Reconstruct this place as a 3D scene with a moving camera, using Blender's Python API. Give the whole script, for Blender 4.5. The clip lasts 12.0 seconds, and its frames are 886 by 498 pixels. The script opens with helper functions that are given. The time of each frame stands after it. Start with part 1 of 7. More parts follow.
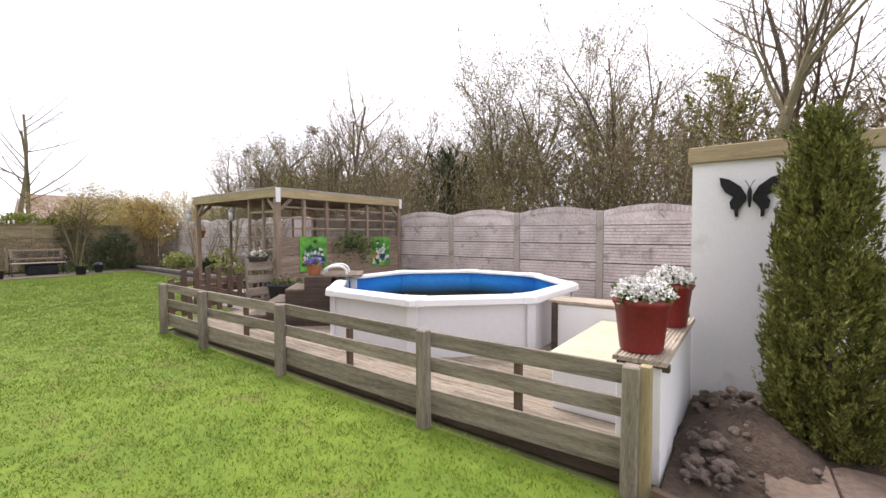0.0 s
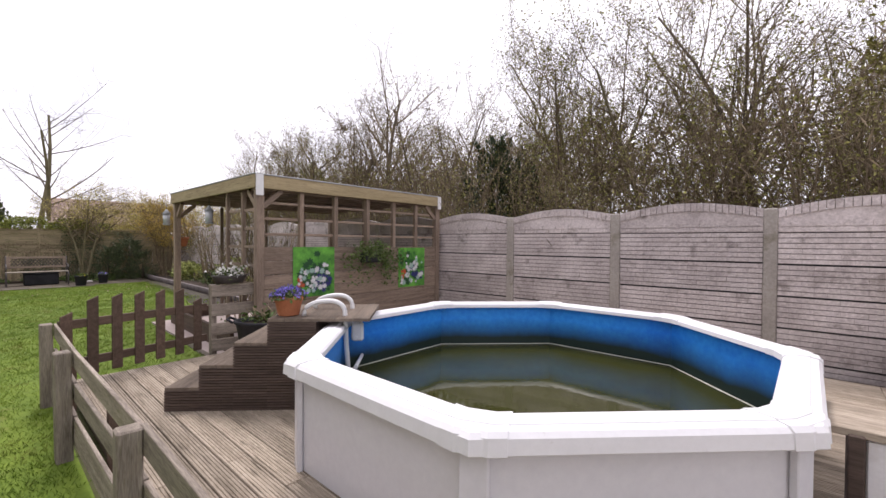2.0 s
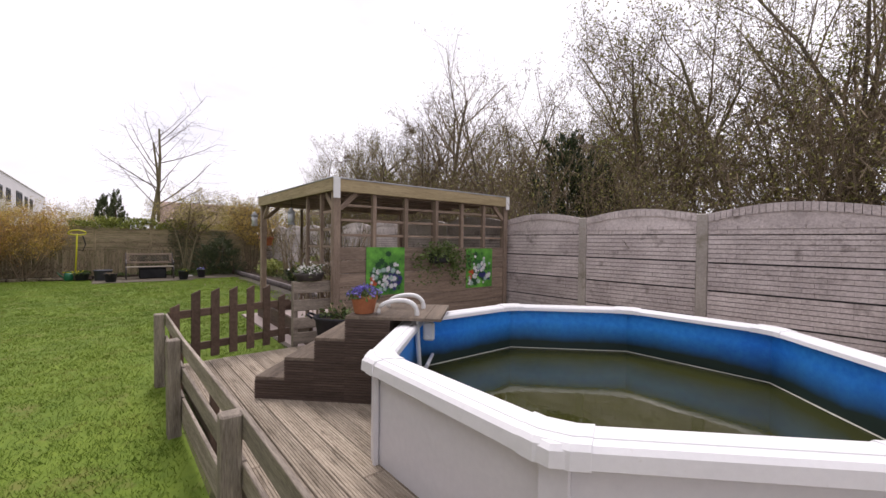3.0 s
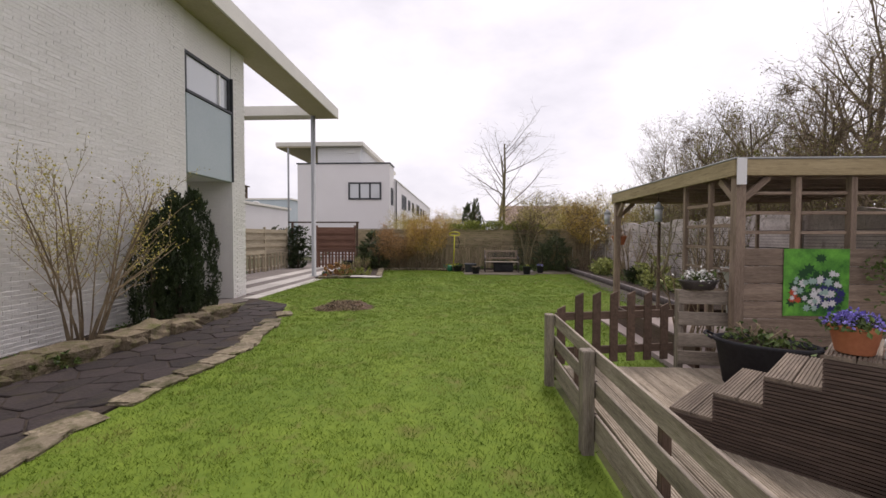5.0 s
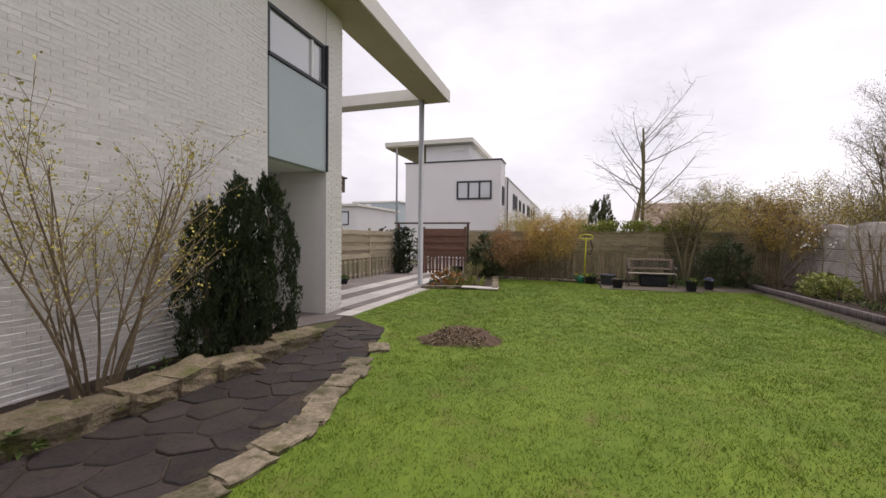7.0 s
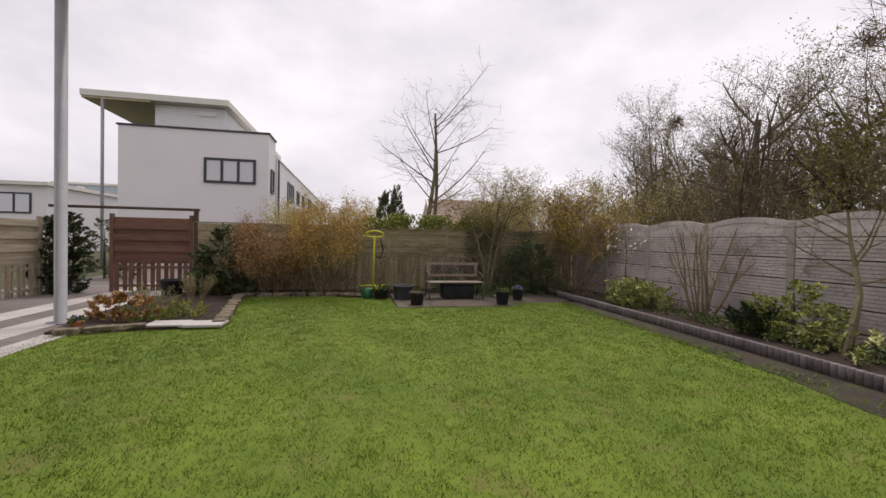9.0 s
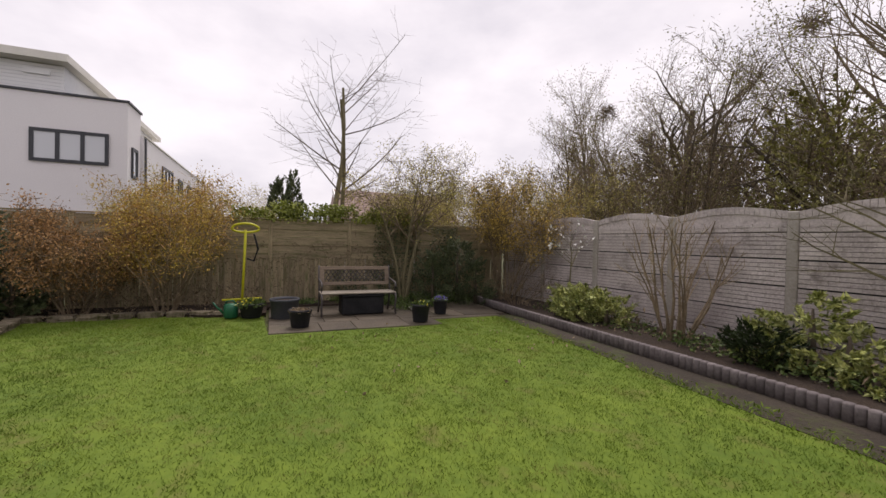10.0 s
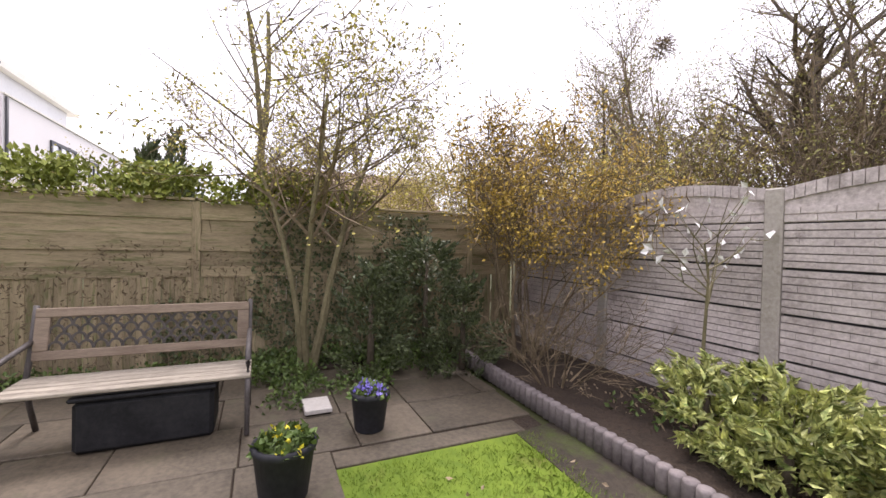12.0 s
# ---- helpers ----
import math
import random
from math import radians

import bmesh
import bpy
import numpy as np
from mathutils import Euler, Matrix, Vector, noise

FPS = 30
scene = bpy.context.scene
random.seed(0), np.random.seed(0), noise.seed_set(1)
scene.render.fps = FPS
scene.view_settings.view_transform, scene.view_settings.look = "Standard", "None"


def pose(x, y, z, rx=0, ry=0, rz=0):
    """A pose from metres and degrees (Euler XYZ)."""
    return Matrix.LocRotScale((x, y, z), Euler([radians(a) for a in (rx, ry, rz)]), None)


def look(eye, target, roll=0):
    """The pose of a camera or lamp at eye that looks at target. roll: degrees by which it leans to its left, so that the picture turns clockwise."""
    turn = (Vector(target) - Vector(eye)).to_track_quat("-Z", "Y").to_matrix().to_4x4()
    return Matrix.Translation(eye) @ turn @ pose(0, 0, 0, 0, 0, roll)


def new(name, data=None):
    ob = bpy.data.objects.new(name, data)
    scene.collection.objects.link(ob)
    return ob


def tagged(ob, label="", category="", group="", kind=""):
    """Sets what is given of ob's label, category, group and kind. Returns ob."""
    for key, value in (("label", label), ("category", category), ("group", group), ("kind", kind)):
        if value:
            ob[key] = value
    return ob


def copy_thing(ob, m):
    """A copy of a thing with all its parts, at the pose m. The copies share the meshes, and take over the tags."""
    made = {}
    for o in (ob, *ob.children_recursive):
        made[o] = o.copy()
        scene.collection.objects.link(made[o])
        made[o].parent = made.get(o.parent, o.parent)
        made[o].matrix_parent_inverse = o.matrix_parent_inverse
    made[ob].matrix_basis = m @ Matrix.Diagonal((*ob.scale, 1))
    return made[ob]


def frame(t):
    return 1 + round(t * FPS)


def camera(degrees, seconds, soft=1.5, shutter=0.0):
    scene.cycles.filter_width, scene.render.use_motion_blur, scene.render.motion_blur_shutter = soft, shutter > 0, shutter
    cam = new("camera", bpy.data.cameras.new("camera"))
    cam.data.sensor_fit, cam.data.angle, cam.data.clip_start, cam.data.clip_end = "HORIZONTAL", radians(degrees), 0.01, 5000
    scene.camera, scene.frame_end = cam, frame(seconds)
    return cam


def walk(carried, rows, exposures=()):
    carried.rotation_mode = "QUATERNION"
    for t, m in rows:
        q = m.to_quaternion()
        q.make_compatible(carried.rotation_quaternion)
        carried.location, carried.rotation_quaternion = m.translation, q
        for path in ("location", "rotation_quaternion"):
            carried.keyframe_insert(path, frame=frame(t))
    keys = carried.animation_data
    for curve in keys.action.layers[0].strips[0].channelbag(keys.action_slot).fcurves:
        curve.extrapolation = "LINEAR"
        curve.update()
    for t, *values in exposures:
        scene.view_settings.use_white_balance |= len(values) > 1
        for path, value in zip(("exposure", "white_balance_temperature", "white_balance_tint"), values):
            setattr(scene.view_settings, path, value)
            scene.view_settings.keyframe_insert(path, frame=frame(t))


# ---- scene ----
cam = camera(94.6, 12.0)
METRES, EYE, TILT, LEAN, TURN = 19.7, 1.5, -0.57, -0.76, 36.8
ROWS = [
    (0.0, 0.0, 0.0, 0.0, -0.02, -1.51, 0.89),
    (0.5, -0.0084, 0.0494, 0.0024, -0.11, -1.52, 0.9),
    (1.0, -0.0106, 0.1026, 0.0023, 2.68, -1.21, 0.74),
    (1.5, -0.0152, 0.1333, 0.0025, 4.2, -0.64, 0.42),
    (2.0, -0.0163, 0.1419, 0.0027, 5.11, -0.22, 0.32),
    (2.5, -0.017, 0.1434, 0.0029, 7.57, -0.19, 0.1),
    (4.5, -0.0482, 0.1376, 0.0057, 46.52, -0.49, -0.28),
    (5.0, -0.0667, 0.1448, 0.0055, 56.17, -0.71, -0.19),
    (5.5, -0.0877, 0.1514, 0.0059, 63.93, -0.64, -0.49),
    (6.0, -0.1142, 0.1561, 0.0057, 68.86, -0.51, -0.57),
    (6.5, -0.1595, 0.1662, 0.007, 72.72, -0.53, -0.85),
    (8.5, -0.3586, 0.2882, 0.0115, 49.18, -0.04, -0.96),
    (9.0, -0.4053, 0.3409, 0.0108, 41.51, -0.07, -0.92),
    (9.5, -0.4424, 0.3931, 0.0116, 35.78, 0.03, -0.97),
    (10.0, -0.4757, 0.4537, 0.011, 30.53, 0.01, -0.88),
    (10.5, -0.508, 0.5103, 0.0116, 26.87, -0.07, -0.86),
    (11.0, -0.5356, 0.5783, 0.0128, 27.19, -0.07, -0.79),
    (11.5, -0.5613, 0.6375, 0.0144, 26.94, -0.06, -0.89),
    (12.0, -0.5917, 0.695, 0.0166, 29.1, -0.08, -1.01),
]
EXPO = [(0.0, 1.17, 6500, 17), (0.9, 1.1, 6450, 18), (1.5, 0.88, 6450, 19), (2.5, 0.6, 6500, 20), (4.5, 0.33, 6650, 19), (6.5, 0.3, 6650, 18), (9.5, 0.12, 6750, 19), (10.5, 0.3, 6750, 21), (11.5, 0.85, 6600, 22), (12.0, 1.3, 6450, 21)]
walk(cam, [(t, pose(0, 0, EYE, TILT, LEAN, TURN) @ pose(METRES * x, METRES * y, METRES * z, 90 + pitch, roll, yaw)) for t, x, y, z, yaw, pitch, roll in ROWS],
     exposures=EXPO)

# ---------------------------------------------------------------- light
world = bpy.data.worlds.new("overcast_sky")
scene.world = world
world.use_nodes = True
wn, wl = world.node_tree.nodes, world.node_tree.links
wn.clear()
sky = wn.new("ShaderNodeTexSky")
sky.sky_type = 'NISHITA'
sky.sun_disc = False
sky.sun_elevation = math.radians(63)
sky.sun_rotation = math.radians(-69)
wtc = wn.new("ShaderNodeTexCoord")
wmap = wn.new("ShaderNodeMapping")
wmap.inputs["Scale"].default_value = (1.0, 1.0, 2.2)
cloud = wn.new("ShaderNodeTexNoise")
cloud.inputs["Scale"].default_value = 1.7
cloud.inputs["Detail"].default_value = 6.0
cloud.inputs["Roughness"].default_value = 0.55
cramp = wn.new("ShaderNodeValToRGB")
cramp.color_ramp.elements[0].position = 0.3
cramp.color_ramp.elements[0].color = (5.9, 6.0, 6.5, 1)
cramp.color_ramp.elements[1].position = 0.6
cramp.color_ramp.elements[1].color = (9.3, 9.3, 9.5, 1)
wmix = wn.new("ShaderNodeMixRGB")
wmix.inputs[0].default_value = 0.93
wbg = wn.new("ShaderNodeBackground")
wbg.inputs["Strength"].default_value = 0.1
wout = wn.new("ShaderNodeOutputWorld")
wl.new(wtc.outputs["Generated"], wmap.inputs["Vector"])
wl.new(wmap.outputs["Vector"], cloud.inputs["Vector"])
wl.new(cloud.outputs["Fac"], cramp.inputs["Fac"])
wl.new(sky.outputs["Color"], wmix.inputs[1])
wl.new(cramp.outputs["Color"], wmix.inputs[2])
wl.new(wmix.outputs["Color"], wbg.inputs["Color"])
wl.new(wbg.outputs["Background"], wout.inputs["Surface"])

sun_data = bpy.data.lights.new("sun", 'SUN')
sun_data.energy = 1.5
sun_data.angle = math.radians(20)
sun_data.color = (1.0, 0.96, 0.9)
sun = new("sun", sun_data)
sun.matrix_world = look((-13, 5, 28), (0, 0, 0))


# ---------------------------------------------------------------- materials
def mat(name, c1, c2, rough=0.75, scale=3.0, fine=40.0, bump=0.25, dist=0.01, metal=0.0, stretch=(1, 1, 1), vary=0.0,
        spots=None, spot_scale=6.0, spot_at=0.62, island=0.0, spec=0.4):
    m = bpy.data.materials.new(name)
    m.use_nodes = True
    n, l = m.node_tree.nodes, m.node_tree.links
    p = n["Principled BSDF"]
    p.inputs["Roughness"].default_value = rough
    p.inputs["Metallic"].default_value = metal
    p.inputs["Specular IOR Level"].default_value = spec
    tc = n.new("ShaderNodeTexCoord")
    mp = n.new("ShaderNodeMapping")
    mp.inputs["Scale"].default_value = stretch
    l.new(tc.outputs["Object"], mp.inputs["Vector"])
    vec = mp.outputs["Vector"]
    info = None
    if vary:
        info = n.new("ShaderNodeObjectInfo")
        sh = n.new("ShaderNodeVectorMath")
        sh.operation = 'MULTIPLY_ADD'
        l.new(info.outputs["Random"], sh.inputs[0])
        sh.inputs[1].default_value = (17.0, 9.0, 13.0)
        l.new(vec, sh.inputs[2])
        vec = sh.outputs["Vector"]
    a = n.new("ShaderNodeTexNoise")
    a.inputs["Scale"].default_value = scale
    a.inputs["Detail"].default_value = 5
    l.new(vec, a.inputs["Vector"])
    b = n.new("ShaderNodeTexNoise")
    b.inputs["Scale"].default_value = fine
    b.inputs["Detail"].default_value = 4
    b.inputs["Roughness"].default_value = 0.65
    l.new(vec, b.inputs["Vector"])
    add = n.new("ShaderNodeMath")
    add.operation = 'ADD'
    l.new(a.outputs["Fac"], add.inputs[0])
    l.new(b.outputs["Fac"], add.inputs[1])
    rg = n.new("ShaderNodeMapRange")
    rg.inputs["From Min"].default_value = 0.72
    rg.inputs["From Max"].default_value = 1.28
    l.new(add.outputs[0], rg.inputs["Value"])
    mx = n.new("ShaderNodeMixRGB")
    mx.inputs[1].default_value = (*c1, 1)
    mx.inputs[2].default_value = (*c2, 1)
    l.new(rg.outputs[0], mx.inputs[0])
    col = mx.outputs["Color"]
    if spots:
        s = n.new("ShaderNodeTexNoise")
        s.inputs["Scale"].default_value = spot_scale
        s.inputs["Detail"].default_value = 6
        s.inputs["Roughness"].default_value = 0.7
        l.new(vec if vary else tc.outputs["Object"], s.inputs["Vector"])
        sr = n.new("ShaderNodeMapRange")
        sr.inputs["From Min"].default_value = spot_at - 0.08
        sr.inputs["From Max"].default_value = spot_at + 0.08
        l.new(s.outputs["Fac"], sr.inputs["Value"])
        sm = n.new("ShaderNodeMixRGB")
        l.new(sr.outputs[0], sm.inputs[0])
        l.new(col, sm.inputs[1])
        sm.inputs[2].default_value = (*spots, 1)
        col = sm.outputs["Color"]
    if vary or island:
        if island:
            src = n.new("ShaderNodeNewGeometry").outputs["Random Per Island"]
            amount = island
        else:
            src = info.outputs["Random"]
            amount = vary
        vr = n.new("ShaderNodeMapRange")
        vr.inputs["To Min"].default_value = 1 - amount
        vr.inputs["To Max"].default_value = 1 + amount
        l.new(src, vr.inputs["Value"])
        hs = n.new("ShaderNodeHueSaturation")
        l.new(vr.outputs[0], hs.inputs["Value"])
        l.new(col, hs.inputs["Color"])
        col = hs.outputs["Color"]
    l.new(col, p.inputs["Base Color"])
    if bump:
        bp = n.new("ShaderNodeBump")
        bp.inputs["Strength"].default_value = bump
        bp.inputs["Distance"].default_value = dist
        l.new(b.outputs["Fac"], bp.inputs["Height"])
        l.new(bp.outputs["Normal"], p.inputs["Normal"])
    return m


def brick_mat(name, c1, c2, mortar, width, height, gap, axes, bump=0.5, dist=0.006, rough=0.8):
    """Painted or plain brickwork: axes is the mapping's rotation that lays the courses along a wall."""
    m = mat(name, c1, c2, rough, 0.8, 30, 0.0)
    n, l = m.node_tree.nodes, m.node_tree.links
    p = n["Principled BSDF"]
    tc = n.new("ShaderNodeTexCoord")
    mp = n.new("ShaderNodeMapping")
    mp.inputs["Rotation"].default_value = axes
    l.new(tc.outputs["Object"], mp.inputs["Vector"])
    wob = n.new("ShaderNodeTexNoise")
    wob.inputs["Scale"].default_value = 9.0
    wa = n.new("ShaderNodeVectorMath")
    wa.operation = 'MULTIPLY_ADD'
    l.new(mp.outputs["Vector"], wob.inputs["Vector"])
    l.new(wob.outputs["Color"], wa.inputs[0])
    wa.inputs[1].default_value = (0.03, 0.022, 0.03)
    l.new(mp.outputs["Vector"], wa.inputs[2])
    br = n.new("ShaderNodeTexBrick")
    br.inputs["Scale"].default_value = 1.0
    br.inputs["Brick Width"].default_value = width
    br.inputs["Row Height"].default_value = height
    br.inputs["Mortar Size"].default_value = gap
    br.inputs["Mortar Smooth"].default_value = 0.5
    l.new(wa.outputs["Vector"], br.inputs["Vector"])
    old = p.inputs["Base Color"].links[0].from_socket
    mx = n.new("ShaderNodeMixRGB")
    l.new(br.outputs["Fac"], mx.inputs[0])
    l.new(old, mx.inputs[1])
    mx.inputs[2].default_value = (*mortar, 1)
    l.new(mx.outputs["Color"], p.inputs["Base Color"])
    rough_n = n.new("ShaderNodeTexNoise")
    rough_n.inputs["Scale"].default_value = 35.0
    rough_n.inputs["Detail"].default_value = 4
    l.new(tc.outputs["Object"], rough_n.inputs["Vector"])
    sub = n.new("ShaderNodeMath")
    sub.operation = 'MULTIPLY_ADD'
    l.new(br.outputs["Fac"], sub.inputs[0])
    sub.inputs[1].default_value = -1.0
    l.new(rough_n.outputs["Fac"], sub.inputs[2])
    bp = n.new("ShaderNodeBump")
    bp.inputs["Strength"].default_value = bump
    bp.inputs["Distance"].default_value = dist
    l.new(sub.outputs[0], bp.inputs["Height"])
    l.new(bp.outputs["Normal"], p.inputs["Normal"])
    return m


def glass_mat(name, tint, rough=0.02):
    m = bpy.data.materials.new(name)
    m.use_nodes = True
    p = m.node_tree.nodes["Principled BSDF"]
    p.inputs["Base Color"].default_value = (*tint, 1)
    p.inputs["Roughness"].default_value = rough
    p.inputs["Specular IOR Level"].default_value = 1.0
    p.inputs["Coat Weight"].default_value = 1.0
    p.inputs["Coat Roughness"].default_value = 0.02
    return m


M_GROUND = mat("soil_and_grass", (0.05, 0.06, 0.02), (0.09, 0.09, 0.035), 0.95, 0.3, 12, 0.4, 0.03)
M_LAWN = mat("lawn", (0.085, 0.145, 0.011), (0.158, 0.228, 0.02), 0.9, 0.8, 9, 0.3, 0.015, spots=(0.15, 0.15, 0.035), spot_scale=2.3, spot_at=0.62)
M_GRASS = mat("grass_blade", (0.092, 0.158, 0.011), (0.178, 0.256, 0.021), 0.8, 0.45, 3.4, 0, island=0.12, spots=(0.2, 0.21, 0.045), spot_scale=2.0, spot_at=0.6)
M_SOIL = mat("garden_soil", (0.028, 0.02, 0.014), (0.068, 0.046, 0.032), 0.95, 2.5, 30, 1.0, 0.04)
M_BARE = mat("bare_earth", (0.06, 0.038, 0.026), (0.18, 0.112, 0.07), 0.95, 2.2, 24, 1.0, 0.04, spots=(0.07, 0.045, 0.035), spot_scale=3)
M_FLAG = mat("dark_flagstone", (0.019, 0.014, 0.014), (0.047, 0.035, 0.034), 0.8, 2.2, 26, 0.7, 0.015, vary=0.28, spots=(0.05, 0.04, 0.025), spot_scale=3.5, spot_at=0.6)
M_EDGE = mat("tan_edge_stone", (0.14, 0.112, 0.075), (0.31, 0.26, 0.185), 0.9, 5, 25, 0.8, 0.02, vary=0.25, spots=(0.08, 0.075, 0.03), spot_scale=6, spot_at=0.55)
M_ROCK = mat("mossy_rock", (0.11, 0.085, 0.055), (0.28, 0.225, 0.15), 0.9, 4, 28, 0.9, 0.03, vary=0.2, spots=(0.10, 0.11, 0.025), spot_scale=5, spot_at=0.58)
M_SLAB = mat("terrace_slab", (0.048, 0.039, 0.027), (0.135, 0.108, 0.077), 0.6, 1.7, 24, 0.4, 0.01, vary=0.15, spots=(0.10, 0.09, 0.055), spot_scale=2.5)
M_PALE = mat("pale_paver", (0.42, 0.39, 0.36), (0.56, 0.53, 0.5), 0.85, 2, 40, 0.3, 0.006, vary=0.08)
M_DARK = mat("dark_paver", (0.15, 0.13, 0.12), (0.23, 0.2, 0.185), 0.85, 2, 40, 0.4, 0.006, vary=0.12)
M_CONC = mat("weathered_concrete", (0.38, 0.33, 0.32), (0.68, 0.61, 0.595), 0.9, 2.2, 35, 0.6, 0.01, vary=0.1, spots=(0.24, 0.205, 0.19), spot_scale=3.4, spot_at=0.63)
M_GRIME = mat("grimy_concrete_joint", (0.16, 0.135, 0.13), (0.3, 0.26, 0.25), 0.9, 3, 30, 0.4, 0.006)
M_POST = mat("concrete_post", (0.31, 0.28, 0.25), (0.47, 0.43, 0.39), 0.9, 2, 35, 0.4, 0.006, vary=0.08, spots=(0.22, 0.2, 0.15), spot_scale=4)
M_GREYWOOD = mat("grey_weathered_wood", (0.15, 0.122, 0.1), (0.39, 0.335, 0.275), 0.85, 2.0, 16, 0.5, 0.006, stretch=(1, 12, 12), vary=0.2, spots=(0.13, 0.12, 0.06), spot_scale=5, spot_at=0.66)
M_DECK = mat("ribbed_deck_wood", (0.22, 0.18, 0.135), (0.47, 0.40, 0.32), 0.85, 1.6, 14, 0.4, 0.005, stretch=(1, 9, 9), vary=0.18, spots=(0.13, 0.105, 0.075), spot_scale=3)
M_BROWN = mat("brown_stained_wood", (0.07, 0.045, 0.032), (0.15, 0.1, 0.072), 0.8, 2.5, 18, 0.5, 0.006, stretch=(1, 10, 10), vary=0.2)
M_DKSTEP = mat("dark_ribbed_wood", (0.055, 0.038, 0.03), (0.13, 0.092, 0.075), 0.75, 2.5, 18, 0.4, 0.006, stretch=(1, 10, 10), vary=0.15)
M_PERG = mat("pergola_wood", (0.17, 0.122, 0.092), (0.36, 0.275, 0.21), 0.85, 2.0, 16, 0.5, 0.006, stretch=(1, 11, 11), vary=0.22)
M_BEAM = mat("yellowed_pine_beam", (0.30, 0.235, 0.13), (0.46, 0.37, 0.22), 0.8, 1.8, 14, 0.4, 0.006, stretch=(1, 11, 11), vary=0.1, spots=(0.2, 0.16, 0.09), spot_scale=4)
M_FENCE = mat("green_brown_fence_wood", (0.23, 0.182, 0.115), (0.45, 0.365, 0.235), 0.88, 1.6, 16, 0.5, 0.006, stretch=(1, 10, 10), vary=0.2, spots=(0.17, 0.175, 0.075), spot_scale=2.5, spot_at=0.58)
M_SLAT = mat("silvered_slat_wood", (0.28, 0.23, 0.16), (0.48, 0.42, 0.31), 0.85, 2.0, 16, 0.4, 0.006, stretch=(1, 10, 10), vary=0.2)
M_REDWOOD = mat("red_brown_slat_wood", (0.13, 0.065, 0.045), (0.22, 0.12, 0.085), 0.8, 2.0, 16, 0.4, 0.006, stretch=(1, 10, 10), vary=0.18)
M_WHITE = mat("white_render", (0.77, 0.77, 0.79), (0.85, 0.85, 0.865), 0.8, 1.2, 60, 0.3, 0.004, spots=(0.66, 0.64, 0.62), spot_scale=2.2, spot_at=0.68)
M_POOLW = mat("white_pool_steel", (0.70, 0.70, 0.735), (0.77, 0.77, 0.80), 0.35, 0.8, 20, 0.03, 0.002, spots=(0.62, 0.6, 0.6), spot_scale=1.5, spot_at=0.7)
M_RIM = mat("white_pool_rim", (0.78, 0.78, 0.80), (0.84, 0.84, 0.86), 0.4, 1.5, 30, 0.03, 0.002, spots=(0.6, 0.58, 0.55), spot_scale=7, spot_at=0.72)
M_PAINT = mat("white_metal_paint", (0.75, 0.75, 0.75), (0.8, 0.8, 0.8), 0.35, 3, 30, 0.02)
M_HOUSE = brick_mat("white_painted_brick", (0.70, 0.68, 0.655), (0.80, 0.775, 0.75), (0.70, 0.68, 0.655), 0.22, 0.0625, 0.007, (math.radians(90), 0, 0), 0.6, 0.008)
M_HOUSE_E = brick_mat("white_painted_brick_return", (0.70, 0.68, 0.655), (0.80, 0.775, 0.75), (0.70, 0.68, 0.655), 0.22, 0.0625, 0.007, (math.radians(90), 0, math.radians(90)), 0.6, 0.008)
M_PBRICK = mat("white_painted_brick_face", (0.76, 0.74, 0.72), (0.87, 0.85, 0.83), 0.75, 1.1, 34, 0.7, 0.012, spots=(0.7, 0.675, 0.65), spot_scale=9, spot_at=0.64)
M_JOINT = mat("painted_mortar", (0.68, 0.66, 0.64), (0.8, 0.78, 0.75), 0.85, 1.5, 40, 0.5, 0.006)
M_BLACKB = brick_mat("black_brick", (0.035, 0.03, 0.032), (0.075, 0.068, 0.07), (0.02, 0.02, 0.02), 0.22, 0.0625, 0.008, (math.radians(90), 0, 0), 0.7, 0.01)
M_STUCCO = mat("white_stucco", (0.70, 0.68, 0.69), (0.77, 0.75, 0.76), 0.85, 0.3, 20, 0.2, 0.01)
M_PANEL = mat("blue_grey_panel", (0.36, 0.43, 0.46), (0.42, 0.48, 0.51), 0.4, 0.8, 20, 0.02)
M_FRAME = mat("dark_grey_frame", (0.03, 0.033, 0.04), (0.05, 0.053, 0.06), 0.5, 4, 40, 0.05)
M_ROOF = mat("pale_roof_edge", (0.60, 0.58, 0.53), (0.70, 0.68, 0.62), 0.6, 1, 20, 0.05)
M_SOFFIT = mat("beige_soffit", (0.36, 0.32, 0.21), (0.44, 0.39, 0.27), 0.7, 1, 20, 0.1)
M_STEEL = mat("grey_steel", (0.27, 0.28, 0.29), (0.35, 0.36, 0.37), 0.6, 2, 40, 0.05)
M_GLASS = glass_mat("window_glass", (0.05, 0.06, 0.07))
M_GLASSB = glass_mat("curtained_glass", (0.45, 0.47, 0.5), 0.08)
M_BARK = mat("bark", (0.075, 0.06, 0.042), (0.15, 0.12, 0.085), 0.9, 3, 25, 0.8, 0.02, island=0.25)
M_BARKG = mat("greenish_bark", (0.12, 0.105, 0.055), (0.22, 0.19, 0.11), 0.9, 3, 25, 0.8, 0.02, island=0.2)
M_TWIG = mat("twig", (0.12, 0.088, 0.055), (0.235, 0.18, 0.115), 0.9, 5, 30, 0, island=0.35)
M_TWIGP = mat("pale_twig", (0.24, 0.18, 0.11), (0.38, 0.3, 0.2), 0.9, 5, 30, 0, island=0.3)
M_BUD = mat("olive_buds", (0.15, 0.145, 0.035), (0.29, 0.27, 0.08), 0.7, 4, 20, 0, island=0.4)
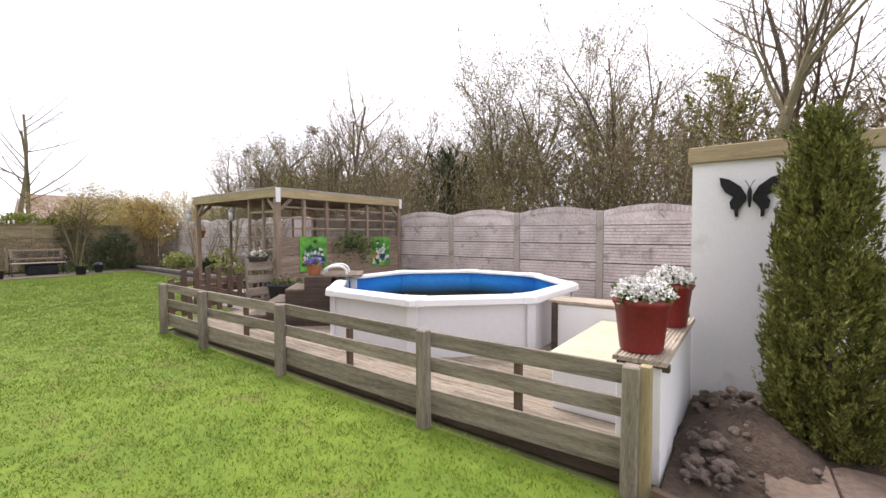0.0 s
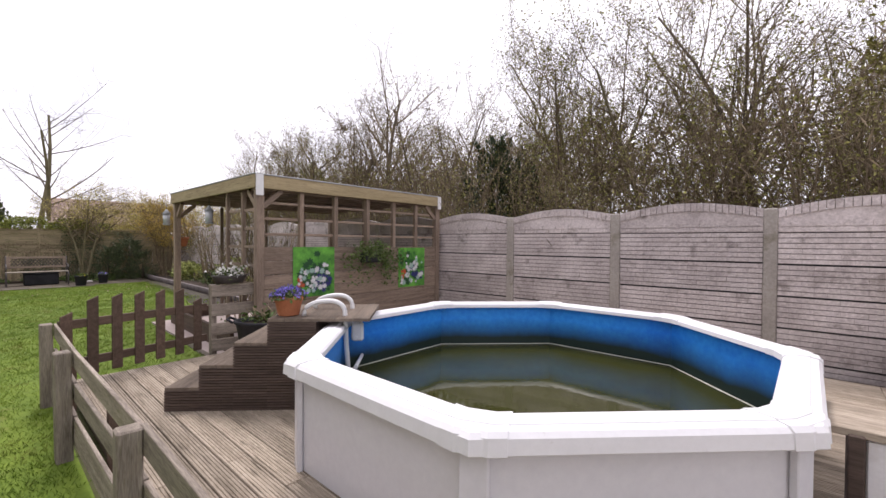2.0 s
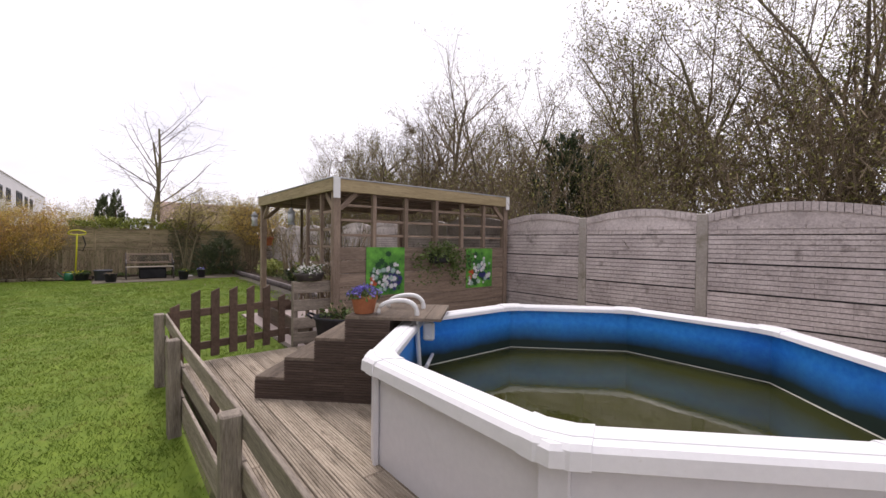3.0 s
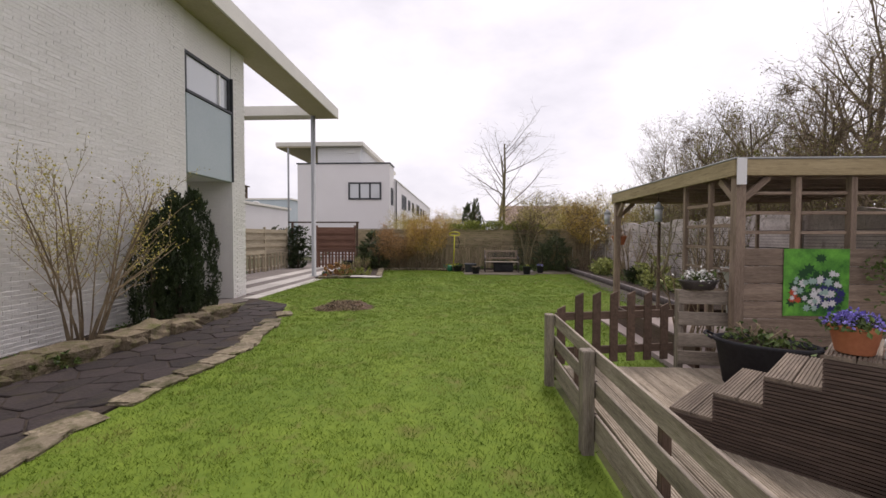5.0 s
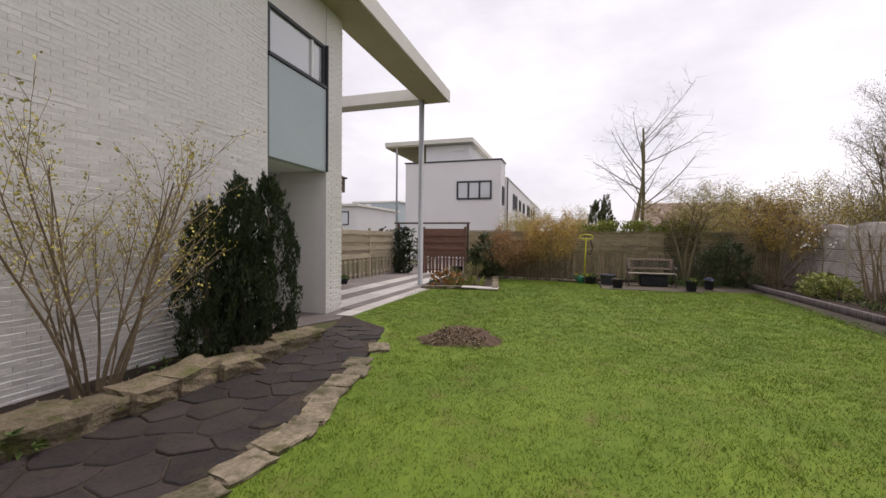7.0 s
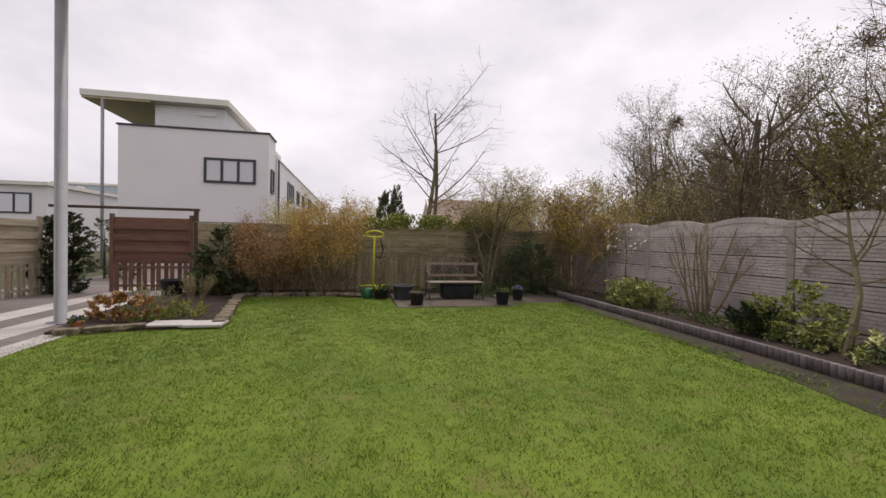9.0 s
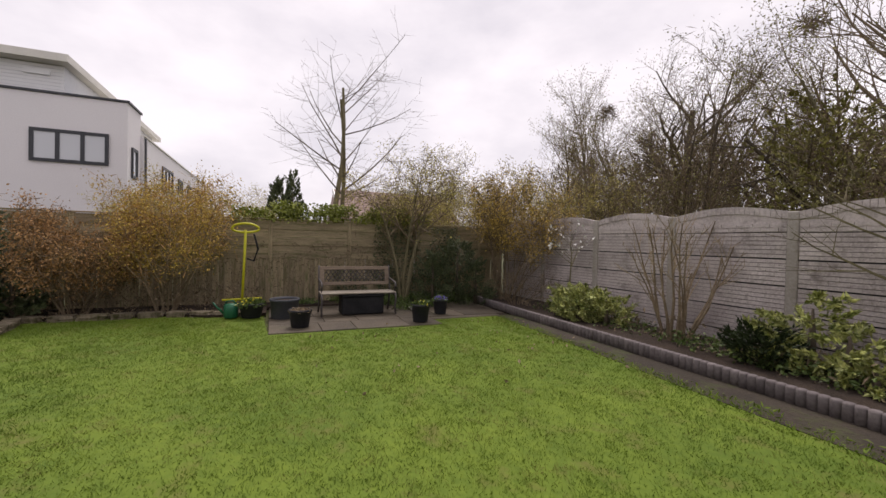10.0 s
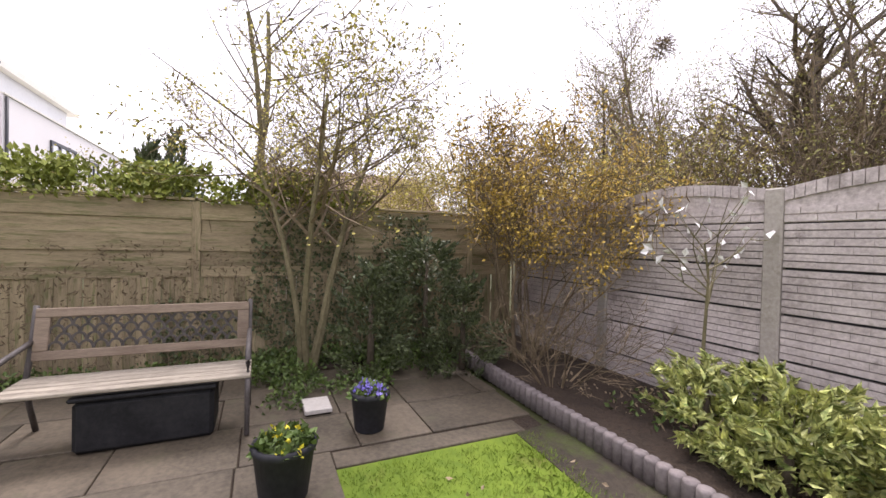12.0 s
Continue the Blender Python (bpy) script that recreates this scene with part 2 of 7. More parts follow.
M_YELLOW = mat("yellow_blossom", (0.40, 0.25, 0.045), (0.62, 0.46, 0.1), 0.7, 4, 20, 0, island=0.35)
M_LIME = mat("fresh_leaf", (0.16, 0.2, 0.03), (0.3, 0.32, 0.07), 0.6, 4, 20, 0, island=0.35)
M_EVER = mat("evergreen_leaf", (0.014, 0.025, 0.009), (0.042, 0.064, 0.019), 0.5, 4, 20, 0, island=0.45)
M_RUST = mat("rusty_bud", (0.3, 0.16, 0.065), (0.5, 0.3, 0.12), 0.75, 4, 20, 0, island=0.35)
M_GOLD = mat("golden_green_leaf", (0.34, 0.30, 0.06), (0.56, 0.48, 0.13), 0.65, 4, 20, 0, island=0.35)
M_HOLLY = mat("holly_leaf", (0.05, 0.07, 0.03), (0.135, 0.16, 0.072), 0.45, 4, 20, 0, island=0.45)
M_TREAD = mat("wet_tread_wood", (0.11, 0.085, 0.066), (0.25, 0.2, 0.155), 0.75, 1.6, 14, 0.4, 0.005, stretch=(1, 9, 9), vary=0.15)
M_MUD = mat("wet_brown_earth", (0.04, 0.027, 0.02), (0.1, 0.07, 0.05), 0.9, 2.5, 26, 1.0, 0.04, spots=(0.04, 0.028, 0.022), spot_scale=4)
M_THUJA = mat("thuja_spray", (0.085, 0.098, 0.018), (0.23, 0.235, 0.06), 0.7, 6, 20, 0, island=0.45)
M_VARI = mat("variegated_leaf", (0.08, 0.135, 0.028), (0.6, 0.6, 0.22), 0.4, 11, 34, 0, island=0.5)
M_LEAF = mat("green_leaf", (0.05, 0.09, 0.02), (0.13, 0.18, 0.045), 0.5, 6, 20, 0, island=0.4)
M_TERRA = mat("terracotta", (0.38, 0.13, 0.06), (0.5, 0.19, 0.09), 0.8, 6, 40, 0.2)
M_REDPOT = mat("dark_red_glazed_pot", (0.20, 0.022, 0.02), (0.27, 0.035, 0.03), 0.45, 4, 30, 0.05)
M_BLACKPOT = mat("black_plastic_pot", (0.016, 0.016, 0.02), (0.034, 0.034, 0.04), 0.6, 4, 30, 0.1, spec=0.25)
M_WFLOWER = mat("white_petal", (0.7, 0.68, 0.66), (0.85, 0.84, 0.82), 0.7, 6, 30, 0, island=0.12)
M_PFLOWER = mat("purple_petal", (0.17, 0.14, 0.5), (0.32, 0.26, 0.68), 0.7, 6, 30, 0, island=0.3)
M_YFLOWER = mat("yellow_petal", (0.65, 0.55, 0.03), (0.8, 0.72, 0.08), 0.7, 6, 30, 0, island=0.2)
M_PLY = mat("cream_plywood", (0.44, 0.40, 0.29), (0.56, 0.52, 0.39), 0.75, 0.9, 10, 0.1, 0.004, stretch=(1, 4, 1), spots=(0.45, 0.40, 0.27), spot_scale=3)
M_BLACK = mat("black_metal", (0.012, 0.012, 0.014), (0.028, 0.028, 0.03), 0.6, 4, 30, 0.1, spec=0.2)
M_BENCH = mat("weathered_bench_wood", (0.16, 0.115, 0.085), (0.30, 0.235, 0.18), 0.8, 3, 20, 0.4, 0.005, stretch=(10, 1, 10), vary=0.15)
M_SEAT = mat("pale_seat_wood", (0.18, 0.155, 0.125), (0.42, 0.37, 0.3), 0.8, 3, 20, 0.4, 0.005, stretch=(10, 1, 10), vary=0.12)
M_IRON = mat("cast_iron", (0.05, 0.043, 0.042), (0.105, 0.092, 0.088), 0.6, 8, 40, 0.3)
M_NEON = mat("yellow_plastic", (0.50, 0.48, 0.01), (0.62, 0.6, 0.03), 0.4, 4, 30, 0.05)
M_GREENP = mat("green_plastic", (0.01, 0.10, 0.05), (0.02, 0.15, 0.075), 0.4, 4, 30, 0.05)


def liner_mat():
    """Blue liner whose lower part is stained dark by algae, with a ragged soft border."""
    m = mat("algae_stained_blue_liner", (0.015, 0.21, 0.78), (0.04, 0.35, 0.9), 0.35, 1.2, 20, 0.03)
    n, l = m.node_tree.nodes, m.node_tree.links
    p = n["Principled BSDF"]
    tc = n.new("ShaderNodeTexCoord")
    sep = n.new("ShaderNodeSeparateXYZ")
    l.new(tc.outputs["Object"], sep.inputs["Vector"])
    ns = n.new("ShaderNodeTexNoise")
    ns.inputs["Scale"].default_value = 2.2
    ns.inputs["Detail"].default_value = 4
    l.new(tc.outputs["Object"], ns.inputs["Vector"])
    ad = n.new("ShaderNodeMath")
    ad.operation = 'MULTIPLY_ADD'
    l.new(ns.outputs["Fac"], ad.inputs[0])
    ad.inputs[1].default_value = 0.12
    l.new(sep.outputs["Z"], ad.inputs[2])
    rg = n.new("ShaderNodeMapRange")
    rg.inputs["From Min"].default_value = 0.49
    rg.inputs["From Max"].default_value = 0.70
    l.new(ad.outputs[0], rg.inputs["Value"])
    mx = n.new("ShaderNodeMixRGB")
    mx.inputs[1].default_value = (0.02, 0.035, 0.028, 1)
    l.new(rg.outputs[0], mx.inputs[0])
    l.new(p.inputs["Base Color"].links[0].from_socket, mx.inputs[2])
    l.new(mx.outputs["Color"], p.inputs["Base Color"])
    return m


M_LINER = liner_mat()
M_TILE = mat("pale_red_roof_tile", (0.42, 0.31, 0.27), (0.55, 0.43, 0.38), 0.85, 1.5, 20, 0.2)


# ---------------------------------------------------------------- mesh helpers
def box(bm, x0, x1, y0, y1, z0, z1, bevel=0.0, m=None):
    r = bmesh.ops.create_cube(bm, size=1.0)
    vs = r["verts"]
    for v in vs:
        v.co.x = x0 + (v.co.x + 0.5) * (x1 - x0)
        v.co.y = y0 + (v.co.y + 0.5) * (y1 - y0)
        v.co.z = z0 + (v.co.z + 0.5) * (z1 - z0)
    if bevel:
        es = list({e for v in vs for e in v.link_edges})
        r = bmesh.ops.bevel(bm, geom=es, offset=bevel, segments=1, affect='EDGES')
        vs = list({v for f in r["faces"] for v in f.verts} | {v for v in vs if v.is_valid})
    if m is not None:
        bmesh.ops.transform(bm, matrix=m, verts=vs)
    return vs


def finish(bm, name, material):
    me = bpy.data.meshes.new(name)
    bmesh.ops.recalc_face_normals(bm, faces=bm.faces[:])
    bm.to_mesh(me)
    bm.free()
    for mm in (material if isinstance(material, (list, tuple)) else [material]):
        me.materials.append(mm)
    return me


def part(name, bm, material, parent=None, label="", m=None):
    ob = new(name, finish(bm, name, material))
    if parent is not None:
        ob.parent = parent
    if m is not None:
        ob.matrix_local = m
    if label:
        tagged(ob, label)
    return ob


def box_part(name, dims, material, parent=None, label="", bevel=0.006):
    bm = bmesh.new()
    box(bm, *dims, bevel=bevel)
    return part(name, bm, material, parent, label)


def raw(name, verts, faces, material, parent=None, smooth=False):
    me = bpy.data.meshes.new(name)
    me.from_pydata([tuple(v) for v in verts], [], faces)
    me.update()
    me.materials.append(material)
    if smooth:
        for p in me.polygons:
            p.use_smooth = True
    ob = new(name, me)
    if parent is not None:
        ob.parent = parent
    return ob


def empty(name, label, category, group="", kind="", m=None):
    ob = new(name)
    ob.empty_display_size = 0.2
    if m is not None:
        ob.matrix_world = m
    return tagged(ob, label, category, group, kind)


def piece(name, mesh, parent, m):
    ob = new(name, mesh)
    ob.parent = parent
    ob.matrix_local = m
    return ob


def sheet(name, pts, z, material, thick=0.05, label="", category="", kind="structure"):
    """A flat slab with the outline pts and its top at z."""
    bm = bmesh.new()
    f = bm.faces.new([bm.verts.new((x, y, z)) for x, y in pts])
    r = bmesh.ops.extrude_face_region(bm, geom=[f])
    for v in r["geom"]:
        if isinstance(v, bmesh.types.BMVert):
            v.co.z -= thick
    ob = part(name, bm, material)
    return tagged(ob, label, category, "", kind)


def lathe(bm, profile, seg=20, m=None, cap=True):
    rings = []
    for r, z in profile:
        ring = []
        for i in range(seg):
            a = 2 * math.pi * i / seg
            v = Vector((r * math.cos(a), r * math.sin(a), z))
            ring.append(bm.verts.new(m @ v if m is not None else v))
        rings.append(ring)
    for a, b in zip(rings, rings[1:]):
        for i in range(seg):
            j = (i + 1) % seg
            f = bm.faces.new((a[i], a[j], b[j], b[i]))
            f.smooth = True
    if cap:
        bm.faces.new(rings[0][::-1])
        bm.faces.new(rings[-1])


def tube(bm, pts, radius, seg=8):
    """A round bar along pts."""
    pts = [Vector(p) for p in pts]
    rings = []
    for i, p in enumerate(pts):
        d = (pts[min(i + 1, len(pts) - 1)] - pts[max(i - 1, 0)]).normalized()
        up = Vector((0, 0, 1)) if abs(d.z) < 0.9 else Vector((1, 0, 0))
        a = d.cross(up).normalized()
        b = d.cross(a)
        r = radius[i] if isinstance(radius, (list, tuple)) else radius
        rings.append([bm.verts.new(p + r * (a * math.cos(2 * math.pi * k / seg) + b * math.sin(2 * math.pi * k / seg))) for k in range(seg)])
    for a, b in zip(rings, rings[1:]):
        for k in range(seg):
            j = (k + 1) % seg
            f = bm.faces.new((a[k], a[j], b[j], b[k]))
            f.smooth = True
    bm.faces.new(rings[0][::-1])
    bm.faces.new(rings[-1])


def bar(bm, p0, p1, w, h, bevel=0.004):
    """A squared timber from p0 to p1: w across, h upright."""
    p0, p1 = Vector(p0), Vector(p1)
    d = p1 - p0
    length = d.length
    x = d.normalized()
    up = Vector((0, 0, 1)) if abs(x.z) < 0.95 else Vector((0, 1, 0))
    y = up.cross(x).normalized()
    z = x.cross(y)
    m = Matrix((x, y, z)).transposed().to_4x4()
    m.translation = p0
    box(bm, 0, length, -w / 2, w / 2, -h / 2, h / 2, bevel, m)


def timber(name, p0, p1, w, h, material, parent=None, bevel=0.004):
    """A squared timber as an object of its own, its grain along its length."""
    p0, p1 = Vector(p0), Vector(p1)
    d = p1 - p0
    x = d.normalized()
    up = Vector((0, 0, 1)) if abs(x.z) < 0.95 else Vector((0, 1, 0))
    y = up.cross(x).normalized()
    z = x.cross(y)
    m = Matrix((x, y, z)).transposed().to_4x4()
    m.translation = p0
    bm = bmesh.new()
    box(bm, 0, d.length, -w / 2, w / 2, -h / 2, h / 2, bevel)
    return part(name, bm, material, parent, m=m)


# ---------------------------------------------------------------- ground
rng = random.Random(7)
tagged(sheet("ground", [(-260, -260), (260, -260), (260, 260), (-260, 260)], -0.03, M_GROUND, 0.2), "rough soil and grass ground", "ground", "", "structure")
sheet("lawn", [(6, -1.65), (6, 2.52), (-7.35, 2.45), (-7.5, 3.9), (-10.8, 4.15), (-11.2, 5.36), (-13.4, 5.42), (-14.4, 5.66), (-15.6, 5.69), (-17.0, 5.8), (-18.1, 5.92), (-20.28, 5.97), (-20.28, 4.45),
               (-19.79, 4.45), (-19.79, 1.5), (-21.5, 1.4), (-21.6, 0.4), (-21.95, -0.3), (-21.9, -2.45), (-18.45, -1.88), (-18.0, -4.02),
               (-16, -3.95), (-14.3, -3.82), (-12.6, -3.65), (-12.0, -2.6), (-9.9, -1.9), (-7.7, -1.65)], 0.0, M_LAWN, 0.03,
      "mown green lawn with pale worn blotches", "lawn")


def inside(x, y, pts):
    hit = False
    for (x0, y0), (x1, y1) in zip(pts, pts[1:] + pts[:1]):
        if (y0 > y) != (y1 > y) and x < x0 + (y - y0) / (y1 - y0) * (x1 - x0):
            hit = not hit
    return hit


LAWN = [(3, -1.6), (3, 2.5), (-7.4, 2.4), (-7.5, 3.9), (-10.8, 4.1), (-11.2, 5.42), (-13.4, 5.48), (-14.4, 5.7), (-15.6, 5.74), (-17.0, 5.86), (-18.1, 5.96), (-20.2, 5.99), (-20.2, 4.5), (-19.74, 4.4), (-19.74, 1.5),
        (-21.5, 1.4), (-21.9, -2.4), (-18.4, -1.9), (-18.0, -4.0), (-12.7, -3.6), (-12.0, -2.5), (-9.9, -1.8), (-7.7, -1.6)]


def grass_blades(name, count, pts, tall, seed, bare):
    """Blades in tufts of uneven height, thicker and thinner over the lawn."""
    g = np.random.default_rng(seed)
    x0, x1 = min(p[0] for p in pts), max(p[0] for p in pts)
    y0, y1 = min(p[1] for p in pts), max(p[1] for p in pts)
    waves = [(g.uniform(0.5, 5.0), g.uniform(0, 6.283), g.uniform(0, 6.283)) for k in range(14)]

    def rise(x, y):
        return sum(np.sin(f * (x * math.cos(d) + y * math.sin(d)) + p) for f, d, p in waves) / 4.0

    per = 7
    m = count // per
    cx, cy = g.uniform(x0, x1, m), g.uniform(y0, y1, m)
    ok = np.array([inside(x, y, pts) and ((x - bare[0]) / 0.62) ** 2 + ((y - bare[1]) / 0.55) ** 2 > 1 for x, y in zip(cx, cy)])
    cx, cy = cx[ok], cy[ok]
    size = np.clip(1.0 + 0.17 * rise(cx, cy) + g.normal(0, 0.2, len(cx)), 0.45, 1.7)
    cx, cy, size = np.repeat(cx, per), np.repeat(cy, per), np.repeat(size, per)
    n = len(cx)
    b = g.uniform(0, 6.283, n)
    q = 0.07 * np.sqrt(g.uniform(0, 1, n))
    xs, ys = cx + q * np.cos(b), cy + q * np.sin(b)
    a = g.uniform(0, 6.283, n)
    h = tall * g.uniform(0.45, 1.2, n) * size
    b = b + g.normal(0, 0.9, n)
    lean = g.uniform(0.3, 1.3, n) * h
    w = g.uniform(0.002, 0.0042, n)
    v = np.empty((n, 3, 3))
    v[:, 0] = np.stack([xs - w * np.cos(a), ys - w * np.sin(a), np.zeros(n)], 1)
    v[:, 1] = np.stack([xs + w * np.cos(a), ys + w * np.sin(a), np.zeros(n)], 1)
    v[:, 2] = np.stack([xs + lean * np.cos(b), ys + lean * np.sin(b), h], 1)
    me = bpy.data.meshes.new(name)
    me.from_pydata(v.reshape(-1, 3).tolist(), [], np.arange(3 * n).reshape(-1, 3).tolist())
    me.materials.append(M_GRASS)
    return tagged(new(name, me), "short green grass blades of the lawn", "grass", "", "stuff")


grass_blades("grass", 760000, LAWN, 0.026, 3, (-11.85, -1.18))


def blob_sheet(name, cx, cy, rx, ry, z, material, seed, dome=0.03, label="", category="", kind=""):
    """A low uneven patch of earth with a ragged outline."""
    bm = bmesh.new()
    rr = random.Random(seed)
    rings = []
    n = 40
    wob = [1 + 0.16 * math.sin(3 * k * 6.283 / n + seed) + rr.uniform(-0.1, 0.1) for k in range(n)]
    for j in range(1, 7):
        f = j / 6
        rings.append([bm.verts.new((cx + rx * f * wob[k] * math.cos(k * 6.283 / n), cy + ry * f * wob[k] * math.sin(k * 6.283 / n),
                                    z + dome * (1 - f * f) + (rr.uniform(-0.012, 0.012) if f < 1 else -0.02))) for k in range(n)])
    c = bm.verts.new((cx, cy, z + dome))
    for k in range(n):
        bm.faces.new((c, rings[0][k], rings[0][(k + 1) % n]))
    for a, b in zip(rings, rings[1:]):
        for k in range(n):
            bm.faces.new((a[k], b[k], b[(k + 1) % n], a[(k + 1) % n]))
    return tagged(part(name, bm, material), label, category, "", kind)


blob_sheet("bare_patch", -11.85, -1.18, 0.7, 0.62, 0.02, M_BARE, 4, 0.03, "bare patch of brown earth in the lawn", "ground", "structure")


def stone_mesh(name, material, seed, sx, sy, sz, flat=0.0):
    """A rough stone, standing on z = 0."""
    bm = bmesh.new()
    bmesh.ops.create_icosphere(bm, subdivisions=2, radius=0.5)
    o = Vector((seed * 3.7, seed * 1.3, 0))
    for v in bm.verts:
        k = 1 + 0.35 * noise.noise(v.co * 2.2 + o) + 0.15 * noise.noise(v.co * 6 + o)
        p = v.co * k
        p.z = max(min(p.z, 0.32), -0.4) if flat else p.z
        v.co = Vector((p.x * sx, p.y * sy, (p.z + 0.4) * sz))
    return finish(bm, name, material)


def block_stone(name, material, seed, sx, sy, sz):
    """A rough-split flat-topped stone block, standing on z = 0."""
    bm = bmesh.new()
    bmesh.ops.create_cube(bm, size=1.0)
    bmesh.ops.subdivide_edges(bm, edges=bm.edges[:], cuts=3, use_grid_fill=True)
    o = Vector((seed * 5.1, seed * 2.3, seed))
    for v in bm.verts:
        p = v.co * 0.86 + v.co.normalized() * 0.09
        k = 0.11 * noise.noise(v.co * 2.1 + o) + 0.05 * noise.noise(v.co * 6 + o)
        side = Vector((p.x, p.y, 0))
        p = p + side * k * 2.2 + Vector((0, 0, k * (0.6 if p.z > 0 else 0.2)))
        v.co = Vector((p.x * sx, p.y * sy, (p.z + 0.5) * sz))
    return finish(bm, name, material)


# bed between house and path, path, its stones
sheet("bed_soil", [(4, -3.3), (4, -4.34), (-11.1, -4.34), (-11.1, -3.25)], 0.03, M_SOIL, 0.08, "dark garden soil along the house wall", "soil")
sheet("path_bed", [(6, -1.7), (6, -3.35), (-11.2, -3.3), (-13.3, -4.1), (-12.7, -3.65), (-12.0, -2.6), (-9.9, -1.95), (-7.7, -1.7)], 0.004,
      mat("path_joint_earth", (0.03, 0.022, 0.017), (0.075, 0.056, 0.042), 0.95, 3, 30, 0.8, 0.02), 0.05, "dark earth joints of the garden path", "path")


def crazy_paving(name, x0, x1, y0, y1, z, cell, material, seed, label, clip=None):
    """Irregular flat flagstones: jittered cells with open joints, each a slab of its own."""
    holder = empty(name, label, "path", "", "structure")
    rr = random.Random(seed)
    nx, ny = int(abs(x1 - x0) / cell), max(2, int(abs(y1 - y0) / cell))
    P = {}
    for i in range(nx + 1):
        for j in range(ny + 1):
            jx = 0 if i in (0, nx) else rr.uniform(-0.3, 0.3)
            jy = 0 if j in (0, ny) else rr.uniform(-0.3, 0.3)
            P[i, j] = Vector((x0 + (x1 - x0) * (i + jx) / nx, y0 + (y1 - y0) * (j + jy) / ny, 0))
    for i in range(nx):
        for j in range(ny):
            q = [P[i, j], P[i + 1, j], P[i + 1, j + 1], P[i, j + 1]]
            c = sum(q, Vector()) / 4
            if clip and not inside(c.x, c.y, clip):
                continue
            polys = [q]
            if rr.random() < 0.35:
                polys = [[q[0], q[1], q[2]], [q[0], q[2], q[3]]]
            for poly in polys:
                c = sum(poly, Vector()) / len(poly)
                bm = bmesh.new()
                pts = []
                for a, b in zip(poly, poly[1:] + poly[:1]):
                    for f in (0.12, 0.5, 0.88):
                        p = a.lerp(b, f)
                        p = c + (p - c) * (0.98 + rr.uniform(-0.03, 0.01))
                        pts.append(p - c)
                h = rr.uniform(-0.005, 0.006)
                lo = [bm.verts.new((p.x * 1.01, p.y * 1.01, -0.03)) for p in pts]
                hi = [bm.verts.new((p.x, p.y, h)) for p in pts]
                bm.faces.new(hi)
                for k in range(len(pts)):
                    m2 = (k + 1) % len(pts)
                    bm.faces.new((lo[k], lo[m2], hi[m2], hi[k]))
                part("flagstone", bm, material, holder, m=Matrix.Translation((c.x, c.y, z)) @ Matrix.Rotation(rr.uniform(-0.008, 0.008), 4, 'X'))
    return holder


def cobweb_paving(name, x0, x1, y0, y1, z, cell, material, seed, label, clip):
    """Worn many-sided flagstones laid close, each a slab of its own with a rounded arris."""
    holder = empty(name, label, "path", "", "structure")
    rr = random.Random(seed)
    corner = {}

    def at(p):
        key = (round(p[0] / cell * 6), round(p[1] / cell * 6))
        if key not in corner:
            corner[key] = Vector((p[0] + rr.uniform(-0.2, 0.2) * cell, p[1] + rr.uniform(-0.2, 0.2) * cell, 0))
        return corner[key]

    r = cell / math.sqrt(3)
    for j in range(int((y1 - y0) / (1.5 * r)) + 2):
        for i in range(int((x1 - x0) / cell) + 2):
            cx, cy = x0 + (i + 0.5 * (j % 2)) * cell, y0 + j * 1.5 * r
            if not inside(cx, cy, clip):
                continue
            poly = [at((cx + r * math.cos(math.radians(30 + 60 * k)), cy + r * math.sin(math.radians(30 + 60 * k)))) for k in range(6)]
            c = sum(poly, Vector()) / 6
            ring = []
            for a, b in zip(poly, poly[1:] + poly[:1]):
                for f in (0.1, 0.5, 0.9):
                    p = a.lerp(b, f) - c
                    ring.append(p * ((p.length - rr.uniform(0.006, 0.014)) / p.length))
            h = rr.uniform(-0.004, 0.006)
            bm = bmesh.new()
            lo = [bm.verts.new((p.x, p.y, -0.03)) for p in ring]
            mid = [bm.verts.new((p.x, p.y, h - 0.008)) for p in ring]
            hi = [bm.verts.new((p.x * 0.95, p.y * 0.95, h)) for p in ring]
            bm.faces.new(hi)
            for k in range(len(ring)):
                q = (k + 1) % len(ring)
                bm.faces.new((lo[k], lo[q], mid[q], mid[k]))
                bm.faces.new((mid[k], mid[q], hi[q], hi[k]))
            part("flagstone", bm, material, holder, m=Matrix.Translation((c.x, c.y, z)) @ Matrix.Rotation(rr.uniform(-0.012, 0.012), 4, 'X') @ Matrix.Rotation(rr.uniform(-0.012, 0.012), 4, 'Y'))
    return holder


PATH_CLIP = [(6, -1.78), (6, -3.3), (-11.2, -3.3), (-12.9, -3.9), (-12.5, -3.5), (-12.0, -2.7), (-9.9, -2.05), (-7.7, -1.78)]

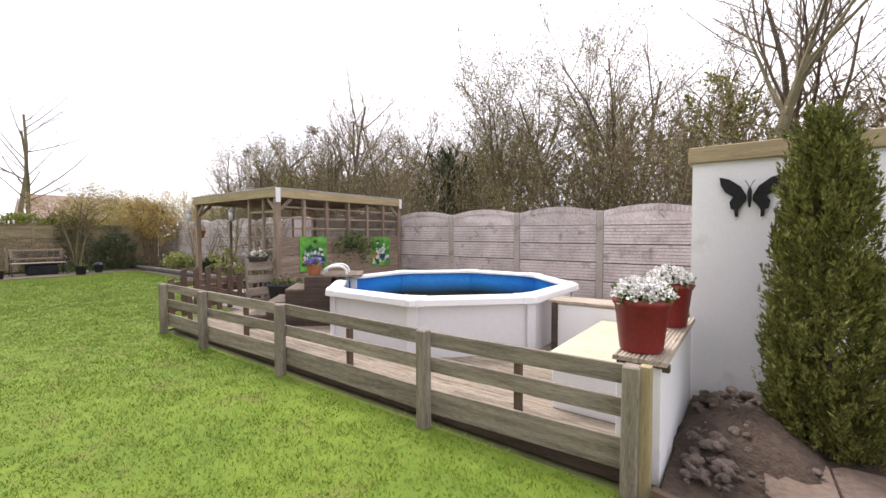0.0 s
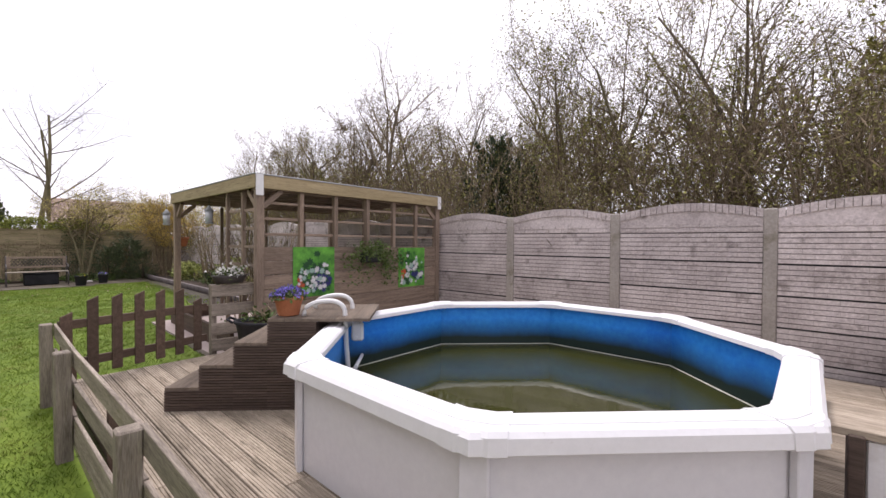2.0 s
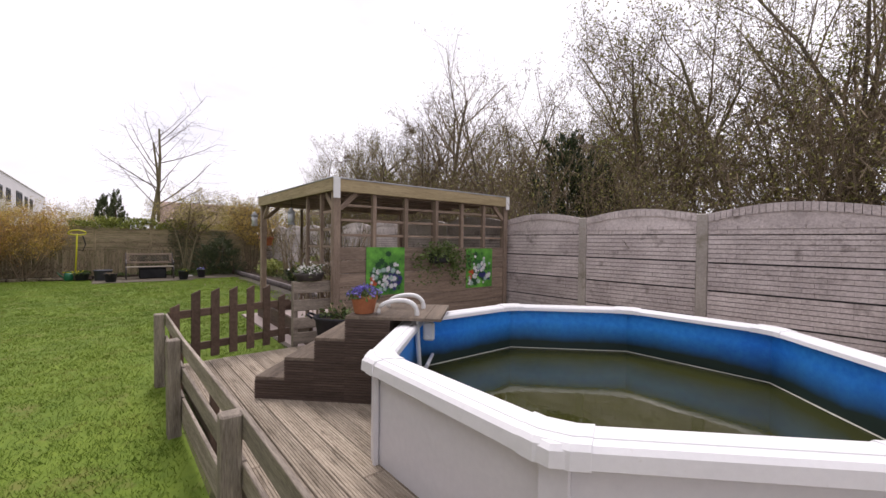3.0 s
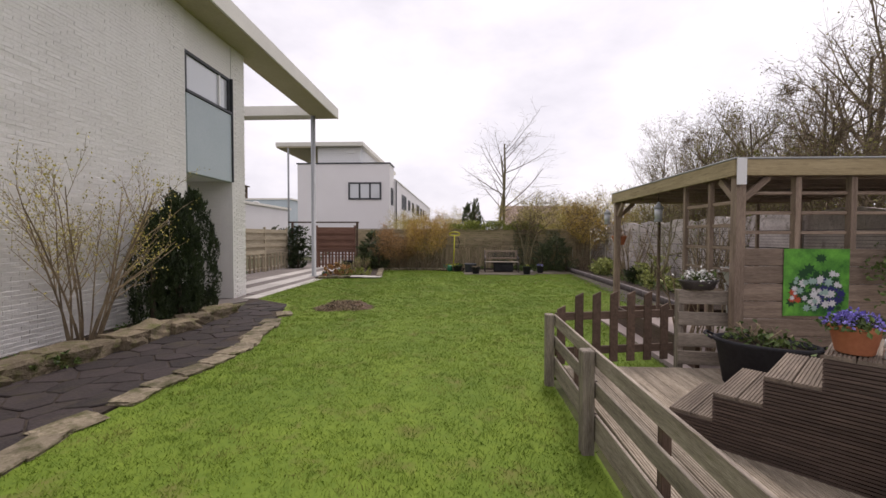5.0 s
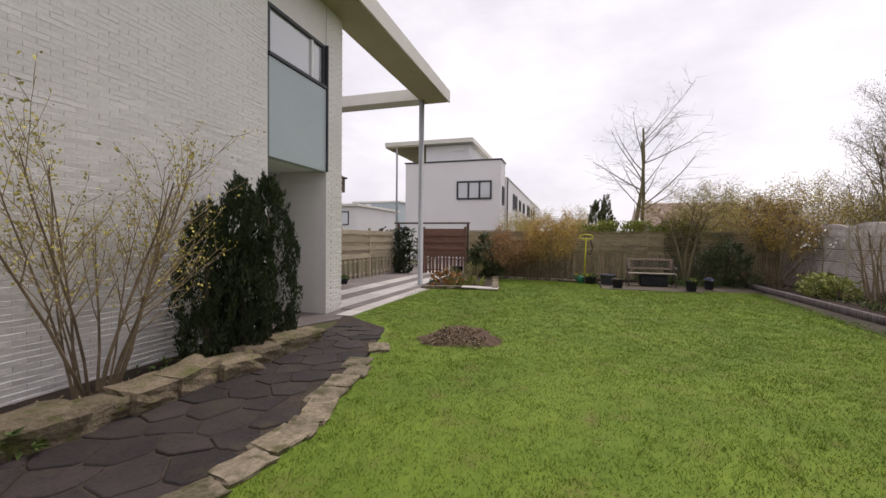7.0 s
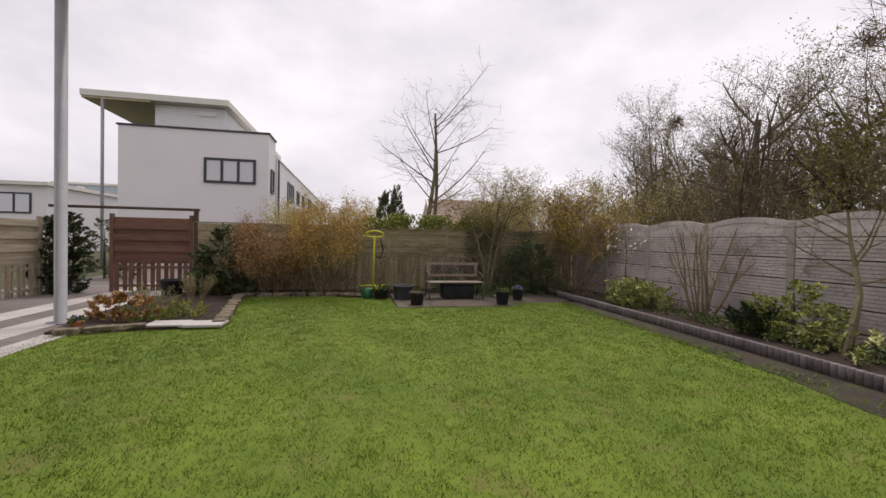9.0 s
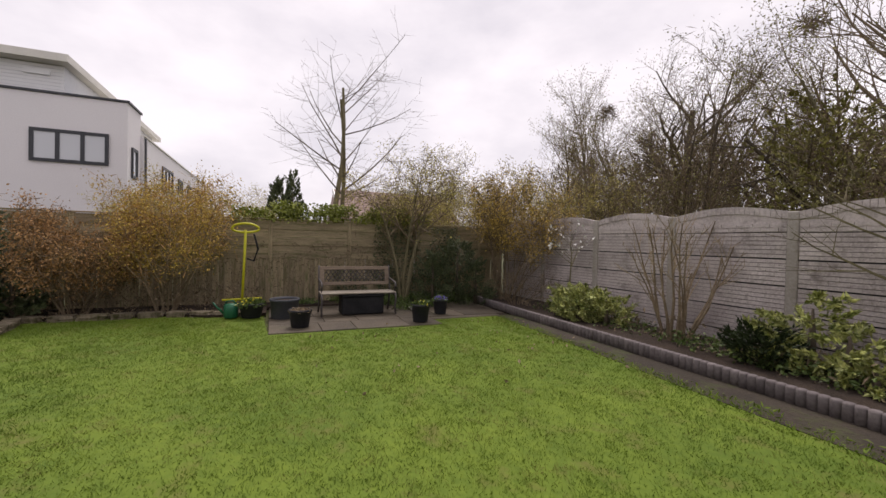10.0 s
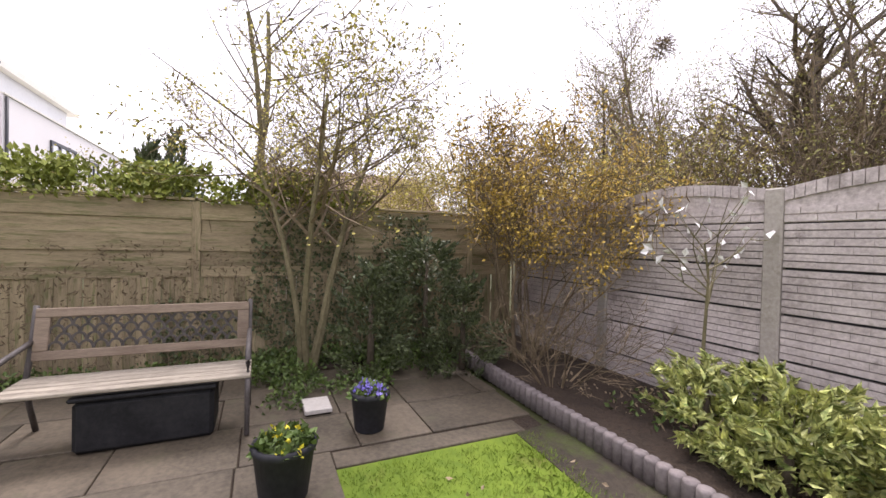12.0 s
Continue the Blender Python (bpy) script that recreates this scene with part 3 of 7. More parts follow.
# rear terrace
terrace = empty("terrace", "weathered brown flagstone terrace under the bench", "terrace", "", "structure")
slab_me = {}
for i, (sx0, sx1) in enumerate([(-19.79, -20.52), (-20.52, -21.15), (-21.15, -21.8), (-21.8, -22.4)]):
    y = 1.5
    k = 0
    while y < 6.2:
        w = [0.82, 0.58, 0.95, 0.62, 0.8][(k + 2 * i) % 5]
        y1 = min(y + w, 6.25)
        if not (i == 0 and y > 4.3):
            bm = bmesh.new()
            box(bm, (sx1 - sx0) / 2 + 0.005, (sx0 - sx1) / 2 - 0.005, -(y1 - y) / 2 + 0.005, (y1 - y) / 2 - 0.005, -0.05, 0.018, 0.005)
            part("slab", bm, M_SLAB, terrace, m=Matrix.Translation(((sx0 + sx1) / 2, (y + y1) / 2, rng.uniform(-0.004, 0.004))) @ Matrix.Rotation(rng.uniform(-0.01, 0.01), 4, 'Y'))
        y, k = y1, k + 1
bm = bmesh.new()
box(bm, -20.5, -20.29, 4.47, 6.0, -0.05, 0.012, 0.006)
part("slab", bm, M_SLAB, terrace)
sheet("terrace_bed", [(-19.81, 1.5), (-19.81, 4.45), (-20.3, 4.47), (-20.3, 6.2), (-22.45, 6.3), (-22.45, 1.5)], 0.002, M_SOIL, 0.05, "dark joints of the terrace", "soil")

# side border along the concrete wall
def fence_y(x):
    return 8.07 + (x + 0.55) * 0.0175


sheet("border_soil", [(-11.2, 6.12), (-15, 6.3), (-20.4, 6.34), (-22.4, 6.4), (-23.0, 6.3), (-23.0, 7.6), (-11.0, 7.85)], 0.13, M_SOIL, 0.16, "dark soil of the side border", "soil")
sheet("border_gutter", [(-11.2, 5.3), (-13.4, 5.36), (-14.4, 5.6), (-15.6, 5.63), (-17.0, 5.74), (-20.28, 5.9), (-20.35, 6.36), (-15, 6.32), (-11.2, 6.14)], 0.006, mat("wet_dark_soil", (0.026, 0.02, 0.014), (0.065, 0.05, 0.034), 0.8, 1.4, 20, 0.8, 0.03, spots=(0.06, 0.075, 0.018), spot_scale=2.2, spot_at=0.58), 0.05, "strip of bare soil along the lawn edge", "soil")
edging = empty("border_edging", "grey scalloped concrete edging of the side border", "edging", "", "structure")
bm = bmesh.new()
lathe(bm, [(0.052, 0.0), (0.052, 0.155), (0.046, 0.168), (0.02, 0.172)], 8)
pal_me = finish(bm, "palisade", mat("edging_concrete", (0.13, 0.11, 0.11), (0.24, 0.21, 0.205), 0.9, 4, 30, 0.6, 0.01, vary=0.15))


def palisade_run(x0, y0, x1, y1):
    n = int(math.hypot(x1 - x0, y1 - y0) / 0.088)
    for i in range(n):
        f = (i + 0.5) / n
        piece("palisade", pal_me, edging, Matrix.Translation((x0 + (x1 - x0) * f, y0 + (y1 - y0) * f, 0.0)))


palisade_run(-11.2, 6.1, -15, 6.28)
palisade_run(-15, 6.28, -20.3, 6.34)
palisade_run(-20.3, 6.34, -22.4, 6.4)

# rear and corner beds
sheet("rear_soil", [(-21.6, 1.45), (-21.6, 0.4), (-22.0, -0.3), (-21.95, -4.0), (-23.05, -4.0), (-23.05, 6.2), (-22.4, 6.2), (-22.4, 1.45)], 0.05, M_SOIL, 0.1, "dark soil of the rear border", "soil")
sheet("corner_soil", [(-17.68, -4.05), (-18.02, -1.8), (-21.9, -2.4), (-21.9, -4.4), (-19.5, -4.3)], 0.05, M_SOIL, 0.1, "dark soil of the corner bed", "soil")

# paving beside the house, in pale and dark bands
paving = empty("patio", "patio of pale and dark paving bands", "patio", "", "structure")
bands = [(-3.72, -4.08, 0), (-4.08, -4.42, 1), (-4.42, -5.0, 0), (-5.0, -5.5, 1), (-5.5, -6.05, 0), (-6.05, -7.45, 1)]
for y1, y0, dark in bands:
    x = -13.42 if y0 < -4.3 else -12.75
    n = 0
    step = 0.6 if not dark else 0.42
    while x > -25.8:
        if y1 > -4.2 and x < -17.6:
            break
        bm = bmesh.new()
        rows = 1 if not dark else max(1, round((y1 - y0) / 0.25))
        for r in range(rows):
            h = (y1 - y0) / rows
            box(bm, x - step + 0.004, x - 0.004, y0 + r * h + 0.004, y0 + (r + 1) * h - 0.004, -0.05, 0.012, 0.004)
        part("paver", bm, M_DARK if dark else M_PALE, paving)
        x -= step
sheet("patio_sand", [(-12.7, -3.7), (-17.9, -4.0), (-19.4, -4.3), (-21.9, -4.4), (-23.05, -4.0), (-40, -4.0), (-40, -9), (-13.4, -9), (-11.1, -6), (-11.1, -4.3)], -0.004,
      M_DARK, 0.05, "dark jointing sand and street paving", "paving")

# ---------------------------------------------------------------- house
def wall(name, dims, material, label):
    return tagged(box_part(name, dims, material, bevel=0.0), label, "wall", "", "structure")


W = "white painted brick house wall"
wall("wall_garden", (-11.12, 5.0, -4.65, -4.35, -0.1, 6.42), M_JOINT, W)
wall("wall_pier", (-13.42, -12.83, -4.66, -4.35, -0.1, 6.42), M_JOINT, W)
wall("wall_pier_return", (-13.42, -12.835, -5.5, -4.665, -0.1, 2.95), M_HOUSE_E, "white painted brick pier beside the porch")
wall("wall_end", (-13.42, -13.12, -9.0, -5.51, -0.1, 6.42), M_HOUSE_E, "white painted brick end wall of the house")
wall("wall_end_upper", (-13.42, -13.12, -5.505, -4.67, 2.955, 6.42), M_HOUSE_E, "white painted brick end wall of the house")
wall("wall_lintel", (-12.825, -11.125, -4.65, -4.37, 5.5, 6.42), M_HOUSE, W)
wall("wall_porch_side", (-11.12, -10.85, -7.0, -4.66, -0.1, 2.95), M_HOUSE_E, "white painted brick porch wall")
wall("wall_porch_back", (-13.1, -11.13, -7.0, -6.8, -0.1, 2.95), M_WHITE, "white porch back wall with a door")
wall("wall_back", (-13.4, 5.0, -9.2, -9.01, -0.1, 6.42), M_HOUSE, W)
tagged(box_part("porch_ceiling", (-13.1, -11.13, -6.79, -4.40, 2.955, 3.1), M_WHITE, bevel=0), "white porch ceiling", "ceiling", "", "structure")
d = empty("door_1", "grey front door with a narrow glass pane in the porch", "door", "", "structure")
box_part("door_frame", (-12.5, -11.45, -6.79, -6.72, 0, 2.15), M_PAINT, d)
box_part("door_leaf", (-12.42, -11.53, -6.715, -6.68, 0.02, 2.08), M_PANEL, d)
box_part("glass_pane", (-11.85, -11.7, -6.675, -6.668, 0.4, 1.9), M_GLASS, d, bevel=0)
box_part("door_handle", (-12.36, -12.24, -6.67, -6.62, 1.02, 1.05), M_STEEL, d)
tagged(box_part("facade_panel", (-12.8, -11.15, -4.5, -4.34, 2.93, 4.6), M_PANEL), "smooth blue-grey cladding panel above the porch", "panel", "", "structure")
tagged(box_part("panel_edge", (-12.832, -12.8, -4.5, -4.3, 2.93, 5.5), M_FRAME), "dark grey edge profile beside the panel", "trim", "", "structure")
w = empty("window_1", "wide upper window with a dark grey frame", "window", "", "structure")
box_part("window_sill", (-12.8, -11.13, -4.46, -4.31, 4.605, 4.67), M_FRAME, w)
box_part("window_frame_top", (-12.8, -11.13, -4.46, -4.36, 5.43, 5.5), M_FRAME, w)
box_part("window_post", (-12.8, -12.73, -4.46, -4.36, 4.67, 5.43), M_FRAME, w)
box_part("window_post", (-11.2, -11.13, -4.46, -4.36, 4.67, 5.43), M_FRAME, w)
box_part("window_mullion", (-12.42, -12.36, -4.46, -4.37, 4.67, 5.43), M_PAINT, w)
box_part("pane", (-12.36, -11.2, -4.43, -4.41, 4.67, 5.43), M_GLASSB, w, bevel=0)
box_part("pane", (-12.73, -12.42, -4.43, -4.41, 4.67, 5.43), M_GLASSB, w, bevel=0)

roof = empty("house_roof", "flat roof with a pale edge and a projecting open frame", "roof", "", "structure")
box_part("roof_slab", (-13.6, 5.2, -9.4, -4.56, 6.425, 6.8), M_ROOF, roof)
box_part("overhang_soffit", (-19.15, 5.2, -4.55, -3.66, 6.32, 6.42), M_SOFFIT, roof)
box_part("overhang_fascia", (-19.2, 5.2, -3.655, -3.6, 6.32, 6.72), M_ROOF, roof)
box_part("overhang_top", (-19.15, 5.2, -4.55, -3.66, 6.425, 6.7), M_ROOF, roof)
box_part("cross_beam", (-19.2, -18.6, -9.3, -4.56, 6.32, 6.7), M_ROOF, roof)
def column(name, x, y, z0, z1, r, label):
    bm = bmesh.new()
    lathe(bm, [(r * 2.2, z0), (r * 2.2, z0 + 0.015), (r, z0 + 0.018), (r, z1)], 14, Matrix.Translation((x, y, 0)))
    return tagged(part(name, bm, M_STEEL), label, "column", "", "structure")


column("column_1", -18.72, -4.47, 0.0, 6.33, 0.09, "grey steel column carrying the roof frame")
column("column_2", -18.6, -8.4, 4.25, 6.33, 0.06, "slim grey steel column on the terrace roof")
column("column_3", -16.6, -9.0, 4.2, 6.33, 0.06, "slim grey steel column on the terrace roof")

wing = empty("house_wing", "single-storey wing with blue-grey panel and dark window", "house wing", "", "structure")
box_part("panel_wall", (-17.7, -13.43, -7.75, -7.45, 2.85, 4.2), M_PANEL, wing)
box_part("plinth", (-17.7, -13.43, -7.75, -7.45, -0.05, 0.95), M_STUCCO, wing)
box_part("black_brick_pier", (-18.35, -17.705, -8.1, -7.38, -0.05, 4.3), M_BLACKB, wing)
box_part("roof_edge", (-17.7, -13.43, -7.8, -7.4, 4.205, 4.28), M_FRAME, wing)
box_part("wing_roof", (-18.35, -13.43, -12.0, -7.81, 4.1, 4.26), M_FRAME, wing)
box_part("side_wall", (-18.35, -18.1, -12.0, -8.105, -0.05, 4.09), M_BLACKB, wing)
pw = box_part("picture_window", (-17.69, -13.44, -7.72, -7.68, 0.96, 2.84), M_GLASS, wing, bevel=0)
for a, b, c, e in [(-17.7, -17.6, 0.95, 2.85), (-15.6, -15.5, 0.95, 2.85), (-17.6, -13.43, 0.95, 1.03), (-17.6, -13.43, 2.78, 2.85)]:
    box_part("window_frame", (a, b, -7.67, -7.6, c, e), M_PAINT, wing)
rail = empty("terrace_railing", "white steel railing on the wing roof", "railing", "", "structure")
for z in (4.55, 4.85):
    bm = bmesh.new()
    tube(bm, [(-17.4, -8.0, z), (-13.6, -8.0, z)], 0.022)
    part("rail_bar", bm, M_PAINT, rail)
for x in (-17.4, -16.1, -14.8, -13.6):
    bm = bmesh.new()
    tube(bm, [(x, -8.0, 4.26), (x, -8.0, 4.87)], 0.022)
    part("rail_post", bm, M_PAINT, rail)


def brick_run(x0, x1, z0, z1, near, holder):
    """Painted bricks standing proud of their joints: those within near=(x0, x1, z0, z1) one by one, the rest in one mesh."""
    rr = random.Random(77)
    shapes = []
    for k in range(6):
        bm = bmesh.new()
        lo = [bm.verts.new(p) for p in ((0.0015, 0, 0.003), (0.2095, 0, 0.003), (0.2095, 0, 0.0565), (0.0015, 0, 0.0565))]
        hi = [bm.verts.new((p.co.x * 0.992 + 0.0008 + rr.uniform(-0.001, 0.001), (0.005 if p.co.z < 0.03 else 0.011) + rr.uniform(-0.003, 0.004), p.co.z * 0.92 + 0.0025 + rr.uniform(-0.003, 0.003))) for p in lo]
        bm.faces.new(hi[::-1])
        for i in range(4):
            j = (i + 1) % 4
            bm.faces.new((lo[i], hi[i], hi[j], lo[j]))
        bmesh.ops.recalc_face_normals(bm, faces=bm.faces[:])
        bm.verts.index_update()
        shapes.append(bm)
    meshes = [finish(bm.copy(), "brick", M_PBRICK) for bm in shapes]
    coords = [[tuple(v.co) for v in bm.verts] for bm in shapes]
    polys = [[[v.index for v in f.verts] for f in bm.faces] for bm in shapes]
    verts, faces = [], []
    row, z = 0, z0
    while z < z1 - 0.06:
        x = x0 + (0.105 if row % 2 else 0)
        while x < x1 - 0.209:
            k = rr.randrange(6)
            dy = -4.3499 + rr.uniform(-0.002, 0.004)
            if near[0] < x < near[1] and near[2] < z < near[3]:
                piece("brick", meshes[k], holder, Matrix.Translation((x, dy, z)))
            else:
                o = len(verts)
                verts += [(p[0] + x, p[1] + dy, p[2] + z) for p in coords[k]]
                faces += [[i + o for i in f] for f in polys[k]]
            x += 0.211
        z += 0.0612
        row += 1
    ob = raw("brickwork", verts, faces, M_PBRICK, holder)
    tagged(ob, kind="stuff")


brick_run(-11.1, -3.4, 0.0, 6.3, (-8.2, -6.1, 0.12, 1.7), bpy.data.objects["wall_garden"])
brick_run(-13.42, -12.835, 0.0, 6.3, (0, 0, 0, 0), bpy.data.objects["wall_pier"])

# bird box on the pier
bb = empty("bird_box", "small brown wooden bird box on the house corner", "bird box")
box_part("body", (-13.62, -13.425, -4.62, -4.38, 2.6, 2.9), M_BROWN, bb)
box_part("roof", (-13.66, -13.425, -4.66, -4.34, 2.905, 2.94), M_DKSTEP, bb)
bm = bmesh.new()
lathe(bm, [(0.02, 0), (0.02, 0.004)], 12, pose(-13.53, -4.379, 2.78, -90, 0, 0))
part("entrance", bm, M_BLACK, bb)

# ---------------------------------------------------------------- concrete wall with arched panels
cf = empty("concrete_fence", "grey concrete panel wall with brick relief and arched tops", "wall", "", "structure")
BAY = 1.717


def brick_panel(width, height, courses, arch=0.0):
    bm = bmesh.new()
    rr = random.Random(int(height * 1000) + courses)
    box(bm, 0, width, -0.012, 0.02, 0.007, height - 0.006)
    for f in bm.faces:
        f.material_index = 1
    ch = height / courses
    for c in range(courses):
        x = 0.004 - (0.105 if c % 2 else 0)
        while x < width - 0.02:
            a, b = max(x, 0.004), min(x + 0.205, width - 0.004)
            if b - a > 0.02:
                t = rr.uniform(0.004, 0.009)
                box(bm, a, b, -0.02 - t, -0.011, c * ch + (0.011 if c == 0 else 0.005), (c + 1) * ch - (0.007 if c == courses - 1 else 0.004))
            x += 0.2068
    return finish(bm, "panel", (M_CONC, M_GRIME))


def arch_panel(width, h0, rise):
    bm = bmesh.new()
    n = 24
    top = [h0 + rise * math.sin(math.pi * i / n) for i in range(n + 1)]
    for y in (-0.02, 0.02):
        lo = [bm.verts.new((width * i / n, y, 0)) for i in range(n + 1)]
        hi = [bm.verts.new((width * i / n, y, top[i] - 0.1)) for i in range(n + 1)]
        for i in range(n):
            bm.faces.new((lo[i], lo[i + 1], hi[i + 1], hi[i]))
    for c in range(2):
        x = 0.004 - (0.105 if c % 2 else 0)
        while x < width - 0.02:
            a, b = max(x, 0.004), min(x + 0.205, width - 0.004)
            if b - a > 0.02:
                zt = min(h0 + rise * math.sin(math.pi * a / width), h0 + rise * math.sin(math.pi * b / width)) - 0.115
                z0, z1 = c * 0.06 + 0.006, min((c + 1) * 0.06 - 0.005, zt)
                if z1 > z0 + 0.01:
                    box(bm, a, b, -0.031, -0.019, z0, z1)
            x += 0.212
    for i in range(n):
        q = []
        for y in (-0.036, 0.03):
            g = 0.003
            xa, xb = width * i / n + g, width * (i + 1) / n - g
            q.append([bm.verts.new((xa, y, top[i] - 0.1)), bm.verts.new((xb, y, top[i + 1] - 0.1)), bm.verts.new((xb, y, top[i + 1])), bm.verts.new((xa, y, top[i]))])
        a, b = q
        bm.faces.new(a)
        bm.faces.new(b[::-1])
        for k in range(4):
            bm.faces.new((a[k], b[k], b[(k + 1) % 4], a[(k + 1) % 4]))
    return finish(bm, "panel", M_CONC)


p_me = brick_panel(BAY - 0.13, 0.355, 6)
a_me = arch_panel(BAY - 0.13, 0.27, 0.1)
bm = bmesh.new()
box(bm, -0.065, 0.065, -0.055, 0.055, -0.1, 1.93, 0.012)
post_me = finish(bm, "post", M_POST)
# dark sheet added behind each bay so the panel gaps read as shaded
bm = bmesh.new()
box(bm, 0, BAY - 0.13, 0.022, 0.034, -0.1, 1.9)
gap_shade_me = finish(bm, "backing", M_FRAME)
turn_f = Matrix.Rotation(math.atan(0.0175), 4, 'Z')
for i in range(-3, 14):
    x = -0.55 - BAY * i
    lift = max(0, i) * 0.009
    if x > 2.9:
        continue
    piece("post", post_me, cf, Matrix.Translation((x, fence_y(x), lift)) @ turn_f)
    if i < 13:
        base = Matrix.Translation((x - BAY + 0.065, fence_y(x - BAY), 0)) @ turn_f
        piece("backing", gap_shade_me, cf, base)
        for k in range(5):
            piece("panel", p_me, cf, base @ Matrix.Translation((0, 0, -0.13 + 0.359 * k + lift)))
        piece("panel", a_me, cf, base @ Matrix.Translation((0, 0, -0.13 + 0.359 * 5 + lift)))

# ---------------------------------------------------------------- rear wooden fence
rf = empty("rear_fence", "green-tinged brown wooden fence of overlapping boards", "fence", "", "structure")
y = -3.9
while y < 7.5:
    y1 = min(y + 1.8, 7.62)
    timber("fence_post", (-23.1, y, -0.1), (-23.1, y, 1.95), 0.09, 0.09, M_FENCE, rf)
    for k in range(4):
        z = 1.19 + 0.185 * k
        timber("board", (-23.1 + (0.03 if k % 2 else 0.012), y + 0.045, z + 0.09), (-23.1 + (0.03 if k % 2 else 0.012), y1 - 0.045, z + 0.09), 0.02, 0.205, M_FENCE, rf)
    timber("rail", (-23.1, y + 0.05, 1.12), (-23.1, y1 - 0.05, 1.12), 0.05, 0.13, M_FENCE, rf)
    yy = y + 0.05
    while yy < y1 - 0.08:
        timber("paling", (-23.075 - (0.03 if int(yy * 20) % 2 else 0), yy + 0.06, 0.02), (-23.075 - (0.03 if int(yy * 20) % 2 else 0), yy + 0.06, 1.06), 0.02, 0.115, M_FENCE, rf)
        yy += 0.118
    timber("cap", (-23.1, y - 0.02, 1.965), (-23.1, y1 + 0.02, 1.965), 0.12, 0.03, M_FENCE, rf)
    y = y1
timber("fence_post", (-23.1, 7.6, -0.1), (-23.1, 7.6, 1.95), 0.09, 0.09, M_FENCE, rf)


# slatted fence beside the patio and the gate screen
def slat_screen(name, p0, p1, z0, z1, zmid, material, label):
    """Alternating horizontal slats above, palings below."""
    s = empty(name, label, "fence", "", "structure")
    p0, p1 = Vector(p0), Vector(p1)
    d = (p1 - p0).normalized()
    nrm = Vector((-d.y, d.x, 0))
    n = max(1, round((p1 - p0).length / 1.8))
    for i in range(n + 1):
        p = p0.lerp(p1, i / n)
        timber("fence_post", p + Vector((0, 0, -0.1)), p + Vector((0, 0, z1 + 0.04)), 0.09, 0.09, material, s)
    for i in range(n):
        a, b = p0.lerp(p1, i / n) + d * 0.047, p0.lerp(p1, (i + 1) / n) - d * 0.047
        z, k = zmid + 0.08, 0
        while z < z1 - 0.05:
            o = nrm * (0.025 if k % 2 else -0.025) + Vector((0, 0, z))
            timber("slat", a + o, b + o, 0.018, 0.168, material, s)
            z, k = z + 0.155, k + 1
        for z in (z0 + 0.15, zmid - 0.12):
            timber("rail", a + Vector((0, 0, z)), b + Vector((0, 0, z)), 0.04, 0.06, material, s)
        m = int((b - a).length / 0.16)
        for j in range(m):
            q = a.lerp(b, (j + 0.5) / m) + nrm * (0.03 if j % 2 else -0.03)
            timber("paling", q + Vector((0, 0, z0)), q + Vector((0, 0, zmid)), 0.02, 0.11, material, s)
    return s


slat_screen("patio_fence", (-18.45, -7.45, 0), (-22.6, -7.3, 0), 0.03, 1.95, 0.8, M_SLAT, "silvered slatted wooden fence beside the patio")
slat_screen("gate_screen", (-23.1, -5.95, 0), (-23.1, -4.0, 0), 0.03, 2.1, 0.8, M_REDWOOD, "red-brown slatted wooden screen beside the gateway")
gb = empty("gate_beam", "dark wooden beam over the gateway", "beam", "", "structure")
timber("beam", (-23.1, -7.4, 2.3), (-23.1, -3.8, 2.3), 0.12, 0.07, M_BROWN, gb)
timber("gate_post", (-23.1, -7.2, -0.1), (-23.1, -7.2, 2.26), 0.1, 0.1, M_BROWN, gb)
timber("gate_post", (-23.1, -3.88, -0.1), (-23.1, -3.88, 2.26), 0.1, 0.1, M_BROWN, gb)


# ---------------------------------------------------------------- neighbouring houses
def flat_window(parent, axis, pos, a0, a1, z0, z1, lights=3):
    """A framed window: axis 'x' looks along +x at x = pos, axis 'y' along +y at y = pos."""
    w = empty("window", "dark-framed window", "window")
    w.parent = parent
    w["category"] = ""
    def put(name, u0, u1, v0, v1, d0, d1, material):
        if axis == 'x':
            return box_part(name, (pos + d0, pos + d1, u0, u1, v0, v1), material, w, bevel=0)
        return box_part(name, (u0, u1, pos + d0, pos + d1, v0, v1), material, w, bevel=0)
    t = 0.13
    put("window_frame", a0, a1, z0, z0 + t, 0.01, 0.08, M_FRAME)
    put("window_frame", a0, a1, z1 - t, z1, 0.01, 0.08, M_FRAME)
    for i in range(lights + 1):
        u = a0 + (a1 - a0 - t) * i / lights
        put("window_frame", u, u + t, z0 + t, z1 - t, 0.01, 0.08, M_FRAME)
    for i in range(lights):
        u = a0 + (a1 - a0 - t) * i / lights
        put("pane", u + t, u + (a1 - a0 - t) / lights, z0 + t, z1 - t, 0.012, 0.03, M_GLASSB)


nb = empty("neighbour_house", "white flat-roofed house with a set-back upper floor", "house")
box_part("wall", (-36.9, -35.0, -11.85, -4.42, -0.1, 7.36), M_STUCCO, nb, bevel=0)
box_part("parapet_cap", (-36.95, -34.93, -11.92, -4.35, 7.365, 7.46), M_FRAME, nb)
box_part("row_wall", (-72, -36.91, -11.5, -4.3, -0.1, 6.34), M_STUCCO, nb, bevel=0)
box_part("row_cap", (-72, -36.955, -11.55, -4.24, 6.345, 6.42), M_ROOF, nb)
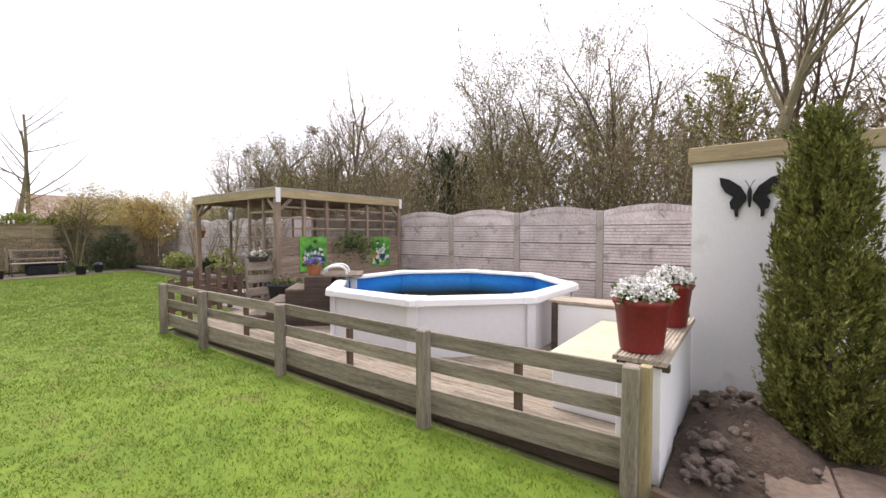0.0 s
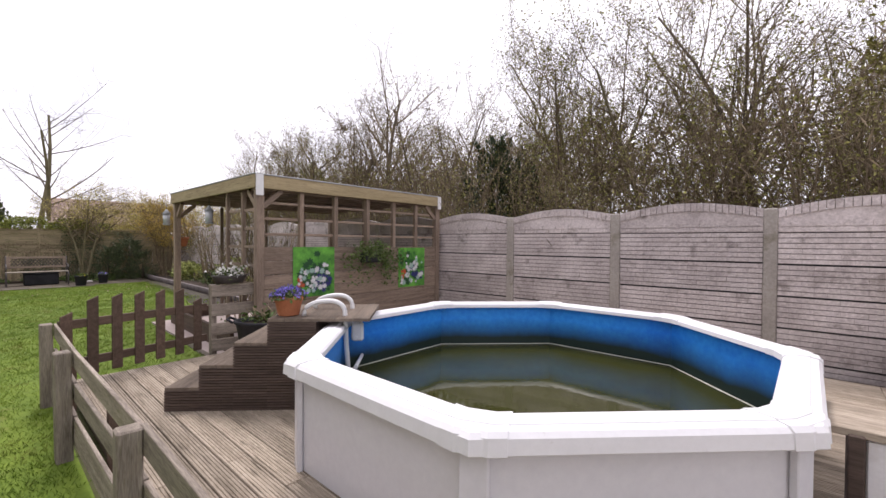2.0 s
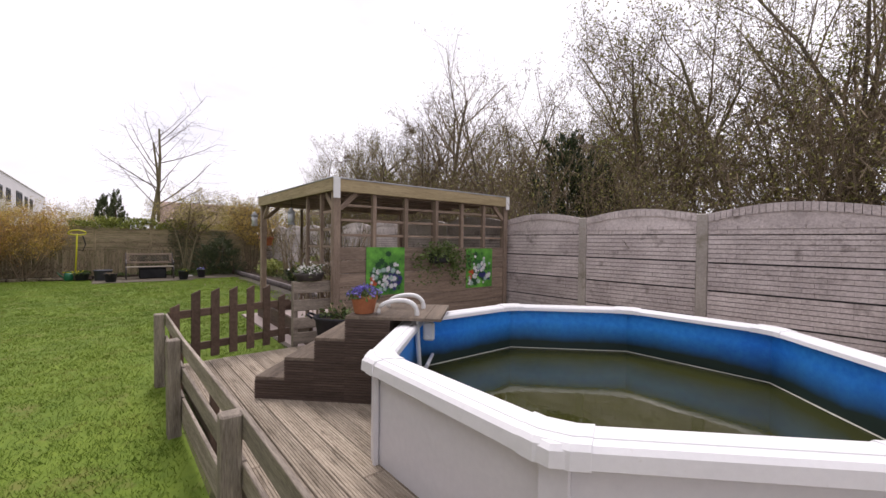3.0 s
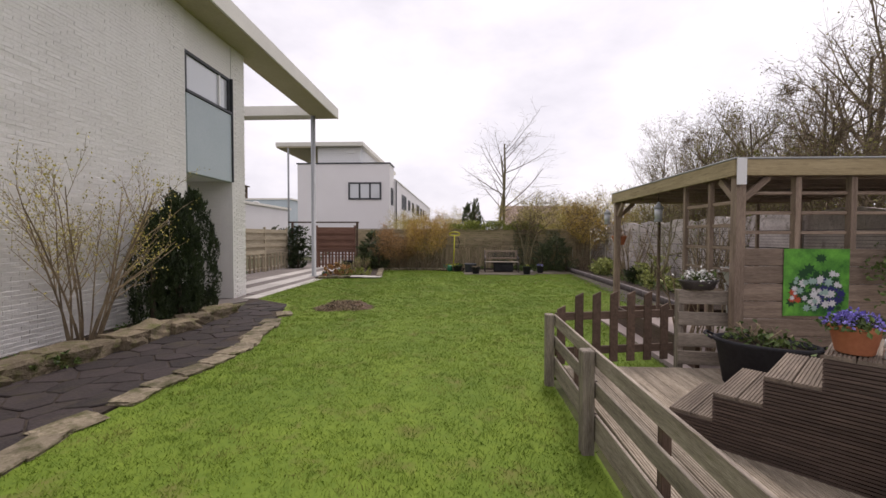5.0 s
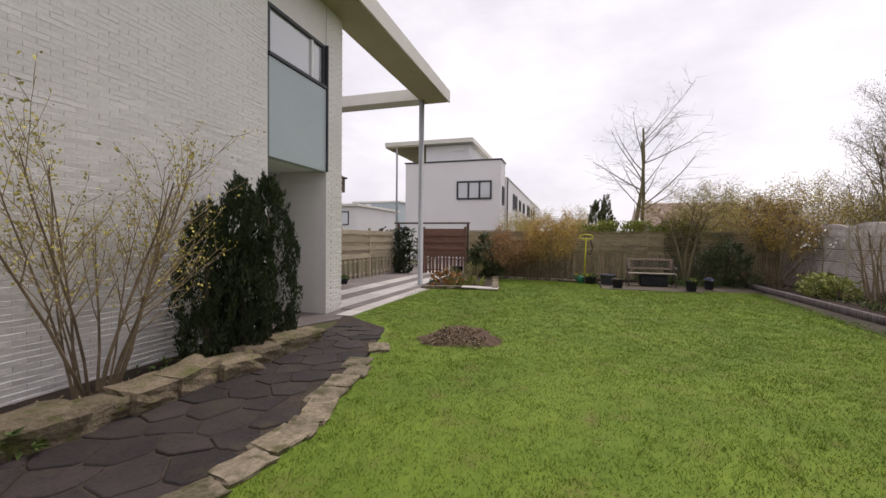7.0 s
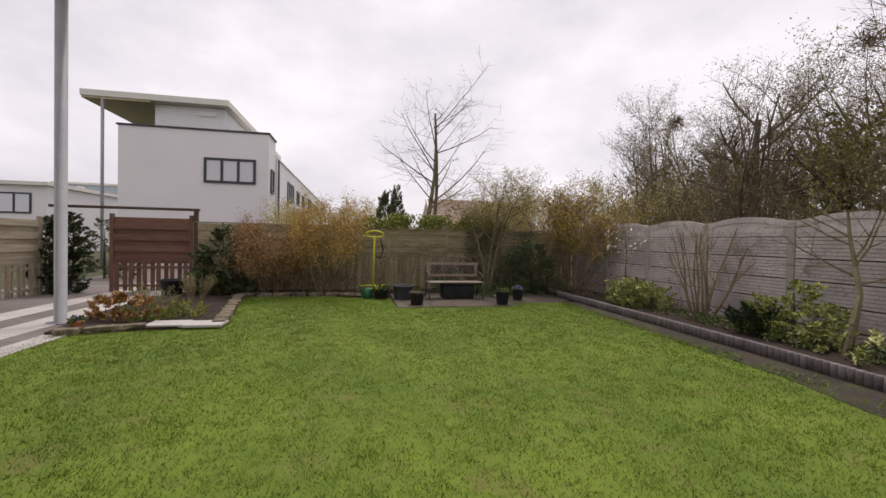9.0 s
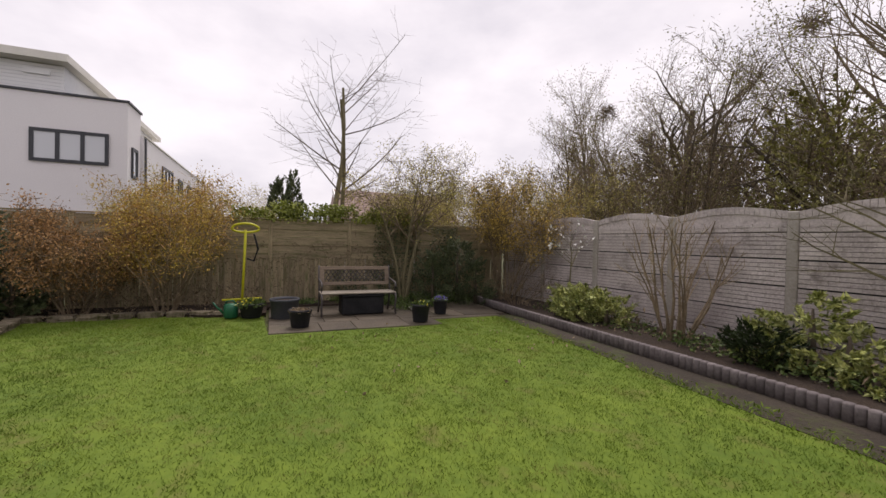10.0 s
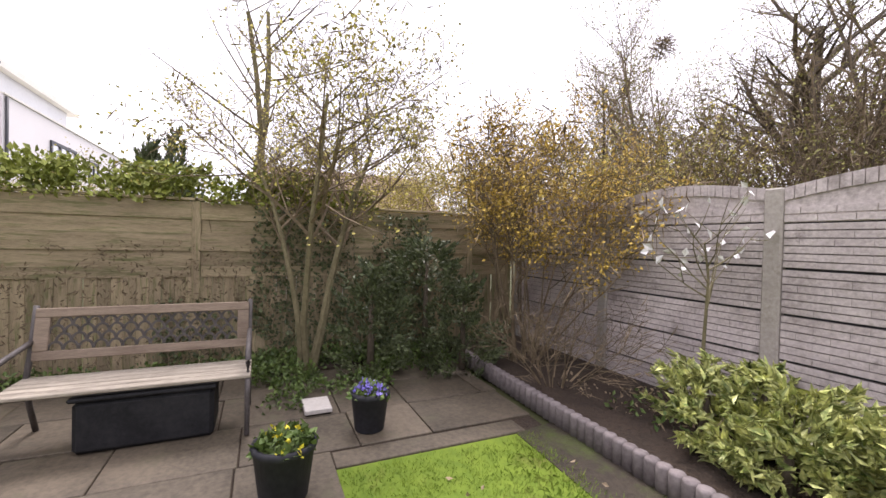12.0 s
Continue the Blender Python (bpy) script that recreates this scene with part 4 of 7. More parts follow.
box_part("upper_storey", (-50, -35.9, -10.5, -6.95, 7.465, 8.84), mat("pale_cladding", (0.55, 0.56, 0.58), (0.63, 0.64, 0.66), 0.6, 0.5, 10, 0.1), nb, bevel=0)
for k in range(9):
    box_part("cladding_board", (-35.895, -35.875, -10.5, -6.95, 7.5 + 0.148 * k, 7.63 + 0.148 * k), M_PAINT, nb, bevel=0)
box_part("upper_roof", (-51, -35.25, -13.75, -6.6, 8.855, 9.18), M_ROOF, nb)
box_part("roof_soffit", (-51, -35.3, -13.7, -10.51, 8.74, 8.85), M_SOFFIT, nb)
box_part("vent_louvre", (-35.87, -35.78, -8.3, -7.4, 8.35, 8.55), M_PAINT, nb)
flat_window(nb, 'x', -35.0, -7.72, -5.08, 4.53, 5.9)
flat_window(nb, 'y', -4.42, -36.3, -35.5, 4.15, 5.52, 1)
for x0, x1, z0, z1, lights in [(-43.1, -40.46, 4.17, 5.5, 3), (-46.1, -44.75, 4.3, 5.35, 2), (-49.3, -47.9, 4.3, 5.35, 2), (-54.8, -52.2, 4.17, 5.5, 3), (-57.9, -56.5, 4.3, 5.35, 2), (-61.2, -59.8, 4.3, 5.35, 2)]:
    flat_window(nb, 'y', -4.3, x0, x1, z0, z1, lights)
bm = bmesh.new()
tube(bm, [(-35.35, -12.75, 0), (-35.35, -12.75, 8.74)], 0.08)
part("roof_post", bm, M_STEEL, nb)
bm = bmesh.new()
tube(bm, [(-37.1, -4.24, 0), (-37.1, -4.24, 6.3)], 0.05)
part("downpipe", bm, M_FRAME, nb)

fh = empty("far_house", "pale flat-roofed house far off behind the patio fence", "house")
box_part("wall", (-62, -50, -34, -24.5, -0.1, 5.5), M_STUCCO, fh, bevel=0)
box_part("roof_edge", (-62.5, -49.6, -34.4, -24.2, 5.505, 5.8), M_ROOF, fh)
flat_window(fh, 'x', -50, -28, -25.6, 3.2, 4.9, 2)
fh2 = empty("far_house", "pale grey house with a round window far off", "house")
box_part("wall", (-76, -66, -34, -26, -0.1, 7.4), M_PANEL, fh2, bevel=0)
box_part("roof_edge", (-76.4, -65.8, -34.3, -25.7, 7.405, 7.65), M_ROOF, fh2)
bm = bmesh.new()
lathe(bm, [(0.75, 0), (0.75, 0.12), (0.5, 0.12), (0.5, 0.0)], 24, pose(-66, -31.4, 6.5, 0, 90, 0), cap=False)
part("round_window", bm, M_PAINT, fh2)

# low tiled building behind the rear fence
ts = empty("tiled_outbuilding", "low building with pale red roof tiles behind the fence", "outbuilding")
box_part("wall", (-33, -29, 4.15, 8.7, -0.1, 2.4), M_STUCCO, ts, bevel=0)
bm = bmesh.new()
for r in range(16):
    f0, f1 = r / 16, (r + 1) / 16
    for c in range(20):
        y0 = 3.95 + 4.95 * c / 20
        x0, x1 = -28.7 - 2.3 * f0, -28.7 - 2.3 * f1
        z0, z1 = 2.35 + 1.35 * f0, 2.35 + 1.35 * f1
        vs = [bm.verts.new(p) for p in [(x0 + 0.03, y0 + 0.01, z0 + 0.05), (x0 + 0.03, y0 + 0.235, z0 + 0.05), (x1, y0 + 0.235, z1 + 0.02), (x1, y0 + 0.01, z1 + 0.02),
                                        (x0 + 0.03, y0 + 0.01, z0), (x0 + 0.03, y0 + 0.235, z0)]]
        bm.faces.new(vs[:4])
        bm.faces.new((vs[4], vs[5], vs[1], vs[0]))
part("roof", bm, M_TILE, ts)
bm = bmesh.new()
vs = [bm.verts.new(p) for p in [(-28.7, 3.95, 2.34), (-28.7, 8.9, 2.34), (-31, 8.9, 3.7), (-31, 3.95, 3.7), (-33.3, 3.95, 2.34), (-33.3, 8.9, 2.34)]]
bm.faces.new(vs[:4])
bm.faces.new((vs[3], vs[2], vs[5], vs[4]))
bm.faces.new((vs[0], vs[3], vs[4]))
bm.faces.new((vs[1], vs[2], vs[5]))
part("roof_back", bm, M_TILE, ts)
for y in (3.92, 8.93):
    timber("verge_board", (-28.6, y, 2.27), (-31.02, y, 3.69), 0.05, 0.2, M_PAINT, ts)


# ---------------------------------------------------------------- plants
def sprout(seed, start, height, spread, levels, kids, r0, curve=0.25, up=0.5, ratio=0.55, first=0.3, sides=(6, 4, 3), stems=1, stem_lean=0.2, tips=None, thin=0.6, twig_r=0.0035):
    """Segments (p0, p1, r0, r1) of a branching plant, level by level, and its twig tips."""
    rr = random.Random(seed)
    segs = []
    stem = [0]
    ends = tips if tips is not None else []

    def grow(p, d, length, r, level):
        n = 5 if level == 0 else (4 if level == 1 else 3)
        pts = [p]
        dirs = [d]
        for i in range(n):
            d = (d + Vector((rr.uniform(-1, 1), rr.uniform(-1, 1), rr.uniform(-0.6, 1.0) * 0.6)) * curve * 0.5 + Vector((0, 0, up * 0.12))).normalized()
            p = p + d * (length / n)
            pts.append(p)
            dirs.append(d)
        rend = r * (0.35 if level < levels else 0.4)
        for i in range(n):
            ra = r + (rend - r) * i / n
            rb = r + (rend - r) * (i + 1) / n
            segs.append((pts[i], pts[i + 1], ra, rb, level, stem[0]))
        if level >= levels:
            ends.append((pts[-1], dirs[-1]))
            ends.append((pts[1], dirs[1]))
            return
        kn = kids[min(level, len(kids) - 1)]
        for k in range(kn):
            f = first + (1 - first) * (k + rr.random()) / kn if level == 0 else 0.2 + 0.8 * (k + rr.random()) / kn
            j = min(int(f * n), n - 1)
            q = pts[j].lerp(pts[j + 1], f * n - j)
            a = rr.uniform(0, 6.283)
            side = Vector((math.cos(a), math.sin(a), 0))
            side = (side - dirs[j] * side.dot(dirs[j])).normalized()
            w = spread * rr.uniform(0.6, 1.2)
            nd = (dirs[j] * (1 - w * 0.5) + side * w + Vector((0, 0, up * 0.3))).normalized()
            grow(q, nd, length * ratio * rr.uniform(0.7, 1.2) * (1.15 - 0.5 * f), max((r + (rend - r) * f) * thin, twig_r), level + 1)

    for s in range(stems):
        stem[0] = s
        a = rr.uniform(0, 6.283) if stems < 3 else 6.283 * (s * 0.382 + rr.uniform(-0.05, 0.05))
        lean_s = stem_lean * (0.25 + 0.85 * ((s * 0.618) % 1.0))
        d = Vector((math.cos(a) * lean_s, math.sin(a) * lean_s, 1)).normalized()
        if stems == 1:
            d = Vector((rr.uniform(-0.5, 0.5) * stem_lean, rr.uniform(-0.5, 0.5) * stem_lean, 1)).normalized()
        o = Vector(start) + (Vector((math.cos(a), math.sin(a), 0)) * 0.1 * min(1.5, stems * 0.25) if stems > 1 else Vector())
        grow(o, d, height * rr.uniform(0.75, 1.05), r0 * rr.uniform(0.7, 1.1), 0)
    return segs, ends


def branches_mesh(name, segs, material, thick=None):
    """One mesh of tapered prisms."""
    verts, faces = [], []
    for p0, p1, r0, r1, level, stem in segs:
        sides = 7 if r0 > 0.05 else (5 if r0 > 0.02 else 3)
        d = (p1 - p0)
        if d.length < 1e-5:
            continue
        d.normalize()
        ref = Vector((0, 0, 1)) if abs(d.z) < 0.8 else Vector((1, 0, 0))
        a = d.cross(ref).normalized()
        b = d.cross(a)
        k = len(verts)
        for p, r in ((p0, r0), (p1, r1)):
            for s in range(sides):
                t = 6.2832 * s / sides
                verts.append(p + a * (r * math.cos(t)) + b * (r * math.sin(t)))
        for s in range(sides):
            t = (s + 1) % sides
            faces.append((k + s, k + t, k + sides + t, k + sides + s))
    me = bpy.data.meshes.new(name)
    me.from_pydata([tuple(v) for v in verts], [], faces)
    me.materials.append(material)
    return me


def leaves_mesh(name, places, size, material, seed, per=2, scatter=0.05, long=1.0, width=0.33):
    """Small folded leaves round the places given."""
    g = np.random.default_rng(seed)
    pts = np.array([tuple(p) for p in places])
    pts = np.repeat(pts, per, axis=0)
    n = len(pts)
    pts = pts + g.normal(0, scatter, (n, 3))
    u = g.normal(0, 1, (n, 3))
    u /= np.linalg.norm(u, axis=1)[:, None]
    v = np.cross(u, g.normal(0, 1, (n, 3)))
    v /= np.linalg.norm(v, axis=1)[:, None]
    w = np.cross(u, v)
    s = (size * g.uniform(0.6, 1.3, n))[:, None]
    a = pts
    b = pts + u * s * long * 0.5 + v * s * width + w * s * width * 0.4
    c = pts + u * s * long
    d = pts + u * s * long * 0.5 - v * s * width + w * s * width * 0.4
    vs = np.stack([a, b, c, d], 1).reshape(-1, 3)
    k = np.arange(n) * 4
    f = np.concatenate([np.stack([k, k + 1, k + 2], 1), np.stack([k, k + 2, k + 3], 1)])
    me = bpy.data.meshes.new(name)
    me.from_pydata(vs.tolist(), [], f.tolist())
    me.materials.append(material)
    return me


def plant(name, label, category, seed, at, height, bark=None, twig=None, leaf=None, leaf_size=0.03, per=2, scatter=0.06, group="", leaf_name="foliage", split=1, haze=None, **kw):
    ends = []
    segs, ends = sprout(seed, (0, 0, 0), height, tips=ends, **kw)
    ob = empty(name, label, category, group, "", pose(*at))
    thick = [s for s in segs if s[4] < split]
    thin_ones = [s for s in segs if s[4] >= split]
    count = 1 + max(s[5] for s in segs)
    for k in range(count):
        nm = "trunk" if count < 4 else "stem"
        o = new(nm, branches_mesh(nm, [s for s in thick if s[5] == k], bark or M_TWIG))
        o.parent = ob
    o = new("crown", branches_mesh("crown", thin_ones, twig or M_TWIG))
    o.parent = ob
    if haze:
        hm, hn, hs, hscat = haze
        o = new("twig_haze", leaves_mesh("twig_haze", [e[0] for e in ends], hs, hm, seed + 500, hn, hscat, long=5.0, width=0.16))
        o.parent = ob
        tagged(o, kind="stuff")
    if leaf:
        o = new(leaf_name, leaves_mesh(leaf_name, [e[0] for e in ends], leaf_size, leaf, seed, per, scatter))
        o.parent = ob
    return ob


def copies(ob, places):
    for x, y, z, rz, s in places:
        copy_thing(ob, pose(x, y, z, 0, 0, rz) @ Matrix.Scale(s, 4))


# woodland behind the concrete wall: five kinds of bare tree
rw = random.Random(21)
kinds = [
    plant("bare_tree", "bare slender woodland tree with fine upright twigs", "tree", 31, (-3.0, 14.0, 0), 7.6, M_BARK, M_TWIG, M_BUD, 0.05, 2, 0.14, "woodland trees",
          haze=(M_TWIG, 1, 0.045, 0.1), spread=0.62, levels=3, kids=[13, 8, 5], r0=0.085, up=0.5, ratio=0.42, first=0.22, curve=0.32),
    plant("bare_tree", "bare multi-stemmed woodland tree with brown twigs", "tree", 32, (-6.5, 12.6, 0), 6.4, M_BARK, M_TWIG, M_BUD, 0.05, 1, 0.12, "woodland trees",
          haze=(M_TWIG, 1, 0.045, 0.1), spread=0.66, levels=3, kids=[9, 6, 4], r0=0.055, up=0.5, ratio=0.45, first=0.2, stems=3, stem_lean=0.32, curve=0.3),
    plant("bare_tree", "bare woodland tree hazed with olive spring buds", "tree", 33, (-10.0, 13.5, 0), 7.0, M_BARKG, M_TWIG, M_BUD, 0.06, 3, 0.16, "woodland trees",
          haze=(M_TWIG, 1, 0.045, 0.1), spread=0.68, levels=3, kids=[10, 7, 5], r0=0.08, up=0.4, ratio=0.5, first=0.22, curve=0.32),
    plant("bare_tree", "bare spreading woodland tree with dark branches", "tree", 34, (1.2, 13.0, 0), 7.2, M_BARK, M_TWIG, None, 0.05, 1, 0.1, "woodland trees",
          haze=(M_TWIG, 1, 0.045, 0.1), spread=0.7, levels=3, kids=[9, 7, 5], r0=0.12, up=0.45, ratio=0.56, first=0.25, curve=0.35),
]
thicket = plant("thicket_shrub", "dense brown thicket of bare shrub stems", "shrub", 35, (-1.0, 10.5, 0), 3.4, M_TWIG, M_TWIG, M_BUD, 0.05, 3, 0.12, "woodland undergrowth",
                haze=(M_TWIG, 2, 0.05, 0.16), spread=0.55, levels=2, kids=[7, 4], r0=0.025, up=0.6, ratio=0.5, first=0.1, stems=9, stem_lean=0.45)
for row, (y0, y1, n) in enumerate([(10.8, 13.0, 22), (13.2, 16.5, 22), (17.0, 23.0, 22)]):
    for i in range(n):
        x = 7.5 - (38 if row else 34) * (i + rw.uniform(0.1, 0.9)) / n
        k = rw.choice([0, 0, 1, 1, 2, 2, 3])
        far = max(0.0, (-x - 10) / 20)
        copies(kinds[k], [(x, rw.uniform(y0, y1), 0, rw.uniform(0, 360), rw.uniform(0.68, 1.0) * (1 + 0.14 * row) * (1 - 0.05 * far) * (0.84 if x > -1.5 else 1.0))])
for i in range(38):
    copies(thicket, [(8 - 32 * (i + rw.random()) / 38, rw.uniform(9.2, 13.5), 0, rw.uniform(0, 360), rw.uniform(0.7, 1.15))])


# ---------------------------------------------------------------- swimming pool
PX, PY, GROW = -3.56, 4.92, 1.034


def oct_pt(r, k):
    a = math.radians(22.5 + 45 * k)
    r *= GROW
    return Vector((PX + r * math.cos(a), PY + r * math.sin(a), 0))


pool = empty("swimming_pool", "octagonal above-ground pool, white steel wall and blue liner", "pool")
for k in range(8):
    a, b = oct_pt(1.69, k), oct_pt(1.69, k + 1)
    a2, b2 = oct_pt(1.65, k), oct_pt(1.65, k + 1)
    bm = bmesh.new()
    q = [bm.verts.new((p.x, p.y, z)) for z in (0.1, 0.76) for p in (a, b, b2, a2)]
    for f in [(0, 1, 5, 4), (3, 2, 6, 7), (4, 5, 6, 7)]:
        bm.faces.new([q[i] for i in f])
    part("wall_panel", bm, M_POOLW, pool)
    # liner
    bm = bmesh.new()
    c, d2 = oct_pt(1.62, k), oct_pt(1.62, k + 1)
    bm.faces.new([bm.verts.new(p) for p in ((c.x, c.y, 0.05), (c.x, c.y, 0.79), (d2.x, d2.y, 0.79), (d2.x, d2.y, 0.05))])
    part("liner", bm, M_LINER, pool)
    # upright at the corner
    p = oct_pt(1.705, k)
    m4 = Matrix.Translation((p.x, p.y, 0)) @ Matrix.Rotation(math.radians(22.5 + 45 * k), 4, 'Z')
    bm = bmesh.new()
    box(bm, -0.03, 0.004, -0.06, 0.06, 0.1, 0.745, 0.006)
    part("upright", bm, M_POOLW, pool, m=m4)
    # rim board
    prof = [(1.575, 0.775), (1.58, 0.805), (1.595, 0.82), (1.64, 0.822), (1.643, 0.827), (1.715, 0.827), (1.718, 0.822), (1.757, 0.815), (1.775, 0.795), (1.78, 0.735), (1.765, 0.725), (1.69, 0.76)]
    bm = bmesh.new()
    rings = []
    for e in (0, 1):
        u, v = oct_pt(1.0, k + e) - Vector((PX, PY, 0)), None
        rings.append([bm.verts.new((PX + u.x * r, PY + u.y * r, z)) for r, z in prof])
    n = len(prof)
    for i in range(n):
        bm.faces.new((rings[0][i], rings[0][(i + 1) % n], rings[1][(i + 1) % n], rings[1][i]))
    part("rim_board", bm, M_RIM, pool)
    # corner cap over the joint of two boards
    prof2 = [(r + (0.006 if r > 1.6 else -0.004), z + (0.006 if z > 0.78 else -0.003)) for r, z in prof]
    bm = bmesh.new()
    rings = []
    c0 = oct_pt(1.0, k) - Vector((PX, PY, 0))
    for e in (-1, -0.5, 0, 0.5, 1):
        nb2 = oct_pt(1.0, k + (1 if e > 0 else -1)) - Vector((PX, PY, 0))
        t = abs(e) * 0.105
        u = c0.lerp(nb2, t) if e else c0 * 0.985
        rings.append([bm.verts.new((PX + u.x * r, PY + u.y * r, z)) for r, z in prof2])
    for r0, r1 in zip(rings, rings[1:]):
        for i in range(n):
            f = bm.faces.new((r0[i], r0[(i + 1) % n], r1[(i + 1) % n], r1[i]))
    bm.faces.new(rings[0])
    bm.faces.new(rings[-1][::-1])
    part("corner_cap", bm, M_RIM, pool)
# floating scum line round the liner
bm = bmesh.new()
for k in range(8):
    a, b = oct_pt(1.612, k), oct_pt(1.612, k + 1)
    for s in range(10):
        p, q = a.lerp(b, s / 10), a.lerp(b, (s + 1) / 10)
        w0, w1 = 0.012 + 0.008 * noise.noise(p * 3), 0.012 + 0.008 * noise.noise(q * 3)
        c = Vector((PX, PY, 0))
        bm.faces.new([bm.verts.new(v) for v in ((p.x, p.y, 0.352), (q.x, q.y, 0.352), (q + (c - q).normalized() * w1)[:2] + (0.346,), (p + (c - p).normalized() * w0)[:2] + (0.346,))])
part("scum_line", bm, mat("pale_scum", (0.35, 0.36, 0.3), (0.5, 0.5, 0.43), 0.8, 8, 40, 0.2), pool)

M_WATER = mat("green_pool_water", (0.028, 0.032, 0.008), (0.045, 0.048, 0.013), 0.04, 0.8, 3.0, 0.12, 0.01, spec=0.5)
bm = bmesh.new()
bm.faces.new([bm.verts.new((p.x, p.y, 0.34)) for p in (oct_pt(1.61, k) for k in range(8))])
tagged(part("pool_water", bm, M_WATER), "still murky green water in the pool", "water", "", "structure")

# ---------------------------------------------------------------- deck
deck = empty("deck", "weathered ribbed wooden deck round the pool", "deck", "", "structure")


def ribbed_mesh(name, length, width, thick, material, ribs=7):
    """A grooved deck board along x, its top at z = 0."""
    bm = bmesh.new()
    prof = [(-width / 2, -thick)]
    for i in range(ribs):
        y0 = -width / 2 + width * i / ribs
        s = width / ribs
        prof += [(y0 + 0.1 * s, -0.006), (y0 + 0.25 * s, 0), (y0 + 0.75 * s, 0), (y0 + 0.9 * s, -0.006)]
    prof.append((width / 2, -thick))
    ends = [[bm.verts.new((x, y, z)) for y, z in prof] for x in (0, length)]
    n = len(prof)
    for i in range(n):
        bm.faces.new((ends[0][i], ends[0][(i + 1) % n], ends[1][(i + 1) % n], ends[1][i]))
    bm.faces.new(ends[0][::-1])
    bm.faces.new(ends[1])
    return finish(bm, name, material)


long_me = {}
row = 0
y = 2.66
while y < 7.9:
    cuts = [-7.3, -4.6 + 0.5 * (row % 3), -2.4 + 0.4 * (row % 2), -0.5] if y < 4.4 else [-7.15, -5.1 + 0.3 * (row % 2), -3.2, -1.4, -0.5]
    for x0, x1 in zip(cuts, cuts[1:]):
        L = round(x1 - x0 - 0.006, 3)
        if L not in long_me:
            long_me[L] = ribbed_mesh("deck_board", L, 0.137, 0.026, M_DECK)
        piece("deck_board", long_me[L], deck, pose(x0, y, 0.15 + rng.uniform(-0.002, 0.002)))
    y += 0.142
    row += 1
tagged(box_part("deck_frame", (-7.3, -0.5, 2.6, 7.95, -0.02, 0.12), M_DKSTEP, bevel=0), "dark timber under-frame of the deck", "frame", "", "structure")

# ---------------------------------------------------------------- garden fence of three rails
gf = empty("rail_fence", "low grey weathered wooden fence with three rails", "fence")
posts = [(-7.1, 2.40), (-5.74, 2.39), (-3.98, 2.42), (-2.0, 2.42), (-0.52, 2.47)]
for i, (x, y) in enumerate(posts):
    bm = bmesh.new()
    box(bm, -0.045, 0.045, -0.045, 0.045, -0.15, 0.76, 0.008)
    m4 = pose(x, y, 0, rng.uniform(-1, 1), rng.uniform(-1, 1), rng.uniform(-4, 4))
    bm.transform(Matrix.Rotation(math.radians(90), 4, 'Y'))
    part("post", bm, M_GREYWOOD, gf, m=m4 @ Matrix.Rotation(math.radians(-90), 4, 'Y'))
for (x0, y0), (x1, y1) in zip(posts, posts[1:]):
    for z, h in ((0.69, 0.115), (0.475, 0.115), (0.2, 0.19)):
        o = 0.058
        timber("rail", (x0 - 0.02, y0 + o, z + rng.uniform(-0.012, 0.012)), (x1 + 0.02, y1 + o, z + rng.uniform(-0.012, 0.012)), 0.022, h, M_GREYWOOD, gf, 0.003)
    xm, ym = (x0 + x1) / 2, (y0 + y1) / 2 + 0.11
    timber("short_post", (xm, ym, 0.12), (xm, ym, 0.62), 0.05, 0.05, M_BROWN, gf)
timber("post", (-0.445, 2.5, -0.1), (-0.445, 2.5, 0.76), 0.06, 0.06, M_BEAM, gf)
timber("low_rail", (-0.4, 2.46, 0.04), (0.15, 2.33, 0.03), 0.05, 0.12, M_BROWN, gf)

# picket gate
gate = empty("picket_gate", "dark brown picket gate with slanting tops", "gate")
g0, g1 = Vector((-7.2, 2.48, 0)), Vector((-7.5, 3.86, 0))
gd = (g1 - g0).normalized()
for z in (0.33, 0.71):
    timber("gate_rail", g0 + Vector((0, 0, z)), g1 + Vector((0, 0, z)), 0.03, 0.085, M_BROWN, gate)
for i in range(7):
    p = g0 + gd * (0.06 + 0.205 * i)
    h = 0.98 - 0.003 * (i - 3) ** 2 - (0.0 if 0 < i < 6 else 0.12)
    bm = bmesh.new()
    vs = [bm.verts.new(v) for v in [(0, -0.045, 0.2), (0, 0.045, 0.2), (0, 0.045, h), (0, -0.045, h - 0.04), (0.02, -0.045, 0.2), (0.02, 0.045, 0.2), (0.02, 0.045, h), (0.02, -0.045, h - 0.04)]]
    for f in [(0, 1, 2, 3), (7, 6, 5, 4), (0, 4, 5, 1), (1, 5, 6, 2), (2, 6, 7, 3), (3, 7, 4, 0)]:
        bm.faces.new([vs[j] for j in f])
    part("picket", bm, M_BROWN, gate, m=Matrix.Translation(p + Vector((0.016, 0, 0))) @ Matrix.Rotation(math.atan2(gd.y, gd.x) - math.pi / 2, 4, 'Z'))

# short plank screen between gate and pergola
ps = empty("plank_screen", "short weathered plank screen beside the gate", "fence")
timber("post", (-7.5, 3.93, -0.05), (-7.5, 3.93, 0.98), 0.07, 0.07, M_GREYWOOD, ps)
for z in (0.9, 0.66, 0.42, 0.22):
    timber("plank", (-7.46, 3.9, z), (-7.4, 4.42, z), 0.025, 0.15, M_GREYWOOD, ps)

